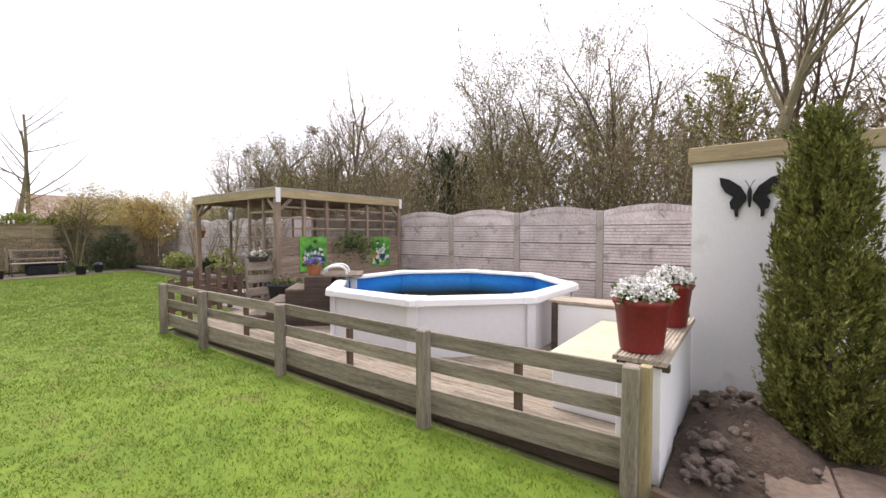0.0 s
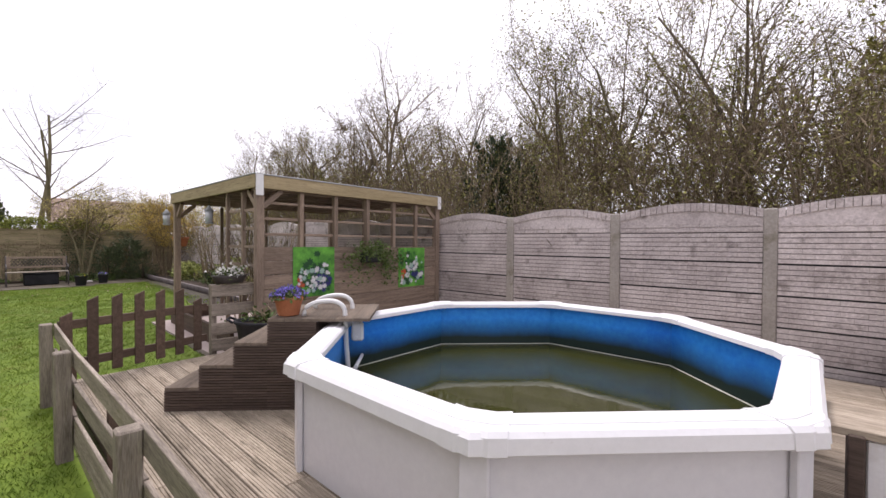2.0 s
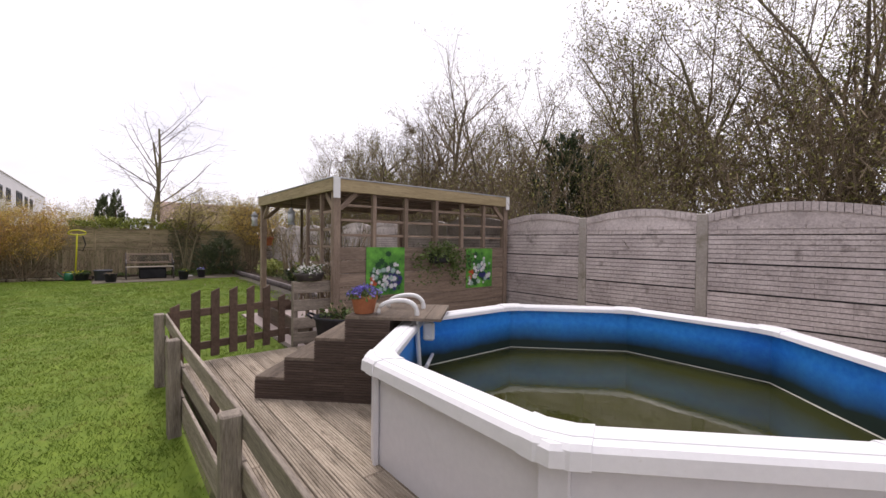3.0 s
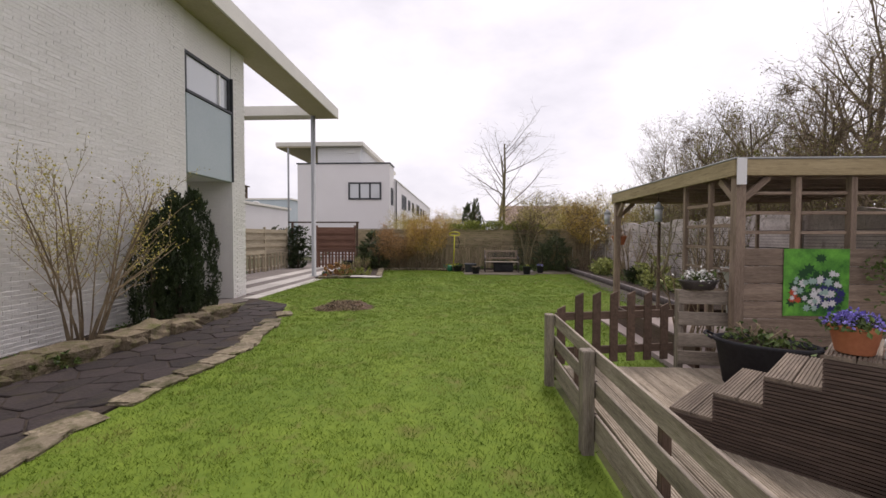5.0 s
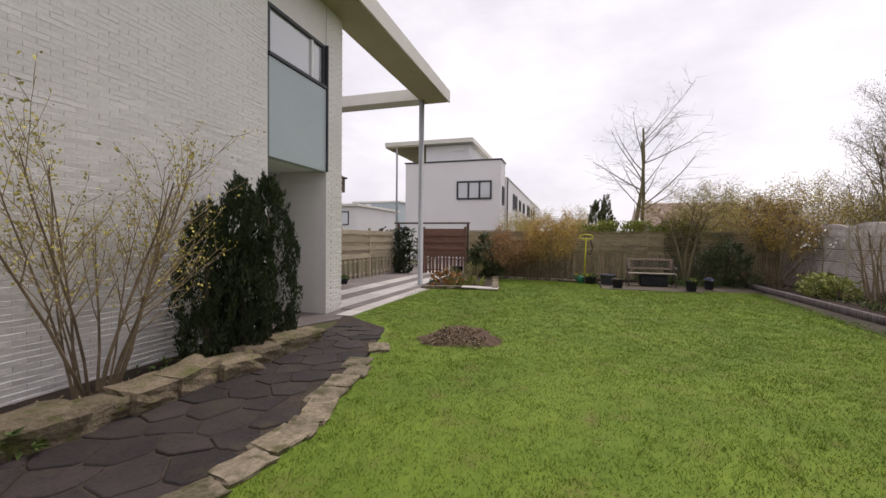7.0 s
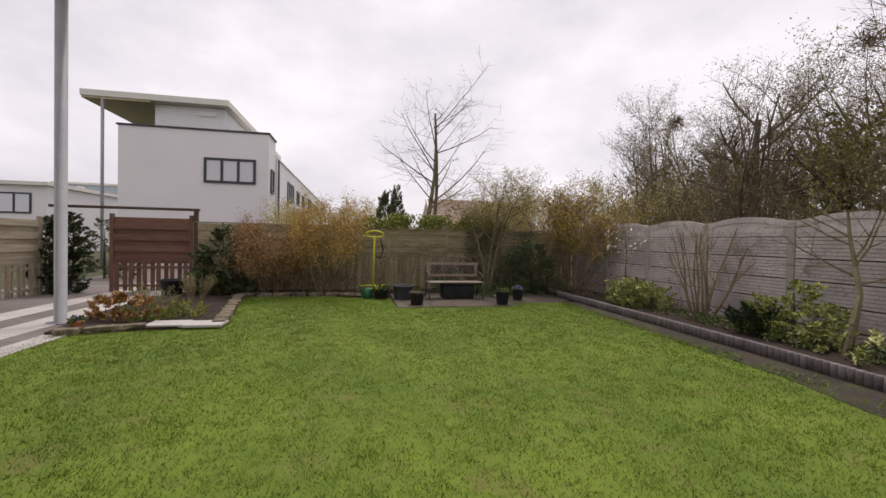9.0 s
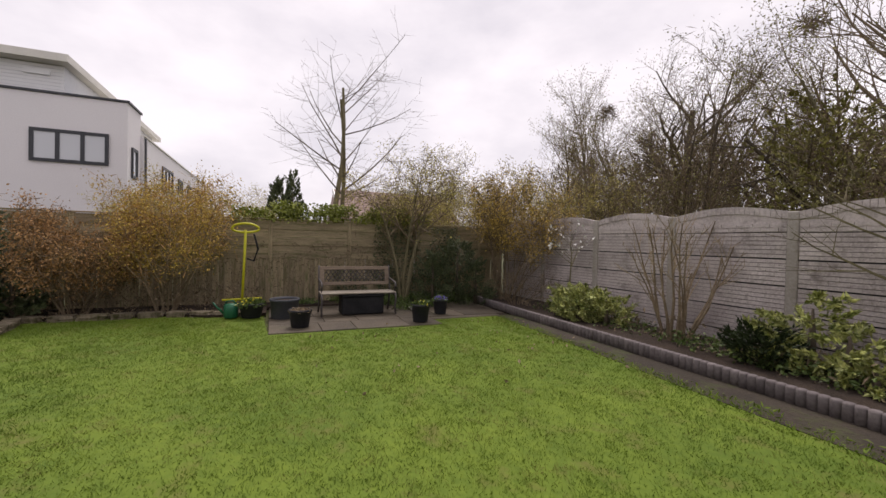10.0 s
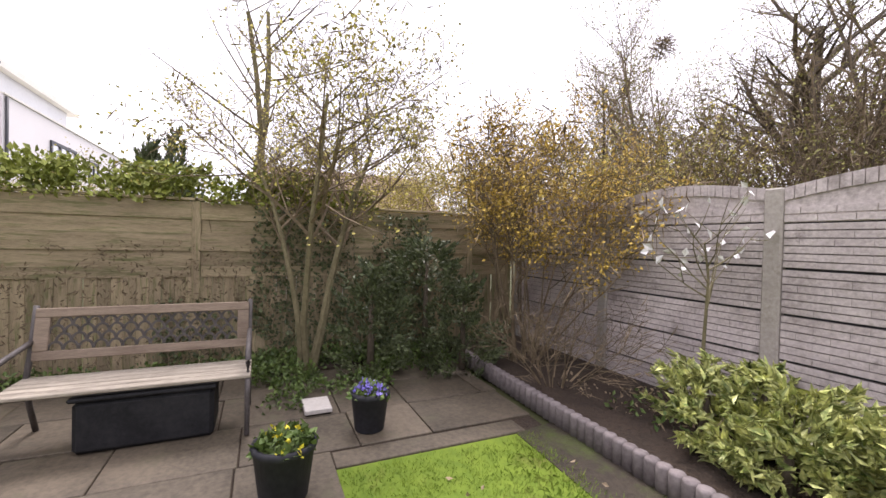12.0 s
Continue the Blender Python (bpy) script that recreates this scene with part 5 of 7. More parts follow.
# ---------------------------------------------------------------- pool steps
c45 = math.radians(45)
ST = Matrix.Translation((-5.78, 2.99, 0.15)) @ Matrix.Rotation(c45, 4, 'Z')
steps = empty("pool_steps", "dark ribbed wooden steps with a top platform", "steps", m=ST)
runs = [(0.0, 0.27, 0.19), (0.27, 0.54, 0.37), (0.54, 0.81, 0.55), (0.81, 1.6, 0.745)]
SW = 0.78
ribm = ribbed_mesh("tread_board", SW, 0.135, 0.026, M_TREAD, 7)
for i, (u0, u1, h) in enumerate(runs):
    # tread boards run across the stair
    u = u0 + 0.0675
    while u < u1 + 0.01:
        piece("tread", ribm, steps, Matrix.Translation((u, 0, h)) @ Matrix.Rotation(math.radians(90), 4, 'Z'))
        u += 0.138
    ue = 1.2 if i == 3 else u1
    n = max(1, round((h - 0.03) / 0.13))
    z_lo = 0.0
    # ribbed side boards, laid flat against the cheek, and the riser
    for side in (0.0, SW):
        for z in np.arange(0.0, h - 0.03, 0.0225):
            bm = bmesh.new()
            box(bm, u0 if i else 0.0, ue, side - 0.008, side + 0.008, z, min(z + 0.0165, h - 0.027))
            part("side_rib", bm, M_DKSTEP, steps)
    bm = bmesh.new()
    box(bm, u0 + 0.006, ue - 0.002, 0.012, SW - 0.012, 0.0, h - 0.028)
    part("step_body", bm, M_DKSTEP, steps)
# pool ladder with white hoops
ld = empty("pool_ladder", "white tubular pool ladder with two arched handrails", "ladder")
for v in (0.14, 0.52):
    pts = []
    for k in range(15):
        a = math.pi * k / 14
        pts.append(Vector((1.28 - 0.22 * math.cos(a) if k < 8 else 1.28 - 0.13 * math.cos(a), v, 0.745 + 0.125 * math.sin(a) ** 0.75)))
    pts = pts + [Vector((1.42, v, 0.5)), Vector((1.46, v, 0.0))]
    bm = bmesh.new()
    tube(bm, [ST @ p for p in pts], 0.021, 10)
    part("handrail", bm, M_PAINT, ld)
for z in (0.55, 0.3, 0.1):
    bm = bmesh.new()
    tube(bm, [ST @ Vector((1.5, 0.14, z)), ST @ Vector((1.5, 0.52, z))], 0.018, 8)
    part("rung", bm, M_PAINT, ld)
bm = bmesh.new()
box(bm, 1.46, 1.56, 0.15, 0.21, 0.52, 0.68, 0.015, ST)
part("bracket", bm, M_PAINT, ld)


# ---------------------------------------------------------------- pots and flowers
def pot(name, x, y, z, r, h, material, label, flower=None, green=M_LEAF, mound=0.1, petals=500, size=0.03, rim=0.02, seed=1, taper=0.72, category="plant pot", green_n=500, spread=1.0, long=1.0):
    p = empty(name, label, category, m=pose(x, y, z))
    bm = bmesh.new()
    lathe(bm, [(r * taper, 0), (r * (taper + 0.04), 0.01), (r * 0.95, h - 0.05), (r, h - 0.045), (r + rim * 0.4, h - 0.02), (r, h), (r - 0.02, h), (r - 0.03, h - 0.04)], 28, cap=False)
    part("body", bm, material, p)
    bm = bmesh.new()
    lathe(bm, [(r - 0.028, h - 0.045), (r * 0.4, h - 0.035), (0.01, h - 0.03)], 20)
    part("soil", bm, M_SOIL, p)
    g = np.random.default_rng(seed)

    def dome(n, lo, hi):
        a = g.uniform(0, 6.283, n)
        q = np.sqrt(g.uniform(0, 1, n)) * r * spread
        zz = h - 0.03 + mound * np.sqrt(np.clip(1 - (q / (r * spread * 1.05)) ** 2, 0, 1)) * g.uniform(lo, hi, n)
        return np.stack([q * np.cos(a), q * np.sin(a), zz], 1)

    if green_n:
        o = new("foliage", leaves_mesh("foliage", dome(green_n, 0.2, 0.9), size * 1.5, green, seed, 1, 0.008))
        o.parent = p
    if flower:
        o = new("blossom", leaves_mesh("blossom", dome(petals // 5, 0.75, 1.05), size, flower, seed + 1, 5, size * 0.25, long=long))
        o.parent = p
    return p


pot("flower_pot", -0.55, 2.9, 0.745, 0.172, 0.34, M_REDPOT, "dark red pot with white blossom on the plank shelf", M_WFLOWER, M_LEAF, 0.15, 2600, 0.028, seed=5, spread=1.02)
pot("flower_pot", -0.52, 3.82, 0.745, 0.175, 0.35, M_REDPOT, "dark red pot with white blossom close to the shed", M_WFLOWER, M_LEAF, 0.15, 2600, 0.028, seed=6, spread=1.02)
sp = ST @ Vector((0.93, 0.16, 0.75))
pot("flower_pot", sp.x, sp.y, sp.z, 0.115, 0.165, M_TERRA, "small terracotta pot with purple flowers on the steps", M_PFLOWER, M_LEAF, 0.1, 700, 0.022, seed=7, spread=1.25)
tub = empty("planter_tub", "wide black oval tub with straggly green plants on the deck", "planter", m=pose(-6.7, 4.3, 0.15, 0, 0, 52))
oval = Matrix.Diagonal((1.0, 0.66, 1.0, 1))
bm = bmesh.new()
lathe(bm, [(0.3, 0.0), (0.32, 0.02), (0.385, 0.4), (0.41, 0.42), (0.41, 0.45), (0.385, 0.45), (0.37, 0.4)], 32, oval, cap=False)
part("body", bm, M_BLACKPOT, tub)
bm = bmesh.new()
lathe(bm, [(0.37, 0.405), (0.2, 0.42), (0.02, 0.425)], 24, oval)
part("soil", bm, M_SOIL, tub)
for e in (-1, 1):
    bm = bmesh.new()
    tube(bm, [(e * 0.4, -0.09, 0.43), (e * 0.47, -0.06, 0.47), (e * 0.47, 0.06, 0.47), (e * 0.4, 0.09, 0.43)], 0.014, 7)
    part("handle", bm, M_BLACKPOT, tub)
gt = np.random.default_rng(8)
o = new("foliage", leaves_mesh("foliage", [(0.16 * gt.normal(), 0.1 * gt.normal(), 0.44 + abs(0.05 * gt.normal())) for k in range(260)], 0.05, M_LEAF, 8, 1, 0.01))
o.parent = tub
bm = bmesh.new()
for k in range(14):
    a, q = gt.uniform(0, 6.283), gt.uniform(0.08, 0.24)
    tube(bm, [(q * 0.5 * math.cos(a), q * 0.4 * math.sin(a), 0.42), (q * math.cos(a), q * 0.6 * math.sin(a), 0.5), (1.25 * q * math.cos(a + 0.3), 0.8 * q * math.sin(a + 0.3), 0.5 + gt.uniform(0.02, 0.12))], 0.005, 5)
part("stalks", bm, M_TWIGP, tub)

# ---------------------------------------------------------------- plank shelf, white walls, plywood box
wk = empty("planter_wall", "low white rendered wall with a wooden plank top", "wall", "", "structure")
box_part("rendered_wall", (-1.74, -0.5, 4.52, 4.72, 0.1, 0.70), M_WHITE, wk)
box_part("corner_board", (-1.80, -1.745, 4.48, 4.62, 0.12, 0.72), M_DKSTEP, wk)
timber("top_plank", (-1.86, 4.59, 0.725), (-0.45, 4.62, 0.725), 0.19, 0.035, M_DECK, wk)
timber("top_plank", (-1.86, 4.785, 0.722), (-0.45, 4.81, 0.722), 0.19, 0.035, M_DECK, wk)
box_part("rendered_wall", (-0.66, -0.40, 2.72, 4.30, -0.05, 0.69), M_WHITE, wk)
bx = empty("storage_box", "low white box with a cream plywood lid on the deck", "box")
box_part("body", (-1.2, -0.67, 3.02, 4.5, 0.15, 0.555), M_WHITE, bx)
box_part("lid", (-1.24, -0.665, 2.98, 4.51, 0.558, 0.578), M_PLY, bx)
sh = empty("plank_shelf", "narrow ribbed plank shelf carrying flower pots", "shelf")
rm = ribbed_mesh("shelf_board", 1.62, 0.15, 0.03, M_DECK, 6)
for x in (-0.6, -0.445):
    piece("shelf_board", rm, sh, pose(x, 2.68, 0.742, 0, 0, 90))
timber("bracket", (-0.66, 2.75, 0.69), (-0.36, 2.75, 0.69), 0.05, 0.045, M_BROWN, sh)
bn = empty("raised_basin", "white raised basin with a cream lid behind the pool", "basin")
for dims in [(-1.36, -1.31, 5.9, 7.8, 0.15, 0.66), (-0.86, -0.81, 5.9, 7.8, 0.15, 0.66), (-1.305, -0.865, 5.9, 5.95, 0.15, 0.66), (-1.305, -0.865, 7.75, 7.8, 0.15, 0.66)]:
    box_part("side", dims, M_WHITE, bn)
box_part("lid", (-1.30, -0.87, 5.96, 7.74, 0.5, 0.52), M_PLY, bn)
timber("walk_plank", (-0.66, 4.95, 0.57), (-0.66, 7.85, 0.57), 0.24, 0.04, M_DECK, bn)
timber("walk_support", (-0.66, 6.3, 0.15), (-0.66, 6.3, 0.55), 0.1, 0.1, M_DKSTEP, bn)

# ---------------------------------------------------------------- shed
shed = empty("shed", "white rendered garden shed with a pale yellow roof edge", "shed")
box_part("front_wall", (-0.42, 4.2, 4.36, 4.5, -0.05, 2.13), M_WHITE, shed, bevel=0)
for dims in [(-0.42, -0.325, 4.505, 5.3, -0.05, 2.13), (-0.42, -0.325, 6.8, 7.98, -0.05, 2.13), (-0.42, -0.325, 5.3, 6.8, -0.05, 1.1), (-0.42, -0.325, 5.3, 6.8, 1.82, 2.13)]:
    box_part("side_wall", dims, M_WHITE, shed, bevel=0)
box_part("back_wall", (-0.32, 4.1, 7.88, 7.98, -0.05, 2.13), M_WHITE, shed, bevel=0)
box_part("end_wall", (4.1, 4.2, 4.51, 7.87, -0.05, 2.13), M_WHITE, shed, bevel=0)
box_part("roof", (-0.42, 4.2, 4.36, 7.98, 2.135, 2.2), M_FRAME, shed)
box_part("roof_edge", (-0.45, 4.2, 4.32, 4.355, 2.13, 2.27), M_BEAM, shed)
box_part("roof_edge", (-0.455, -0.425, 4.357, 7.98, 2.13, 2.27), M_BEAM, shed)
sw = box_part("window_frame", (-0.41, -0.36, 5.3, 6.8, 1.1, 1.16), M_PAINT, shed)
box_part("window_frame", (-0.41, -0.36, 5.3, 6.8, 1.76, 1.82), M_PAINT, shed)
box_part("window_frame", (-0.41, -0.36, 5.3, 5.36, 1.165, 1.755), M_PAINT, shed)
box_part("window_frame", (-0.41, -0.36, 6.74, 6.8, 1.165, 1.755), M_PAINT, shed)
box_part("pane", (-0.385, -0.375, 5.365, 6.735, 1.165, 1.755), M_GLASS, shed, bevel=0)

# black metal butterfly on the shed
bm = bmesh.new()
wing_pts = [(0.02, 0.02), (0.06, 0.10), (0.14, 0.165), (0.215, 0.19), (0.205, 0.12), (0.17, 0.055), (0.115, 0.015), (0.14, -0.03), (0.13, -0.085), (0.105, -0.10), (0.10, -0.155), (0.075, -0.16), (0.075, -0.10), (0.045, -0.05), (0.02, -0.02)]
for s in (1, -1):
    lo = [bm.verts.new((s * u, 0, v)) for u, v in wing_pts]
    hi = [bm.verts.new((s * u, -0.008 - 0.05 * abs(u), v)) for u, v in wing_pts]
    bm.faces.new(lo)
    bm.faces.new(hi[::-1])
    for i in range(len(lo)):
        j = (i + 1) % len(lo)
        bm.faces.new((lo[i], lo[j], hi[j], hi[i]))
bf = empty("wall_butterfly", "black metal butterfly decoration on the white shed wall", "wall decoration", m=pose(-0.0, 4.345, 1.80))
part("wing", bm, M_BLACK, bf)
bm = bmesh.new()
tube(bm, [(0, -0.015, -0.08), (0, -0.02, -0.02), (0, -0.02, 0.05), (0, -0.02, 0.085)], [0.006, 0.014, 0.016, 0.01], 8)
part("body", bm, M_BLACK, bf)
for s in (1, -1):
    bm = bmesh.new()
    tube(bm, [(0, -0.02, 0.085), (s * 0.02, -0.025, 0.13), (s * 0.035, -0.025, 0.15)], 0.003, 5)
    part("antenna", bm, M_BLACK, bf)

# wire flower rack on the shed side
wr = empty("wall_rack", "black wire rack with a flower box on the shed", "plant rack")
for z in (1.48, 1.66):
    bm = bmesh.new()
    tube(bm, [(-0.425, 6.95, z), (-0.6, 6.95, z), (-0.6, 7.45, z), (-0.425, 7.45, z)], 0.007, 5)
    part("hoop", bm, M_BLACK, wr)
for i in range(9):
    bm = bmesh.new()
    tube(bm, [(-0.6, 6.97 + 0.058 * i, 1.48), (-0.6, 6.97 + 0.058 * i, 1.66)], 0.005, 5)
    part("wire", bm, M_BLACK, wr)
box_part("trough", (-0.585, -0.43, 6.99, 7.41, 1.5, 1.64), M_BLACKPOT, wr)

# ---------------------------------------------------------------- pergola
pg = empty("pergola", "weathered wooden pergola with plank wall and flat roof", "pergola")
XS, XF, YF, YB = -7.3, -10.75, 4.42, 7.82
for x, y in [(XS, YF), (XF, YF), (XF, YB - 0.1), (XS, YB)]:
    timber("post", (x, y, -0.05), (x, y, 2.22), 0.1, 0.1, M_PERG, pg)
for p0, p1 in [((XS + 0.07, YF - 0.07, 2.305), (XF - 0.07, YF - 0.07, 2.305)), ((XS + 0.07, YF - 0.05, 2.3), (XS + 0.07, YB + 0.03, 2.3)), ((XF - 0.07, YF - 0.05, 2.3), (XF - 0.07, YB, 2.3))]:
    timber("beam", p0, p1, 0.035, 0.17, M_BEAM, pg)
box_part("roof_sheet", (XF - 0.05, XS + 0.05, YF - 0.05, YB, 2.335, 2.375), M_FRAME, pg)
box_part("roof_trim", (XF - 0.09, XS + 0.09, YF - 0.095, YF - 0.05, 2.39, 2.41), M_STEEL, pg)
box_part("roof_trim", (XS + 0.052, XS + 0.095, YF - 0.045, YB, 2.385, 2.405), M_STEEL, pg)
for i in range(8):
    x = XF + (XS - XF) * (i + 0.5) / 8
    timber("rafter", (x, YF, 2.27), (x, YB - 0.05, 2.27), 0.045, 0.11, M_PERG, pg)
box_part("corner_plate", (XS + 0.09, XS + 0.096, YF - 0.08, YF + 0.02, 2.12, 2.4), M_PAINT, pg)
box_part("corner_plate", (XS + 0.09, XS + 0.096, YB - 0.05, YB + 0.04, 2.16, 2.4), M_PAINT, pg)
for k in range(7):
    z = 0.14 + 0.188 * k
    timber("plank", (XS + 0.02, YF + 0.05, z + 0.09), (XS + 0.02, YB - 0.05, z + 0.09), 0.028, 0.182, M_PERG, pg, 0.006)
for y in (5.01, 5.57, 6.15, 6.73, 7.26):
    w = 0.13 if abs(y - 6.15) < 0.01 else 0.075
    timber("stud", (XS, y, 1.44), (XS, y, 2.21), w, 0.06, M_PERG, pg)
for z in (1.62, 1.83, 2.04):
    timber("slat", (XS - 0.02, YF + 0.05, z), (XS - 0.02, YB - 0.05, z + 0.0), 0.02, 0.035, M_PERG, pg)
for x in (-7.78, -8.33):
    timber("trellis_post", (x, YF, 0.1), (x, YF, 2.21), 0.05, 0.05, M_PERG, pg)
for z in (0.95, 1.2, 1.45, 1.7, 1.95):
    timber("trellis_slat", (XS - 0.05, YF + 0.01, z), (-8.36, YF + 0.01, z), 0.02, 0.04, M_PERG, pg)
for p0, p1 in [((XS, YF + 0.05, 1.98), (XS, YF + 0.3, 2.21)), ((XS - 0.05, YF, 1.98), (XS - 0.3, YF, 2.21)), ((XF + 0.05, YF, 1.98), (XF + 0.3, YF, 2.21)), ((XF, YF + 0.05, 1.98), (XF, YF + 0.3, 2.21)), ((XS, YB - 0.05, 1.98), (XS, YB - 0.3, 2.21))]:
    timber("brace", p0, p1, 0.05, 0.07, M_PERG, pg)
# rear trellis of the pergola
for y in (5.2, 6.1, 7.0):
    timber("trellis_post", (XF, y, 0.0), (XF, y, 2.2), 0.05, 0.05, M_PERG, pg)
sheet("pergola_floor", [(-7.32, 4.0), (-7.32, 7.85), (-10.9, 7.85), (-10.9, 4.05)], 0.035, mat("pink_concrete_tile", (0.36, 0.29, 0.27), (0.46, 0.39, 0.36), 0.85, 2, 30, 0.3), 0.06, "pinkish concrete tile floor under the pergola", "floor")
timber_edge = empty("timber_edging", "low dark timber edging in front of the pergola", "edging", "", "structure")
timber("board", (-7.6, 4.2, 0.16), (-10.6, 4.3, 0.16), 0.05, 0.3, M_BROWN, timber_edge)
timber("board", (-10.8, 4.35, 0.12), (-11.3, 6.5, 0.12), 0.05, 0.22, M_BROWN, timber_edge)

# ---------------------------------------------------------------- printed garden posters
M_PRINT = mat("printed_green_backdrop", (0.01, 0.09, 0.02), (0.16, 0.48, 0.06), 0.45, 3.0, 9, 0)


def poster(y0, y1, z0, z1, seed):
    p = empty("garden_poster", "green printed poster of garden flowers on the pergola", "poster", "garden posters")
    x = XS + 0.048
    box_part("panel", (x - 0.006, x, y0, y1, z0, z1), M_PRINT, p, bevel=0)
    rr = random.Random(seed)
    cols = [("printed_leaf", (0.015, 0.075, 0.025)), ("printed_blue", (0.03, 0.03, 0.16)), ("printed_red", (0.55, 0.09, 0.04)), ("printed_white", (0.7, 0.7, 0.72)), ("printed_pale", (0.35, 0.5, 0.45))]
    for ci, (cn, c) in enumerate(cols):
        m = bpy.data.materials.get(cn) or mat(cn, tuple(v * 0.8 for v in c), c, 0.45, 20, 60, 0)
        for k in range({0: 44, 1: 20, 2: 6, 3: 24, 4: 12}[ci]):
            u, v = rr.gauss(0.48, 0.2), rr.gauss(0.4, 0.18)
            if ci == 2:
                u, v = rr.uniform(0.08, 0.25), rr.uniform(0.22, 0.42)
            if ci == 1:
                u, v = rr.gauss(0.66, 0.12), rr.gauss(0.33, 0.11)
            s = rr.uniform(0.03, 0.075) * (0.75 if ci else 1.0)
            cy, cz = y0 + (y1 - y0) * min(max(u, 0.12), 0.88), z0 + (z1 - z0) * min(max(v, 0.12), 0.86)
            d = x + 0.0006 * (ci + 1) + 0.00002 * k
            n = 7
            bm = bmesh.new()
            c0 = bm.verts.new((d, cy, cz))
            ring = []
            for j in range(2 * n):
                r = s * (1.0 if j % 2 == 0 else 0.55)
                ring.append(bm.verts.new((d, cy + r * math.cos(math.pi * j / n + k), cz + r * math.sin(math.pi * j / n + k))))
            for j in range(2 * n):
                bm.faces.new((c0, ring[j], ring[(j + 1) % (2 * n)]))
            part("printed_flower", bm, m, p)


poster(4.87, 5.53, 0.74, 1.45, 3)
poster(6.82, 7.46, 0.74, 1.43, 4)


# ---------------------------------------------------------------- big trees and what grows beyond the fences
plant("tall_tree", "large bare tree with thick forking limbs behind the shed", "tree", 51, (0.1, 10.6, 0), 5.2, M_BARKG, M_BARK, None, split=2,
      spread=0.75, levels=4, kids=[7, 5, 4, 3], r0=0.27, up=0.7, ratio=0.95, first=0.72, curve=0.25, thin=0.5, stem_lean=0.0)
plant("tall_tree", "slender bare tree behind the rear fence", "tree", 52, (-29.2, 3.45, 0), 8.6, M_BARKG, M_BARK, None, split=1,
      spread=1.1, levels=3, kids=[11, 6, 3], r0=0.13, up=0.25, ratio=0.56, first=0.36, curve=0.22, thin=0.42, twig_r=0.006)
plant("tall_tree", "slender leaning bare tree behind the rear fence", "tree", 53, (-29.4, 4.05, 0), 7.0, M_BARKG, M_BARK, None, split=1,
      spread=0.9, levels=3, kids=[7, 5, 3], r0=0.11, up=0.35, ratio=0.42, first=0.45, curve=0.22, stem_lean=0.5, thin=0.4, twig_r=0.006)
plant("bare_tree", "broad bare tree with dark tangled branches beyond the wall", "tree", 54, (-21.5, 13.5, 0), 6.6, M_BARK, M_BARK, M_BUD, 0.05, 1, 0.12, "woodland trees", split=2,
      spread=0.85, levels=4, kids=[7, 6, 5, 3], r0=0.2, up=0.35, ratio=0.62, first=0.3, curve=0.4)
plant("bare_tree", "broad bare tree with dark crossing limbs", "tree", 55, (-17.9, 13.6, 0), 5.6, M_BARK, M_BARK, None, 0.05, 1, 0.12, "woodland trees", split=2,
      spread=0.85, levels=4, kids=[7, 6, 5, 3], r0=0.18, up=0.4, ratio=0.6, first=0.25, curve=0.4)


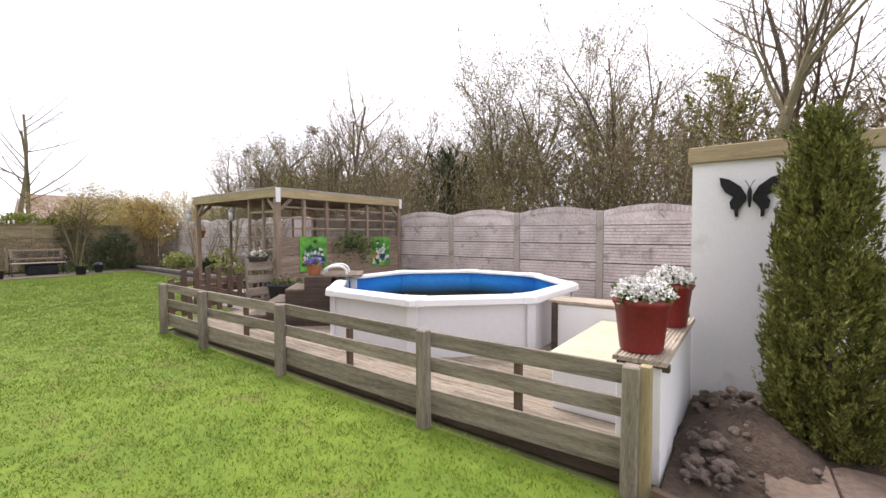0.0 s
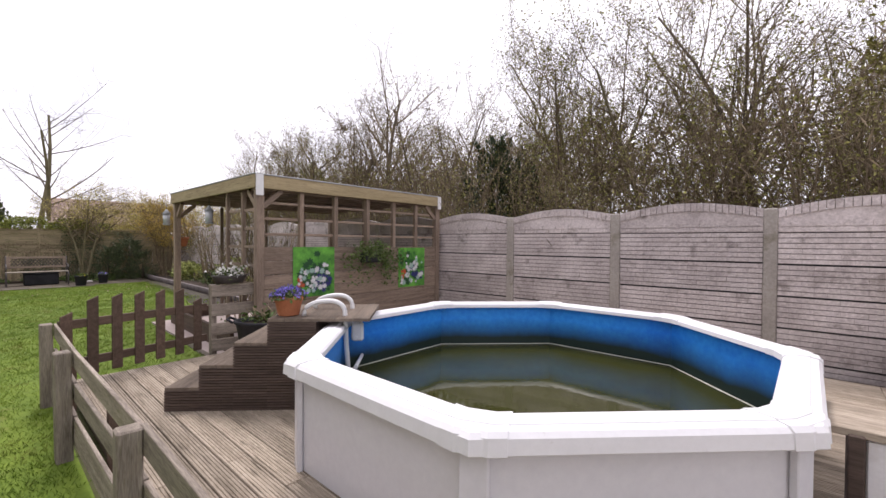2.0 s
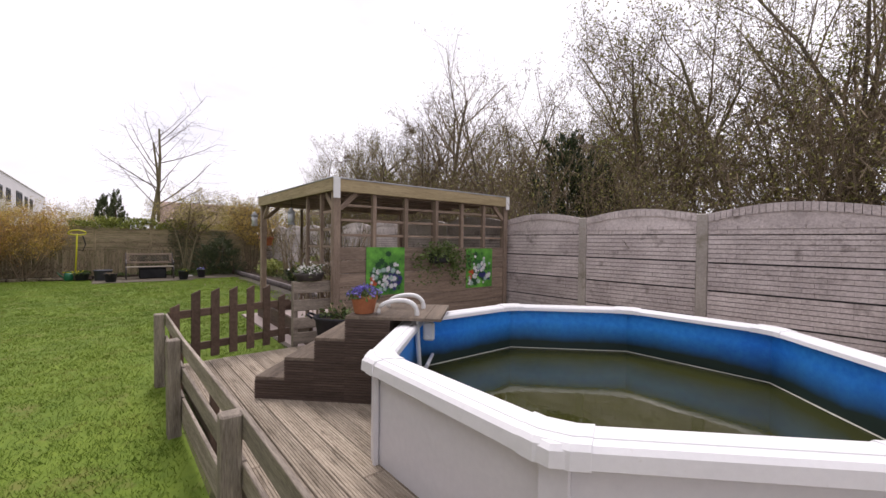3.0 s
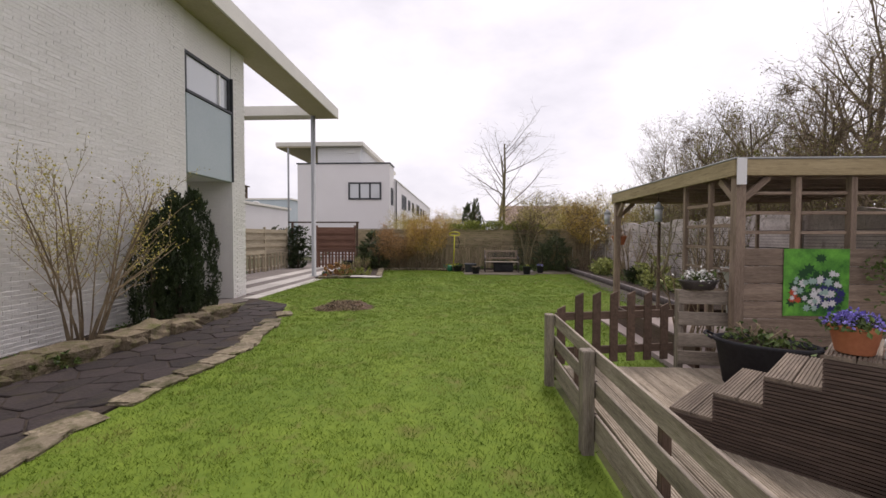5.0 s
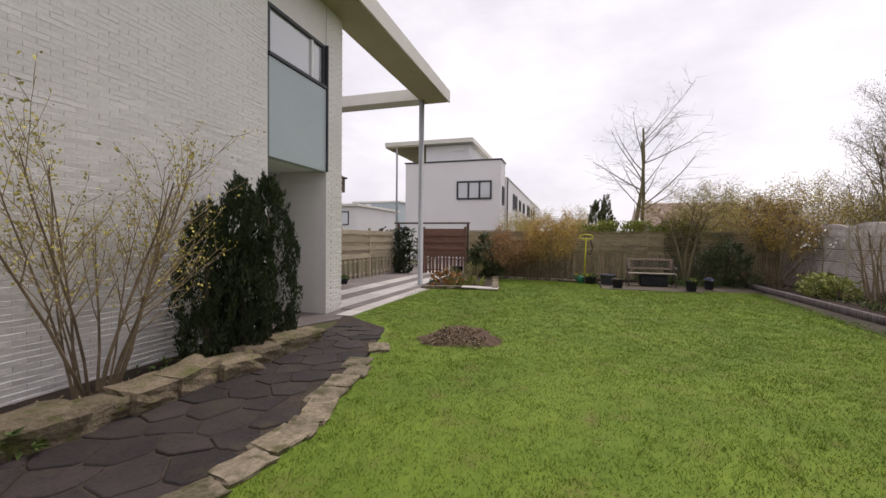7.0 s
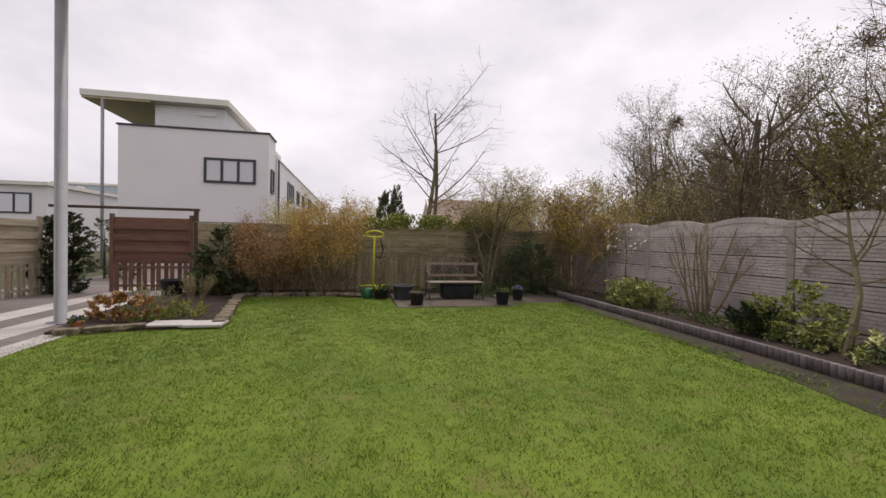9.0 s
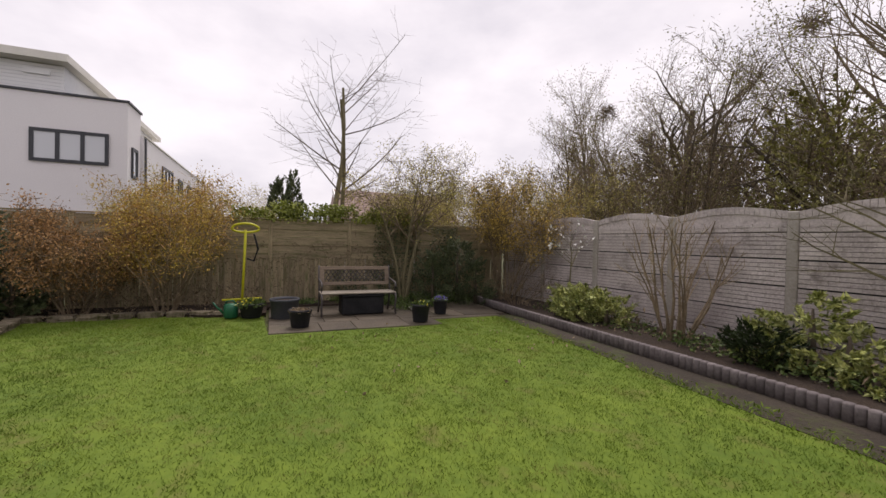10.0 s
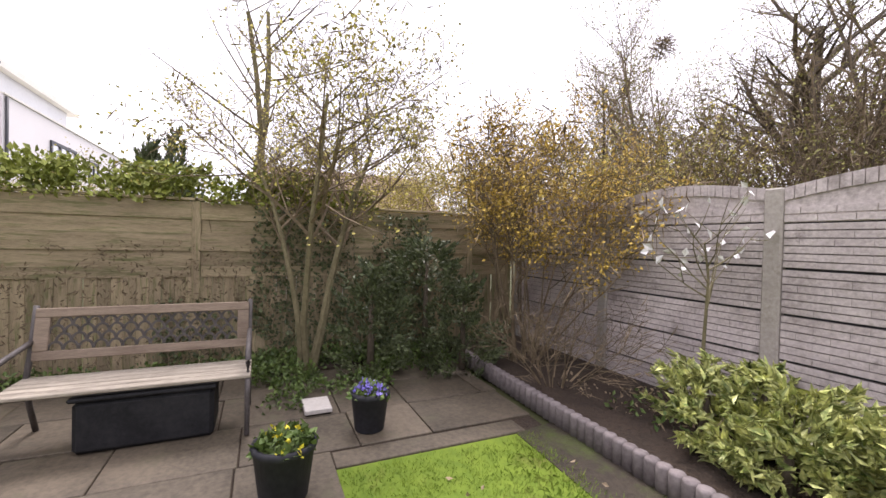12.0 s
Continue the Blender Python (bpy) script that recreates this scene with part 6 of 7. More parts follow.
def evergreen(name, label, category, at, lobes, n, size, material, seed, long=2.0, up=0.8, rough=0.06, trunk=0.05, plume=0.26):
    """A dense shrub or conifer: a trunk and thousands of small sprays on uneven lobes (dx, dy, radius, bottom, height)."""
    ob = empty(name, label, category, m=pose(*at))
    g = np.random.default_rng(seed)
    pts, dirs = [], []
    total = sum(l[2] * l[4] for l in lobes)
    per = 45
    for dx, dy, r, zb, h in lobes:
        m = max(8, int(n * r * h / total / per))
        t = g.uniform(0, 1, m)
        a = g.uniform(0, 6.283, m)
        low = 0.7 + 0.3 * np.clip(t / 0.25, 0, 1) ** 0.6
        top = np.power(np.clip(1 - np.clip((t - 0.3) / 0.7, 0, 1) ** 2.4, 0, 1), 0.7)
        rad = r * low * top * g.uniform(0.72, 1.02, m)
        c = np.stack([dx + rad * np.cos(a), dy + rad * np.sin(a), zb + h * t * 0.97], 1)
        ax = np.stack([np.cos(a) * (1 - up), np.sin(a) * (1 - up), np.full(m, up)], 1) + g.normal(0, 0.12, (m, 3))
        ax /= np.linalg.norm(ax, axis=1)[:, None]
        pl = g.uniform(0.6, 1.5, m) * plume
        c = np.repeat(c, per, 0)
        ax = np.repeat(ax, per, 0)
        pl = np.repeat(pl, per)[:, None]
        f = g.uniform(-0.5, 0.7, (m * per, 1))
        side = g.normal(0, 1, (m * per, 3))
        side -= ax * np.sum(side * ax, 1)[:, None]
        side /= np.linalg.norm(side, axis=1)[:, None]
        q = c + ax * pl * f + side * pl * 0.26 * (0.75 - f) * np.sqrt(g.uniform(0.2, 1, (m * per, 1)))
        pts.append(q)
        dirs.append(ax + side * 0.45)
    p = np.concatenate(pts)
    p[:, 2] = np.maximum(p[:, 2], 0.01)
    u = np.concatenate(dirs) + g.normal(0, rough * 2.5, p.shape)
    u /= np.linalg.norm(u, axis=1)[:, None]
    v = np.cross(u, g.normal(0, 1, p.shape))
    v /= np.linalg.norm(v, axis=1)[:, None]
    w = np.cross(u, v)
    s = (size * g.uniform(0.6, 1.4, len(p)))[:, None]
    vs = np.stack([p - u * s * long * 0.3, p + v * s * 0.35 + w * s * 0.15, p + u * s * long * 0.7, p - v * s * 0.35 + w * s * 0.15], 1).reshape(-1, 3)
    k = np.arange(len(p)) * 4
    f = np.concatenate([np.stack([k, k + 1, k + 2], 1), np.stack([k, k + 2, k + 3], 1)])
    me = bpy.data.meshes.new("foliage")
    me.from_pydata(vs.tolist(), [], f.tolist())
    me.materials.append(material)
    o = new("foliage", me)
    o.parent = ob
    for dx, dy, r, zb, h in lobes:
        bm = bmesh.new()
        tube(bm, [(dx, dy, -0.05), (dx, dy, zb + h * 0.45), (dx, dy, zb + h * 0.8)], [trunk, trunk * 0.7, trunk * 0.2], 6)
        part("trunk", bm, M_BARK, ob)
    return ob


evergreen("thuja", "tall columnar green thuja beside the white shed", "conifer", (0.43, 3.85, 0), [(0, 0, 0.31, 0.1, 2.2), (0.04, -0.05, 0.36, 0.05, 1.3), (-0.04, 0.03, 0.2, 1.2, 1.15)], 64000, 0.019, M_THUJA, 61, 2.0, 0.7, 0.1, plume=0.17)
evergreen("yew", "dark columnar yew cluster against the house wall", "conifer", (-9.9, -3.72, 0), [(0.55, 0.0, 0.36, 0.05, 1.9), (0.08, 0.06, 0.42, 0.05, 2.3), (-0.5, 0.0, 0.44, 0.05, 2.38), (0.2, 0.2, 0.33, 0.02, 1.6)], 50000, 0.027, M_EVER, 62, 2.0, 0.88, plume=0.2)
evergreen("conifer", "dark pointed conifer behind the rear fence", "conifer", (-28.6, 1.75, 0), [(0, 0, 0.5, 0.4, 3.15), (0.1, 0.45, 0.3, 1.6, 2.3), (0, 0.7, 0.35, 1.2, 1.5)], 9000, 0.06, M_HOLLY, 63, plume=0.35)
evergreen("holly_bush", "dark glossy evergreen bush in the garden corner", "shrub", (-22.2, 5.6, 0), [(0, 0.25, 0.62, 0.0, 1.6), (0.1, -0.45, 0.4, 0.0, 1.25), (0.3, 0.62, 0.45, 0.0, 1.05)], 12000, 0.042, M_HOLLY, 64, 1.3, 0.4, 0.12)
evergreen("laurel_bush", "dark green laurel beside the slatted screen", "shrub", (-22.35, -2.95, 0), [(0, 0, 0.5, 0.0, 1.85), (0.1, 0.35, 0.4, 0.0, 1.4), (0.1, -0.35, 0.36, 0.0, 1.2)], 5200, 0.085, M_HOLLY, 65, 1.5, 0.3, 0.15)
evergreen("ivy_pillar", "dark ivy-clad gate post", "climber", (-22.85, -6.85, 0), [(0, 0, 0.34, 0.0, 2.15), (0.05, -0.35, 0.34, 0.0, 1.9), (0.15, 0.1, 0.3, 0.0, 1.2)], 9000, 0.06, M_EVER, 66, 1.2, 0.3, 0.12)
evergreen("hedge", "dark ivy hedge beyond the garden gateway", "hedge", (-27.2, -8.9, 0), [(0, -1.2, 0.6, 0.0, 2.2), (0.1, -0.3, 0.6, 0.0, 2.15), (0, 0.6, 0.6, 0.0, 2.2), (0, 1.5, 0.6, 0.0, 2.1)], 9000, 0.06, M_HOLLY, 74, 1.3, 0.35, 0.15)
evergreen("skimmia", "low shrub with leathery green and rusty leaves in the corner bed", "shrub", (-18.75, -3.5, 0.03), [(0, 0, 0.36, 0.05, 0.42), (0.1, 0.3, 0.28, 0.03, 0.34), (0.0, -0.3, 0.26, 0.05, 0.36)], 900, 0.075, M_RUST, 75, 1.5, 0.4, 0.25, 0.01, plume=0.14)
evergreen("euonymus", "yellow variegated euonymus shrub in the border", "shrub", (-18.95, 7.0, 0.12), [(0, 0, 0.42, 0.0, 0.62), (-0.55, 0.05, 0.36, 0.0, 0.5), (0.55, 0.02, 0.38, 0.0, 0.5), (0.1, -0.22, 0.32, 0.0, 0.42), (-0.3, 0.3, 0.3, 0.0, 0.55)], 7500, 0.05, M_VARI, 67, 1.7, 0.4, 0.22, plume=0.22)
evergreen("spotted_laurel", "yellow-green spotted laurel in the side border", "shrub", (-15.5, 7.2, 0.12), [(0, 0, 0.42, 0.05, 0.85), (0.35, -0.05, 0.35, 0.0, 0.62), (-0.35, -0.1, 0.3, 0.0, 0.5)], 2600, 0.062, M_VARI, 68, 1.5, 0.35, 0.22, plume=0.2)
evergreen("low_evergreen", "dark rounded dwarf conifer in the side border", "shrub", (-15.85, 6.95, 0.12), [(0, 0, 0.33, 0.0, 0.42)], 2200, 0.04, M_EVER, 69, 1.5, 0.5, 0.1)
evergreen("border_shrub", "yellow-green ground cover shrub in the border", "shrub", (-14.3, 6.95, 0.12), [(0, 0, 0.4, 0.0, 0.3), (-0.6, 0.1, 0.3, 0.0, 0.25), (0.8, 0.1, 0.35, 0.0, 0.32)], 900, 0.07, M_VARI, 70, 1.5, 0.3, 0.2)
evergreen("corner_plants", "pale green heath plants in the corner bed", "shrub", (-18.9, -2.6, 0.03), [(0, 0, 0.4, 0.0, 0.24), (0.3, -0.5, 0.25, 0.0, 0.2)], 1800, 0.035, M_LIME, 71, 1.5, 0.6, 0.15)
evergreen("bed_herb", "small leafy green herb beside the bed stones", "plant", (-6.75, -3.7, 0.03), [(0, 0, 0.2, 0.0, 0.16)], 240, 0.06, M_LEAF, 72, 1.4, 0.3, 0.2, 0.01)
evergreen("bed_herb", "trailing green ivy under the bed stones", "plant", (-7.45, -3.3, 0.03), [(0, 0, 0.2, 0.0, 0.1), (0.4, -0.1, 0.12, 0, 0.08)], 160, 0.05, M_LEAF, 73, 1.4, 0.3, 0.2, 0.01)

# bare flowering shrubs
plant("forsythia", "bare pale shrub with first yellow buds at the house wall", "shrub", 81, (-8.2, -3.85, 0.02), 2.4, M_TWIG, M_TWIGP, M_GOLD, 0.034, 3, 0.035,
      spread=0.6, levels=2, kids=[8, 4], r0=0.02, up=0.45, ratio=0.4, first=0.3, stems=14, stem_lean=0.52, curve=0.2)
plant("twiggy_shrub", "brown twiggy shrub with rusty tips before the rear fence", "shrub", 82, (-22.3, -1.75, 0.03), 1.7, M_TWIG, M_TWIG, M_RUST, 0.042, 6, 0.09,
      haze=(M_TWIG, 1, 0.04, 0.09), spread=0.85, levels=3, kids=[6, 5, 3], r0=0.018, up=0.3, ratio=0.5, first=0.2, stems=12, stem_lean=0.75, curve=0.4)
plant("twiggy_shrub", "tall yellow-tipped shrub before the rear fence", "shrub", 83, (-22.3, -0.35, 0.03), 2.3, M_TWIG, M_TWIGP, M_YELLOW, 0.04, 5, 0.09,
      haze=(M_RUST, 1, 0.04, 0.09), spread=0.8, levels=3, kids=[6, 5, 3], r0=0.019, up=0.4, ratio=0.46, first=0.25, stems=12, stem_lean=0.55, curve=0.38)
plant("yellow_shrub", "tall golden flowering shrub in the garden corner", "shrub", 84, (-21.65, 6.95, 0.1), 2.75, M_TWIG, M_TWIG, M_YELLOW, 0.04, 4, 0.09,
      haze=(M_TWIG, 1, 0.045, 0.1), spread=0.75, levels=3, kids=[7, 5, 3], r0=0.02, up=0.4, ratio=0.4, first=0.42, stems=16, stem_lean=0.5, curve=0.36)
plant("small_tree", "small multi-stemmed tree with pale opening buds", "tree", 85, (-22.35, 4.5, 0.03), 3.2, M_BARKG, M_TWIG, M_GOLD, 0.036, 4, 0.08,
      haze=(M_TWIG, 1, 0.035, 0.06), spread=0.95, levels=3, kids=[11, 7, 5], r0=0.06, up=0.35, ratio=0.56, first=0.48, stems=3, stem_lean=0.4, curve=0.34)
plant("magnolia", "young magnolia with white buds against the concrete wall", "tree", 86, (-19.58, 7.2, 0.12), 1.75, M_BARKG, M_BARKG, M_WFLOWER, 0.085, 1, 0.008, leaf_name="blossom",
      spread=1.05, levels=2, kids=[11, 2], r0=0.036, up=0.5, ratio=0.6, first=0.62, curve=0.35, twig_r=0.005)
plant("bare_shrub", "bare upright pruned shrub against the concrete wall", "shrub", 87, (-17.15, 7.15, 0.12), 1.85, M_TWIG, M_TWIGP, None, spread=0.6, levels=2, kids=[4, 2], r0=0.024, up=0.5, ratio=0.45, first=0.35, stems=15, stem_lean=0.5, curve=0.3, twig_r=0.006)
plant("fruit_tree", "small bare fruit tree with arching branches in the border", "tree", 88, (-14.62, 6.95, 0.12), 2.3, M_BARKG, M_BARKG, None, split=2, spread=0.95, levels=3, kids=[8, 5, 3], r0=0.055, up=0.3, ratio=0.62, first=0.42, curve=0.5, stem_lean=0.3)
plant("bare_shrub", "bare brown shrub leaning over the corner edging", "shrub", 89, (-20.85, 6.75, 0.1), 1.0, M_TWIG, M_TWIG, None, spread=0.75, levels=2, kids=[7, 4], r0=0.008, up=0.0, ratio=0.5, first=0.2, stems=20, stem_lean=1.3, curve=0.35)
plant("climbing_shrub", "bare climbing shrub on the pergola trellis", "climber", 90, (-8.1, 4.62, 0.03), 1.9, M_TWIGP, M_TWIG, None, spread=0.6, levels=2, kids=[7, 4], r0=0.016, up=0.4, ratio=0.4, first=0.3, stems=5, stem_lean=0.35, curve=0.4)
plant("climbing_shrub", "tangled bare climber inside the pergola", "climber", 95, (-9.4, 5.0, 0.03), 2.0, M_TWIGP, M_TWIG, M_LIME, 0.03, 1, 0.03, spread=0.6, levels=2, kids=[8, 4], r0=0.016, up=0.4, ratio=0.4, first=0.3, stems=6, stem_lean=0.4, curve=0.4)
plant("bare_shrub", "bare shrub in the side border beside the pergola", "shrub", 91, (-12.3, 7.1, 0.12), 1.9, M_TWIGP, M_TWIG, None, spread=0.5, levels=2, kids=[6, 4], r0=0.018, up=0.5, ratio=0.42, first=0.3, stems=12, stem_lean=0.4)
plant("bare_shrub", "low twiggy plant in the corner bed by the patio", "shrub", 92, (-19.3, -3.3, 0.03), 0.5, M_TWIG, M_TWIGP, M_LIME, 0.03, 1, 0.02, spread=0.6, levels=2, kids=[5, 3], r0=0.008, up=0.4, ratio=0.5, first=0.2, stems=14, stem_lean=0.7)
plant("bare_shrub", "low grey lavender-like shrub in the corner bed", "shrub", 93, (-21.2, -3.2, 0.03), 0.55, M_TWIGP, M_TWIGP, M_LIME, 0.03, 1, 0.03, spread=0.5, levels=2, kids=[5, 3], r0=0.008, up=0.6, ratio=0.5, first=0.2, stems=22, stem_lean=0.8)
hb = plant("hedge_shrub", "bare yellowish hedge shrub beyond the rear fence", "shrub", 94, (-26.5, 7.2, 0), 3.0, M_TWIG, M_TWIGP, M_GOLD, 0.05, 6, 0.12, "hedge beyond the rear fence",
           haze=(M_TWIGP, 1, 0.05, 0.12), spread=0.75, levels=3, kids=[6, 4, 3], r0=0.024, up=0.4, ratio=0.48, first=0.25, stems=10, stem_lean=0.5, curve=0.35)
copies(hb, [(-26, -1.5, 0, 40, 0.85), (-27.5, 0.3, 0, 100, 0.8), (-25.5, 8.5, 0, 160, 1.05), (-24.5, 9.8, 0, 200, 1.1), (-23, 11, 0, 250, 1.0), (-30, 8.0, 0, 290, 1.1), (-32, 1.0, 0, 10, 0.95), (-27, 5.4, 0, 77, 0.8), (-31, -2.5, 0, 222, 0.9)])


def leaf_field(name, label, places, n, size, material, seed, category="ivy", long=1.1):
    """Loose leaves over boxes (x0, x1, y0, y1, z0, z1)."""
    g = np.random.default_rng(seed)
    vol = [max((b[1] - b[0]), 0.05) * max((b[3] - b[2]), 0.05) * max((b[5] - b[4]), 0.05) for b in places]
    pts = []
    for b, v in zip(places, vol):
        k = int(n * v / sum(vol))
        q = np.stack([g.uniform(b[0], b[1], k), g.uniform(b[2], b[3], k), g.uniform(b[4], b[5], k)], 1)
        keep = np.array([noise.noise(Vector(p) * 2.0) > -0.35 for p in q]) if k else np.ones(0, bool)
        pts.append(q[keep])
    p = np.concatenate(pts)
    ob = new(name, leaves_mesh(name, p, size, material, seed, 1, 0.01, long=long))
    return tagged(ob, label, category, "", "stuff")


leaf_field("ivy", "pale green ivy along the top of the rear fence", [(-23.3, -22.95, 0.7, 5.4, 1.93, 2.2), (-23.4, -23.0, 1.5, 4.8, 2.1, 2.36)], 5600, 0.075, M_LIME, 101)
leaf_field("ivy", "dark ivy climbing the rear fence behind the bench", [(-23.06, -22.9, 3.9, 6.2, 0.1, 1.9), (-23.06, -22.92, 2.9, 4.0, 0.1, 0.8)], 4200, 0.055, M_HOLLY, 102)
leaf_field("ivy", "low ivy ground cover in the garden corner", [(-23.0, -22.0, 3.9, 6.2, 0.04, 0.2), (-22.2, -21.6, 4.1, 5.3, 0.02, 0.12), (-22.9, -22.45, 1.6, 4.0, 0.05, 0.15), (-21.7, -21.3, 4.0, 4.4, 0.02, 0.08)], 6500, 0.05, M_LEAF, 103)
leaf_field("dead_leaves", "scattered dead leaves in the flower beds", [(-11.0, -4.0, -4.3, -3.4, 0.03, 0.06), (-21.0, -11.5, 6.7, 7.6, 0.13, 0.16), (-22.9, -21.8, -3.5, 1.2, 0.05, 0.08)], 1500, 0.04, M_TWIGP, 104, "leaves")
leaf_field("fallen_petals", "pale fallen leaves scattered on the lawn", [(-20.0, -16.5, 2.0, 6.0, 0.02, 0.035)], 90, 0.045, M_TWIGP, 105, "leaves")
leaf_field("ground_cover", "low green and brown ground cover in the side border", [(-20.2, -11.8, 6.72, 7.5, 0.14, 0.24), (-17.0, -14.0, 6.7, 7.1, 0.14, 0.32), (-11.0, -8.6, -4.3, -3.55, 0.04, 0.14)], 2600, 0.055, M_LEAF, 133, "ground cover")
leaf_field("dry_stems", "dry brown stems standing in the beds", [(-20.2, -11.8, 6.75, 7.5, 0.14, 0.42), (-22.9, -22.0, -3.6, 1.3, 0.06, 0.5)], 1300, 0.04, M_TWIG, 134, "dry stems", 2.6)
leaf_field("dry_climber", "dry brown climber hanging on the rear fence", [(-23.04, -22.9, 0.6, 4.2, 0.1, 1.45), (-23.04, -22.85, -3.6, 0.6, 0.1, 1.6)], 7000, 0.026, M_TWIG, 135, "climber", 2.4)
leaf_field("weeds", "green weeds under the bed stones", [(-11, -5, -3.42, -3.28, 0.01, 0.05)], 260, 0.05, M_LEAF, 106, "weeds")

leaf_field("straw", "straw and clods on the bare lawn patch", [(-12.25, -11.15, -1.6, -0.7, 0.03, 0.06)], 1900, 0.022, M_TWIGP, 130, "straw", 2.5)
leaf_field("clods", "dark clods of earth on the bare lawn patch", [(-12.2, -11.2, -1.55, -0.75, 0.03, 0.06)], 1100, 0.035, M_SOIL, 131, "soil", 1.0)

leaf_field("sparse_grass", "sparse grass tufts on the wet soil strip", [(-20.0, -11.4, 5.5, 5.85, 0.006, 0.03)], 1500, 0.024, M_GRASS, 140, "grass", 2.4)

# undergrowth leaves in the wood
leaf_field("undergrowth", "dense olive undergrowth behind the concrete wall", [(-24, 8, 9.0, 13.0, 0.2, 3.0), (-24, 8, 12.5, 18, 0.5, 4.5)], 24000, 0.05, M_BUD, 107, "undergrowth")
leaf_field("wood_haze", "haze of fine brown twigs deep in the wood", [(-34, 9, 16, 26, 0.2, 6.0)], 26000, 0.16, M_TWIG, 108, "undergrowth", 2.6)
leaf_field("spring_leaves", "fresh lime leaves on a woodland tree", [(-4.4, -3.0, 13.0, 14.5, 4.2, 6.2), (-8.0, -7.2, 12, 13, 3.6, 4.4)], 1100, 0.07, M_LIME, 109, "leaves")
evergreen("holly_tree", "dark evergreen tree standing among bare trees", "tree", (-8.2, 11.2, 0), [(0, 0, 1.1, 0.6, 3.6), (1.0, 0.4, 0.8, 0.4, 2.8)], 6000, 0.08, M_EVER, 110, plume=0.6)
evergreen("ivy_tree", "olive ivy-covered bush beyond the concrete wall", "tree", (-17.3, 11.5, 0), [(0, 0, 1.0, 0.8, 3.8)], 4500, 0.07, M_BUD, 111, 1.5, 0.5, 0.2, plume=0.7)
evergreen("ivy_tree", "olive ivy-covered bush close to the shed", "tree", (-0.6, 12.0, 0), [(0, 0, 0.9, 0.8, 4.6), (1.0, 0.5, 0.7, 0.5, 3.6)], 5500, 0.07, M_BUD, 112, 1.5, 0.5, 0.2, plume=0.7)

# nests in the bare trees
for x, y, z in [(-24.7, 13.0, 6.5), (-18.6, 13.4, 7.0)]:
    o = new("bird_nest", leaves_mesh("bird_nest", [(x, y, z)] * 260, 0.1, M_TWIG, int(-x), 1, 0.13, long=3.0, width=0.12))
    tagged(o, "round twig nest high in a bare tree", "nest", "bird nests")


# ---------------------------------------------------------------- stones
row_stones = empty("bed_edging", "row of rough mossy stones edging the bed", "edging", "", "structure")
stone_me = [block_stone("stone", M_ROCK, s, 0.47 + 0.06 * (s % 3), 0.36 + 0.05 * (s % 2), 0.2 + 0.025 * (s % 3)) for s in range(6)]
x, i = 3.2, 0
while x > -10.9:
    y = -3.36 + 0.08 * math.sin(x * 1.3) + (0.12 if x < -9 else 0)
    piece("stone", stone_me[i % 6], row_stones, pose(x, y, -0.01, rng.uniform(-4, 4), rng.uniform(-4, 4), rng.uniform(-14, 14)))
    x -= rng.uniform(0.4, 0.5)
    i += 1
edge_row = empty("path_edging", "row of flat tan stones between path and lawn", "edging", "", "structure")
edge_me = [block_stone("edge_stone", M_EDGE, 10 + s, 0.36 + 0.07 * (s % 3), 0.25 + 0.05 * (s % 2), 0.045) for s in range(5)]
edge_path = [(4.0, -1.66), (-6.5, -1.68), (-8.3, -1.6), (-10.0, -1.98), (-11.0, -2.2)]
for (x0, y0), (x1, y1) in zip(edge_path, edge_path[1:]):
    L = math.hypot(x1 - x0, y1 - y0)
    d = 0.0
    while d < L:
        f = d / L
        if rng.random() < (0.95 if x0 + (x1 - x0) * f < -4.5 else 0.5):
            piece("edge_stone", edge_me[rng.randrange(5)], edge_row, pose(x0 + (x1 - x0) * f, y0 + (y1 - y0) * f + rng.uniform(-0.05, 0.05), -0.005, 0, 0, math.degrees(math.atan2(y1 - y0, x1 - x0)) + rng.uniform(-18, 18)))
        d += rng.uniform(0.3, 0.42)
cobweb_paving("garden_path", -12.8, 0.5, -3.3, -1.7, 0.018, 0.4, M_FLAG, 5, "path of dark irregular flagstones along the house", PATH_CLIP)

# earth mound, flagstones and rocks by the shed
M_BRFLAG = mat("brown_flagstone", (0.085, 0.06, 0.047), (0.19, 0.138, 0.108), 0.85, 1.8, 22, 0.7, 0.015, vary=0.2)
sheet("mound_soil", [(-0.38, 2.62), (-0.38, 4.34), (6, 4.34), (6, 2.3), (0.3, 2.25)], 0.02, M_MUD, 0.08, "brown earth between fence and shed", "soil")
blob_sheet("earth_heap", 0.0, 3.6, 0.42, 0.65, 0.02, M_MUD, 9, 0.2, "heap of brown earth against the white wall", "soil", "structure")
crazy_paving("shed_path", 0.1, 3.6, 2.3, 3.5, 0.045, 0.42, M_BRFLAG, 8, "path of brown irregular flagstones by the shed")
rocks = empty("rock_pile", "pile of rough stones and rubble against the white wall", "rocks")
M_RUBBLE = mat("brown_rubble", (0.09, 0.068, 0.055), (0.24, 0.19, 0.155), 0.9, 5, 28, 0.9, 0.02, vary=0.35)
rubble_me = [stone_mesh("rock", M_RUBBLE, 20 + s, 0.42, 0.34, 0.3) for s in range(5)]
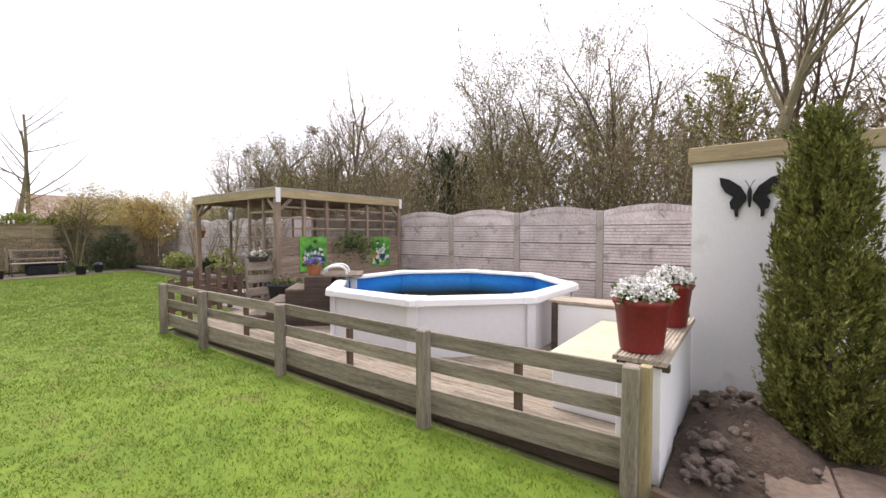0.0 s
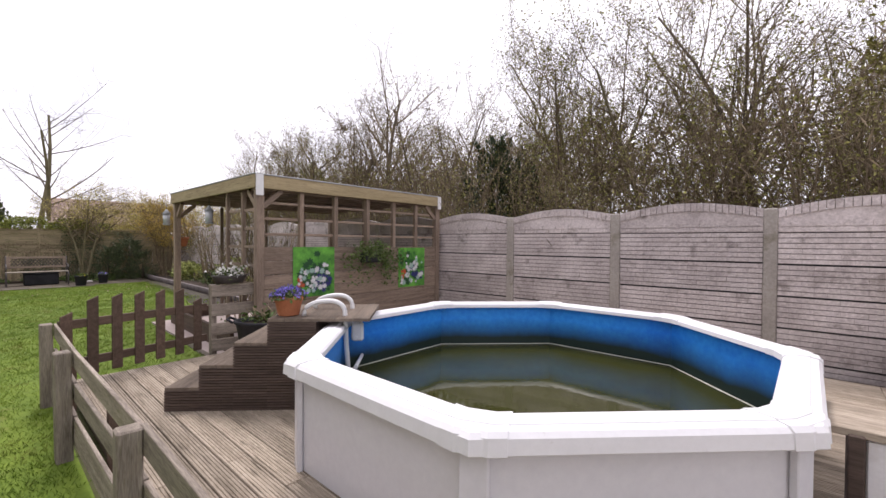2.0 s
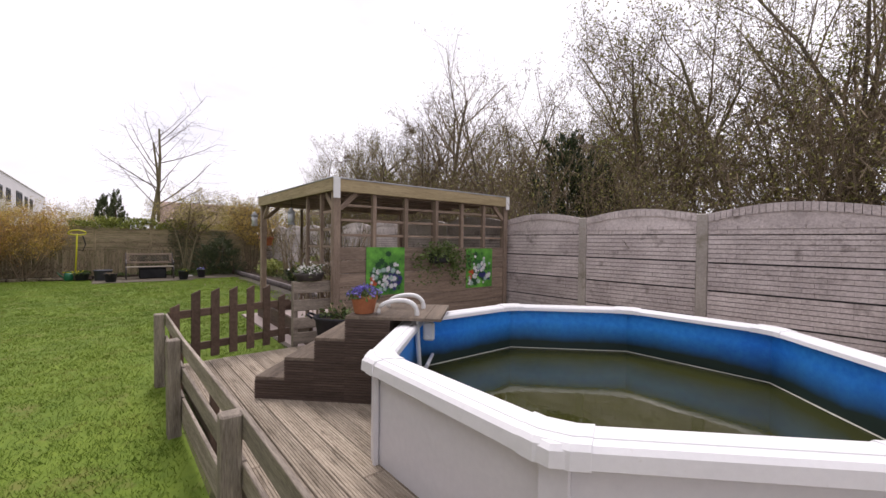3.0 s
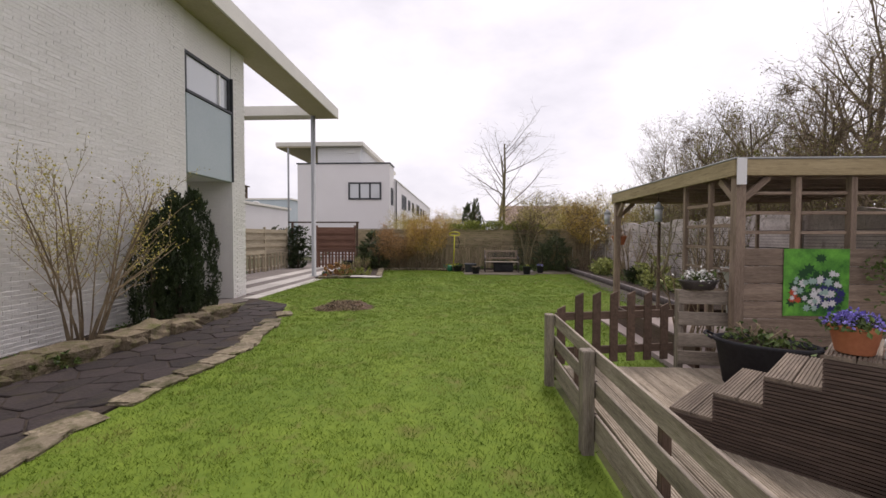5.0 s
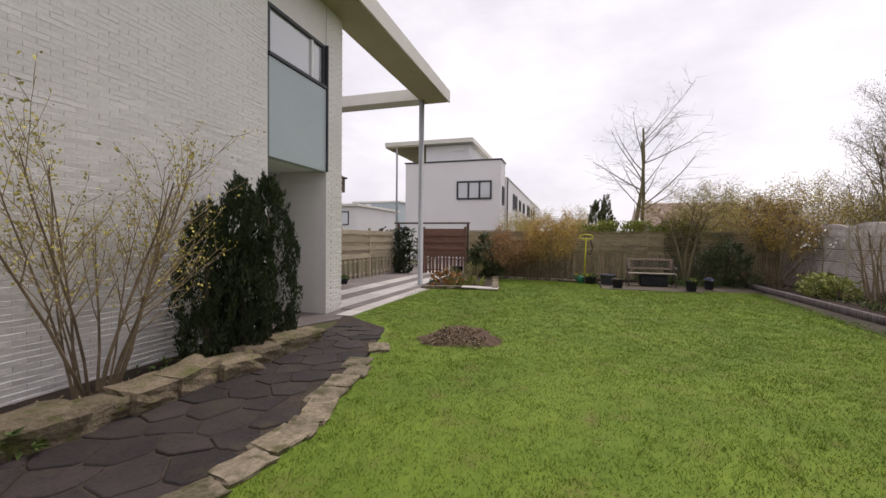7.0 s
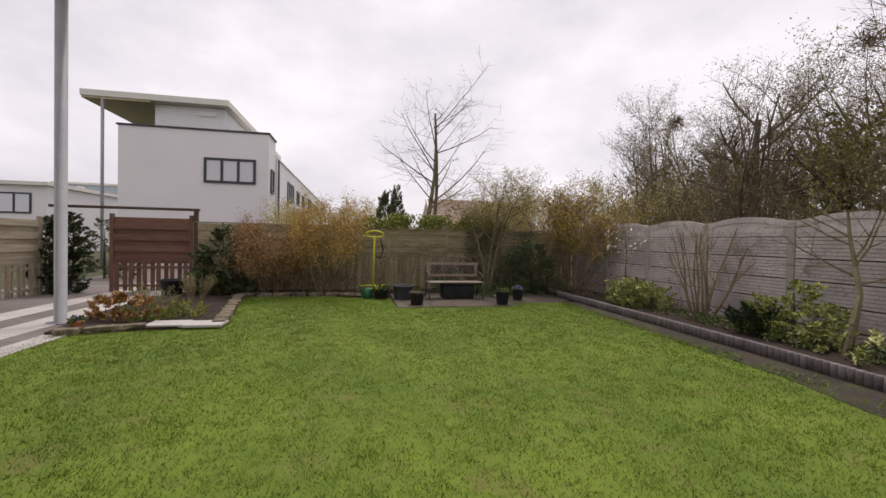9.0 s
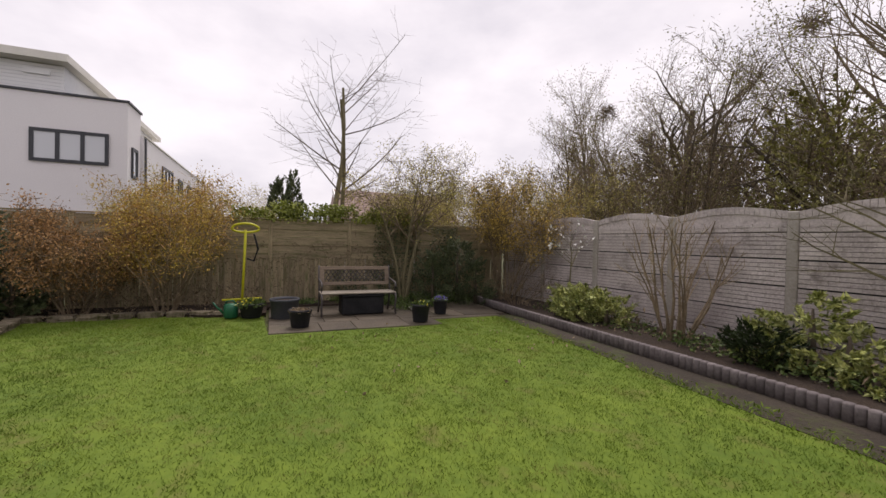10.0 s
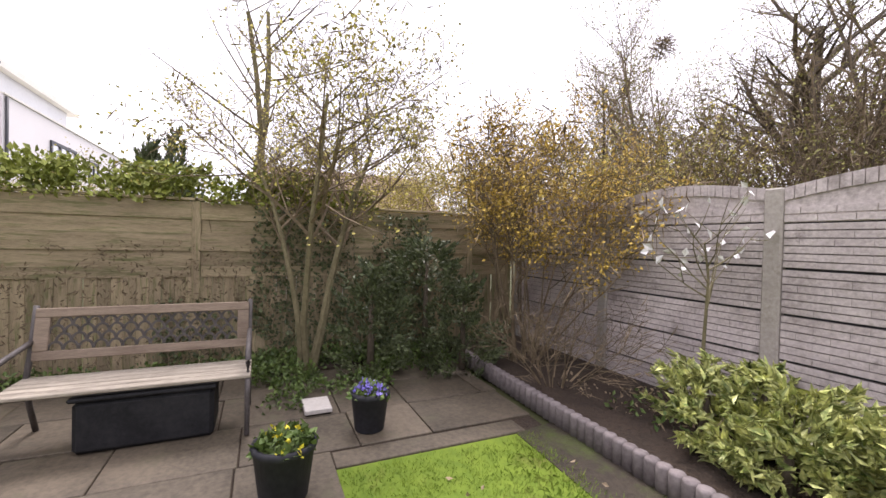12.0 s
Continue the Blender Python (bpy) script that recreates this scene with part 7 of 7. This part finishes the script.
for i in range(150):
    s = rng.choice([0.06, 0.08, 0.1, 0.12, 0.16])
    y = rng.uniform(2.72, 4.25)
    x = -0.36 + abs(rng.gauss(0, 0.16)) + 0.06
    me = rubble_me[i % 5]
    o = piece("rock", me, rocks, pose(x, y, 0.02 + 0.14 * max(0, 1 - abs(x + 0.0) / 0.5) * (1 if y > 3.1 else 0.4), rng.uniform(-20, 20), rng.uniform(-20, 20), rng.uniform(0, 360)) @ Matrix.Scale(s * 1.5, 4))
for x, y, s in [(0.05, 4.15, 0.6), (-0.12, 3.7, 0.4), (0.75, 3.28, 0.42), (1.05, 3.26, 0.45), (1.45, 3.3, 0.45)]:
    piece("rock", rubble_me[int(s * 100) % 5], rocks, pose(x, y, 0.04, 0, 0, s * 500) @ Matrix.Scale(s, 4))
leaf_field("ground_leaves", "green weeds beside the brown flagstones", [(0.8, 2.4, 3.3, 3.6, 0.04, 0.1)], 140, 0.05, M_LEAF, 120, "weeds")

# corner bed edging and rear bed edging
ce = empty("corner_edging", "rough dark stones edging the corner bed", "edging", "", "structure")
for (x0, y0), (x1, y1), s in [((-17.66, -3.95), (-18.0, -2.85), 0.5), ((-18.1, -1.75), (-21.9, -2.4), 0.5), ((-21.9, -2.45), (-21.95, -0.3), 0.55), ((-21.95, -0.3), (-21.55, 1.35), 0.5)]:
    L = math.hypot(x1 - x0, y1 - y0)
    n = int(L / 0.36)
    for i in range(n):
        f = (i + 0.5) / n
        piece("edge_stone", edge_me[i % 5], ce, pose(x0 + (x1 - x0) * f, y0 + (y1 - y0) * f, 0.0, 0, 0, math.degrees(math.atan2(y1 - y0, x1 - x0)) + rng.uniform(-8, 8)) @ Matrix.Diagonal((0.85, 0.8, 2.2, 1)))
for i, (x, y) in enumerate([(-18.16, -2.55), (-18.1, -1.95)]):
    o = box_part("stepping_slab", (x - 0.22, x + 0.22, y - 0.3, y + 0.3, 0.03, 0.075), M_PALE)
    tagged(o, "pale square slab lying on the corner bed", "slab", "slabs in the bed")


# ---------------------------------------------------------------- bench and what stands round it
bench = empty("garden_bench", "weathered garden bench, cast-iron ends and lattice back", "bench")
BY0, BY1 = 2.42, 3.93
for y in (BY0 + 0.02, BY1 - 0.02):
    for pts in ([(-21.62, y, 0.98), (-21.55, y, 0.7), (-21.47, y, 0.46), (-21.52, y, 0.25), (-21.62, y, 0.02)],
                [(-21.02, y, 0.44), (-20.98, y, 0.32), (-21.04, y, 0.18), (-20.98, y, 0.02)],
                [(-21.02, y, 0.44), (-21.25, y, 0.4), (-21.47, y, 0.46)],
                [(-21.57, y, 0.72), (-21.4, y, 0.7), (-21.2, y, 0.68), (-21.05, y, 0.66), (-21.0, y, 0.6), (-21.06, y, 0.56), (-21.1, y, 0.44)]):
        bm = bmesh.new()
        tube(bm, pts, 0.02, 7)
        part("iron_end", bm, M_IRON, bench)
for i in range(5):
    x = -21.06 - 0.095 * i
    bm = bmesh.new()
    box(bm, x - 0.04, x + 0.04, BY0, BY1, 0.445, 0.472, 0.006)
    part("seat_slat", bm, M_SEAT, bench)
lean = Matrix.Translation((-21.5, 0, 0.5)) @ Matrix.Rotation(math.radians(-12), 4, 'Y')
for y0, y1, z0, z1 in [(BY0 + 0.03, BY1 - 0.03, 0.40, 0.47), (BY0 + 0.03, BY1 - 0.03, 0.08, 0.15), (BY0 + 0.03, BY0 + 0.12, 0.151, 0.399), (BY1 - 0.12, BY1 - 0.03, 0.151, 0.399)]:
    bm = bmesh.new()
    box(bm, -0.017, 0.017, y0, y1, z0, z1, 0.005, lean)
    part("back_frame", bm, M_BENCH, bench)
bm = bmesh.new()
for rowi in range(4):
    for k in range(14):
        cy = BY0 + 0.16 + 0.092 * (k + (0.5 if rowi % 2 else 0))
        cz = 0.155 + 0.062 * rowi
        if cy > BY1 - 0.15:
            continue
        arc = [Vector((0, cy + 0.045 * math.cos(a), cz + 0.06 * math.sin(a))) for a in (math.pi * j / 8 for j in range(9))]
        for a, b in zip(arc, arc[1:]):
            bar(bm, lean @ a, lean @ b, 0.012, 0.016, 0)
part("lattice", bm, M_IRON, bench, "dark cast scalloped lattice")

cr = empty("storage_crate", "black plastic crate under the bench", "crate")
bm = bmesh.new()
box(bm, -21.5, -21.05, 2.83, 3.68, 0.02, 0.385, 0.03)
part("body", bm, M_BLACK, cr)
box_part("lid", (-21.52, -21.03, 2.81, 3.7, 0.387, 0.42), M_BLACK, cr, bevel=0.012)

pot("flower_pot", -20.08, 4.13, 0.02, 0.18, 0.33, M_BLACKPOT, "black plastic pot with yellow pansies on the terrace", M_YFLOWER, M_LEAF, 0.07, 70, 0.042, seed=21, green_n=420, spread=0.9)
pot("flower_pot", -20.76, 4.81, 0.02, 0.155, 0.31, M_BLACKPOT, "black plastic pot with purple pansies on the terrace", M_PFLOWER, M_LEAF, 0.08, 150, 0.042, seed=22, green_n=200, spread=0.9)
pot("flower_pot", -20.2, 2.0, 0.02, 0.19, 0.3, M_BLACKPOT, "wide black pot with dry heather on the terrace", None, M_TWIGP, 0.03, 0, 0.02, seed=23, green_n=700)
pot("planter_tub", -21.2, 1.78, 0.0, 0.27, 0.38, mat("grey_plastic_tub", (0.05, 0.055, 0.065), (0.08, 0.085, 0.1), 0.55, 4, 30, 0.1), "large empty grey plastic tub beside the bench", None, None, 0.0, 0, 0.02, seed=24, taper=0.85, green_n=0)
pot("flower_pot", -21.35, 1.2, 0.02, 0.22, 0.27, M_BLACKPOT, "black pot with yellow primroses beside the watering can", M_YFLOWER, M_LEAF, 0.08, 60, 0.05, seed=25)
pot("flower_pot", -17.9, -3.75, 0.05, 0.09, 0.14, M_TERRA, "small terracotta pot with mauve flowers in the bed", M_PFLOWER, M_LEAF, 0.08, 90, 0.03, seed=26)
pot("planter", -22.2, -4.12, 0.012, 0.27, 0.42, M_BLACKPOT, "round black pot of dark soil beside the slatted screen", None, None, 0.0, 0, 0.02, seed=27, taper=0.8, green_n=0, category="planter")

# loose slab beside the pots
tagged(box_part("loose_slab", (-21.45, -21.15, 4.35, 4.58, 0.03, 0.07), M_PALE), "small loose pale slab on the terrace", "slab")

wc = empty("watering_can", "dark green plastic watering can", "watering can")
bm = bmesh.new()
lathe(bm, [(0.10, 0.02), (0.125, 0.05), (0.125, 0.2), (0.1, 0.27), (0.05, 0.29)], 18, Matrix.Translation((-21.4, 0.85, 0)))
part("body", bm, M_GREENP, wc)
bm = bmesh.new()
tube(bm, [(-21.4, 0.95, 0.26), (-21.4, 0.88, 0.34), (-21.4, 0.78, 0.33), (-21.4, 0.73, 0.22)], 0.015, 7)
part("handle", bm, M_GREENP, wc)
bm = bmesh.new()
tube(bm, [(-21.4, 0.74, 0.1), (-21.4, 0.62, 0.22), (-21.4, 0.55, 0.32)], [0.025, 0.018, 0.014], 7)
part("spout", bm, M_GREENP, wc)

# yellow folding washing-line carrier
sc = empty("yellow_stand", "bright yellow tubular stand with a looped handle", "stand")
SX, SY = -22.0, 1.0
bm = bmesh.new()
tube(bm, [(SX, SY, 0.28), (SX - 0.05, SY + 0.02, 0.9), (SX - 0.1, SY + 0.04, 1.68)], 0.026, 8)
part("pole", bm, M_NEON, sc)
bm = bmesh.new()
loop = [(SX - 0.1, SY + 0.04 + 0.25 * math.cos(a), 1.7 + (0.11 if math.sin(a) > 0 else 0.07) * math.sin(a)) for a in (2 * math.pi * j / 20 for j in range(21))]
tube(bm, loop, 0.024, 7)
part("handle", bm, M_NEON, sc)
bm = bmesh.new()
tube(bm, [(SX, SY - 0.36, 0.27), (SX, SY + 0.36, 0.29)], 0.022, 7)
part("foot_bar", bm, M_NEON, sc)
for s in (-1, 1):
    bm = bmesh.new()
    tube(bm, [(SX - 0.22, SY + s * 0.22, 0.03), (SX, SY + s * 0.1, 0.28)], 0.018, 7)
    part("leg", bm, M_NEON, sc)
bm = bmesh.new()
tube(bm, [(SX - 0.04, SY + 0.2, 1.6), (SX - 0.02, SY + 0.28, 1.3), (SX, SY + 0.2, 1.05), (SX - 0.02, SY + 0.08, 1.1)], 0.02, 7)
part("strap", bm, M_BLACK, sc)

# ---------------------------------------------------------------- patio table and chairs
tb = empty("bistro_table", "dark slatted folding patio table", "table")
TX, TY = -15.75, -6.75
for i in range(6):
    box_part("table_slat", (TX - 0.42 + 0.142 * i, TX - 0.42 + 0.142 * i + 0.13, TY - 0.35, TY + 0.35, 0.72, 0.745), M_DKSTEP, tb)
for y in (TY - 0.3, TY + 0.3):
    timber("leg", (TX - 0.32, y, 0.012), (TX + 0.3, y, 0.715), 0.025, 0.035, M_DKSTEP, tb)
    timber("leg", (TX + 0.32, y + 0.03, 0.012), (TX - 0.3, y + 0.03, 0.715), 0.025, 0.035, M_DKSTEP, tb)


def chair(x, y, rz):
    c = empty("folding_chair", "dark wooden folding chair beside the patio table", "chair", "patio chairs", m=pose(x, y, 0.012, 0, 0, rz))
    for v in (-0.2, 0.2):
        timber("leg", (-0.22, v, 0.0), (0.2, v, 0.88), 0.022, 0.03, M_DKSTEP, c)
        timber("leg", (0.24, v * 0.85, 0.0), (-0.18, v * 0.85, 0.45), 0.022, 0.03, M_DKSTEP, c)
    for i in range(5):
        timber("seat_slat", (-0.2 + 0.085 * i, -0.2, 0.46), (-0.2 + 0.085 * i, 0.2, 0.46), 0.07, 0.016, M_DKSTEP, c)
    for z in (0.62, 0.72, 0.82):
        timber("back_slat", (0.085 + (z - 0.62) * 0.5, -0.2, z), (0.085 + (z - 0.62) * 0.5, 0.2, z), 0.014, 0.06, M_DKSTEP, c)
    return c


chair(-16.65, -6.7, 180)
chair(-14.8, -6.8, 0)
pot("flower_pot", -15.9, -6.7, 0.746, 0.09, 0.13, M_TERRA, "terracotta pot on the patio table", None, M_LEAF, 0.05, 0, 0.03, seed=31, green_n=60)
pot("flower_pot", -17.75, -6.9, 0.012, 0.17, 0.2, M_BLACKPOT, "dark bowl of green plants beside the black pier", None, M_LEAF, 0.16, 0, 0.04, seed=32, green_n=300)

# ---------------------------------------------------------------- things on the pergola
hb1 = empty("hanging_basket", "dark hanging trough with trailing ivy on the pergola wall", "plant basket")
box_part("trough", (XS + 0.055, XS + 0.2, 5.98, 6.32, 1.2, 1.36), M_BLACKPOT, hb1, bevel=0.02)
g = np.random.default_rng(41)
pts = []
for k in range(46):
    a, o = g.uniform(5.62, 6.78), g.uniform(0, 0.25)
    L = g.uniform(0.1, 0.55)
    for t in np.linspace(0, 1, 12):
        pts.append((XS + 0.1 + o * 0.6, 6.15 + (a - 6.15) * min(1, 0.25 + 1.2 * t), 1.42 - 0.05 * t - L * t * t + 0.06 * g.normal()))
o = new("foliage", leaves_mesh("foliage", pts, 0.05, M_LEAF, 42, 2, 0.02))
o.parent = hb1
hp = empty("hanging_pot", "small terracotta hanging pot at the pergola corner", "plant basket")
bm = bmesh.new()
lathe(bm, [(0.09, 1.42), (0.13, 1.56), (0.14, 1.57), (0.14, 1.6)], 16, Matrix.Translation((-11.0, 4.55, 0)))
part("body", bm, M_TERRA, hp)
for s in (-0.12, 0.12):
    bm = bmesh.new()
    tube(bm, [(-11.0, 4.55 + s, 1.6), (-10.95, 4.5, 2.25)], 0.004, 5)
    part("wire", bm, M_BLACK, hp)
o = new("foliage", leaves_mesh("foliage", [(-11.0, 4.55, 1.66)] * 120, 0.04, M_TWIGP, 43, 1, 0.07))
o.parent = hp


def lantern(x, y, z):
    l = empty("lantern", "small hanging metal lantern with glass sides", "lantern", "pergola lanterns")
    bm = bmesh.new()
    lathe(bm, [(0.07, 0.2), (0.075, 0.21), (0.03, 0.27), (0.01, 0.3)], 8, Matrix.Translation((x, y, z)))
    part("cap", bm, M_STEEL, l)
    bm = bmesh.new()
    lathe(bm, [(0.055, 0.03), (0.06, 0.2)], 8, Matrix.Translation((x, y, z)))
    part("glass", bm, M_GLASSB, l)
    bm = bmesh.new()
    lathe(bm, [(0.06, 0.0), (0.065, 0.03)], 8, Matrix.Translation((x, y, z)))
    part("base", bm, M_STEEL, l)
    bm = bmesh.new()
    tube(bm, [(x, y, z + 0.3), (x, y, 2.22)], 0.004, 5)
    part("hook", bm, M_BLACK, l)


lantern(-9.1, 4.42, 1.8)
lantern(-10.95, 4.3, 1.82)
tr = empty("flower_trough", "grey oval trough with white flowers on the plank screen", "planter")
bm = bmesh.new()
lathe(bm, [(0.16, 0.0), (0.2, 0.1), (0.225, 0.13), (0.21, 0.13)], 24, Matrix.Translation((-7.47, 4.12, 0.985)) @ Matrix.Diagonal((0.5, 1.0, 0.8, 1)))
part("body", bm, M_IRON, tr)
o = new("foliage", leaves_mesh("foliage", [(-7.47 + 0.05 * g.normal(), 4.12 + 0.09 * g.normal(), 1.11 + 0.03 * g.normal()) for k in range(160)], 0.05, M_LEAF, 44, 1, 0.01))
o.parent = tr
o = new("blossom", leaves_mesh("blossom", [(-7.47 + 0.05 * g.normal(), 4.12 + 0.09 * g.normal(), 1.14 + 0.03 * g.normal()) for k in range(60)], 0.04, M_WFLOWER, 45, 3, 0.01))
o.parent = tr

# white wire plant stand under the pergola
ws = empty("plant_stand", "white curled wire plant stand holding a white bowl", "plant stand", m=pose(-7.85, 4.78, 0.035))
bm = bmesh.new()
lathe(bm, [(0.09, 0.98), (0.13, 1.04), (0.155, 1.15), (0.17, 1.16), (0.17, 1.175), (0.145, 1.17), (0.12, 1.06), (0.02, 1.0)], 24, cap=False)
part("bowl", bm, M_PAINT, ws)
for z, r in ((0.97, 0.13), (0.5, 0.09), (0.12, 0.16)):
    bm = bmesh.new()
    tube(bm, [(r * math.cos(6.2832 * k / 20), r * math.sin(6.2832 * k / 20), z) for k in range(21)], 0.007, 6)
    part("ring", bm, M_PAINT, ws)
for k in range(3):
    a = 0.4 + 2.094 * k
    bm = bmesh.new()
    tube(bm, [(r * math.cos(a), r * math.sin(a), z) for r, z in ((0.13, 0.97), (0.11, 0.75), (0.09, 0.5), (0.11, 0.28), (0.17, 0.1), (0.21, 0.03), (0.235, 0.008), (0.25, 0.04), (0.235, 0.065), (0.215, 0.05))], 0.008, 6)
    part("leg", bm, M_PAINT, ws)
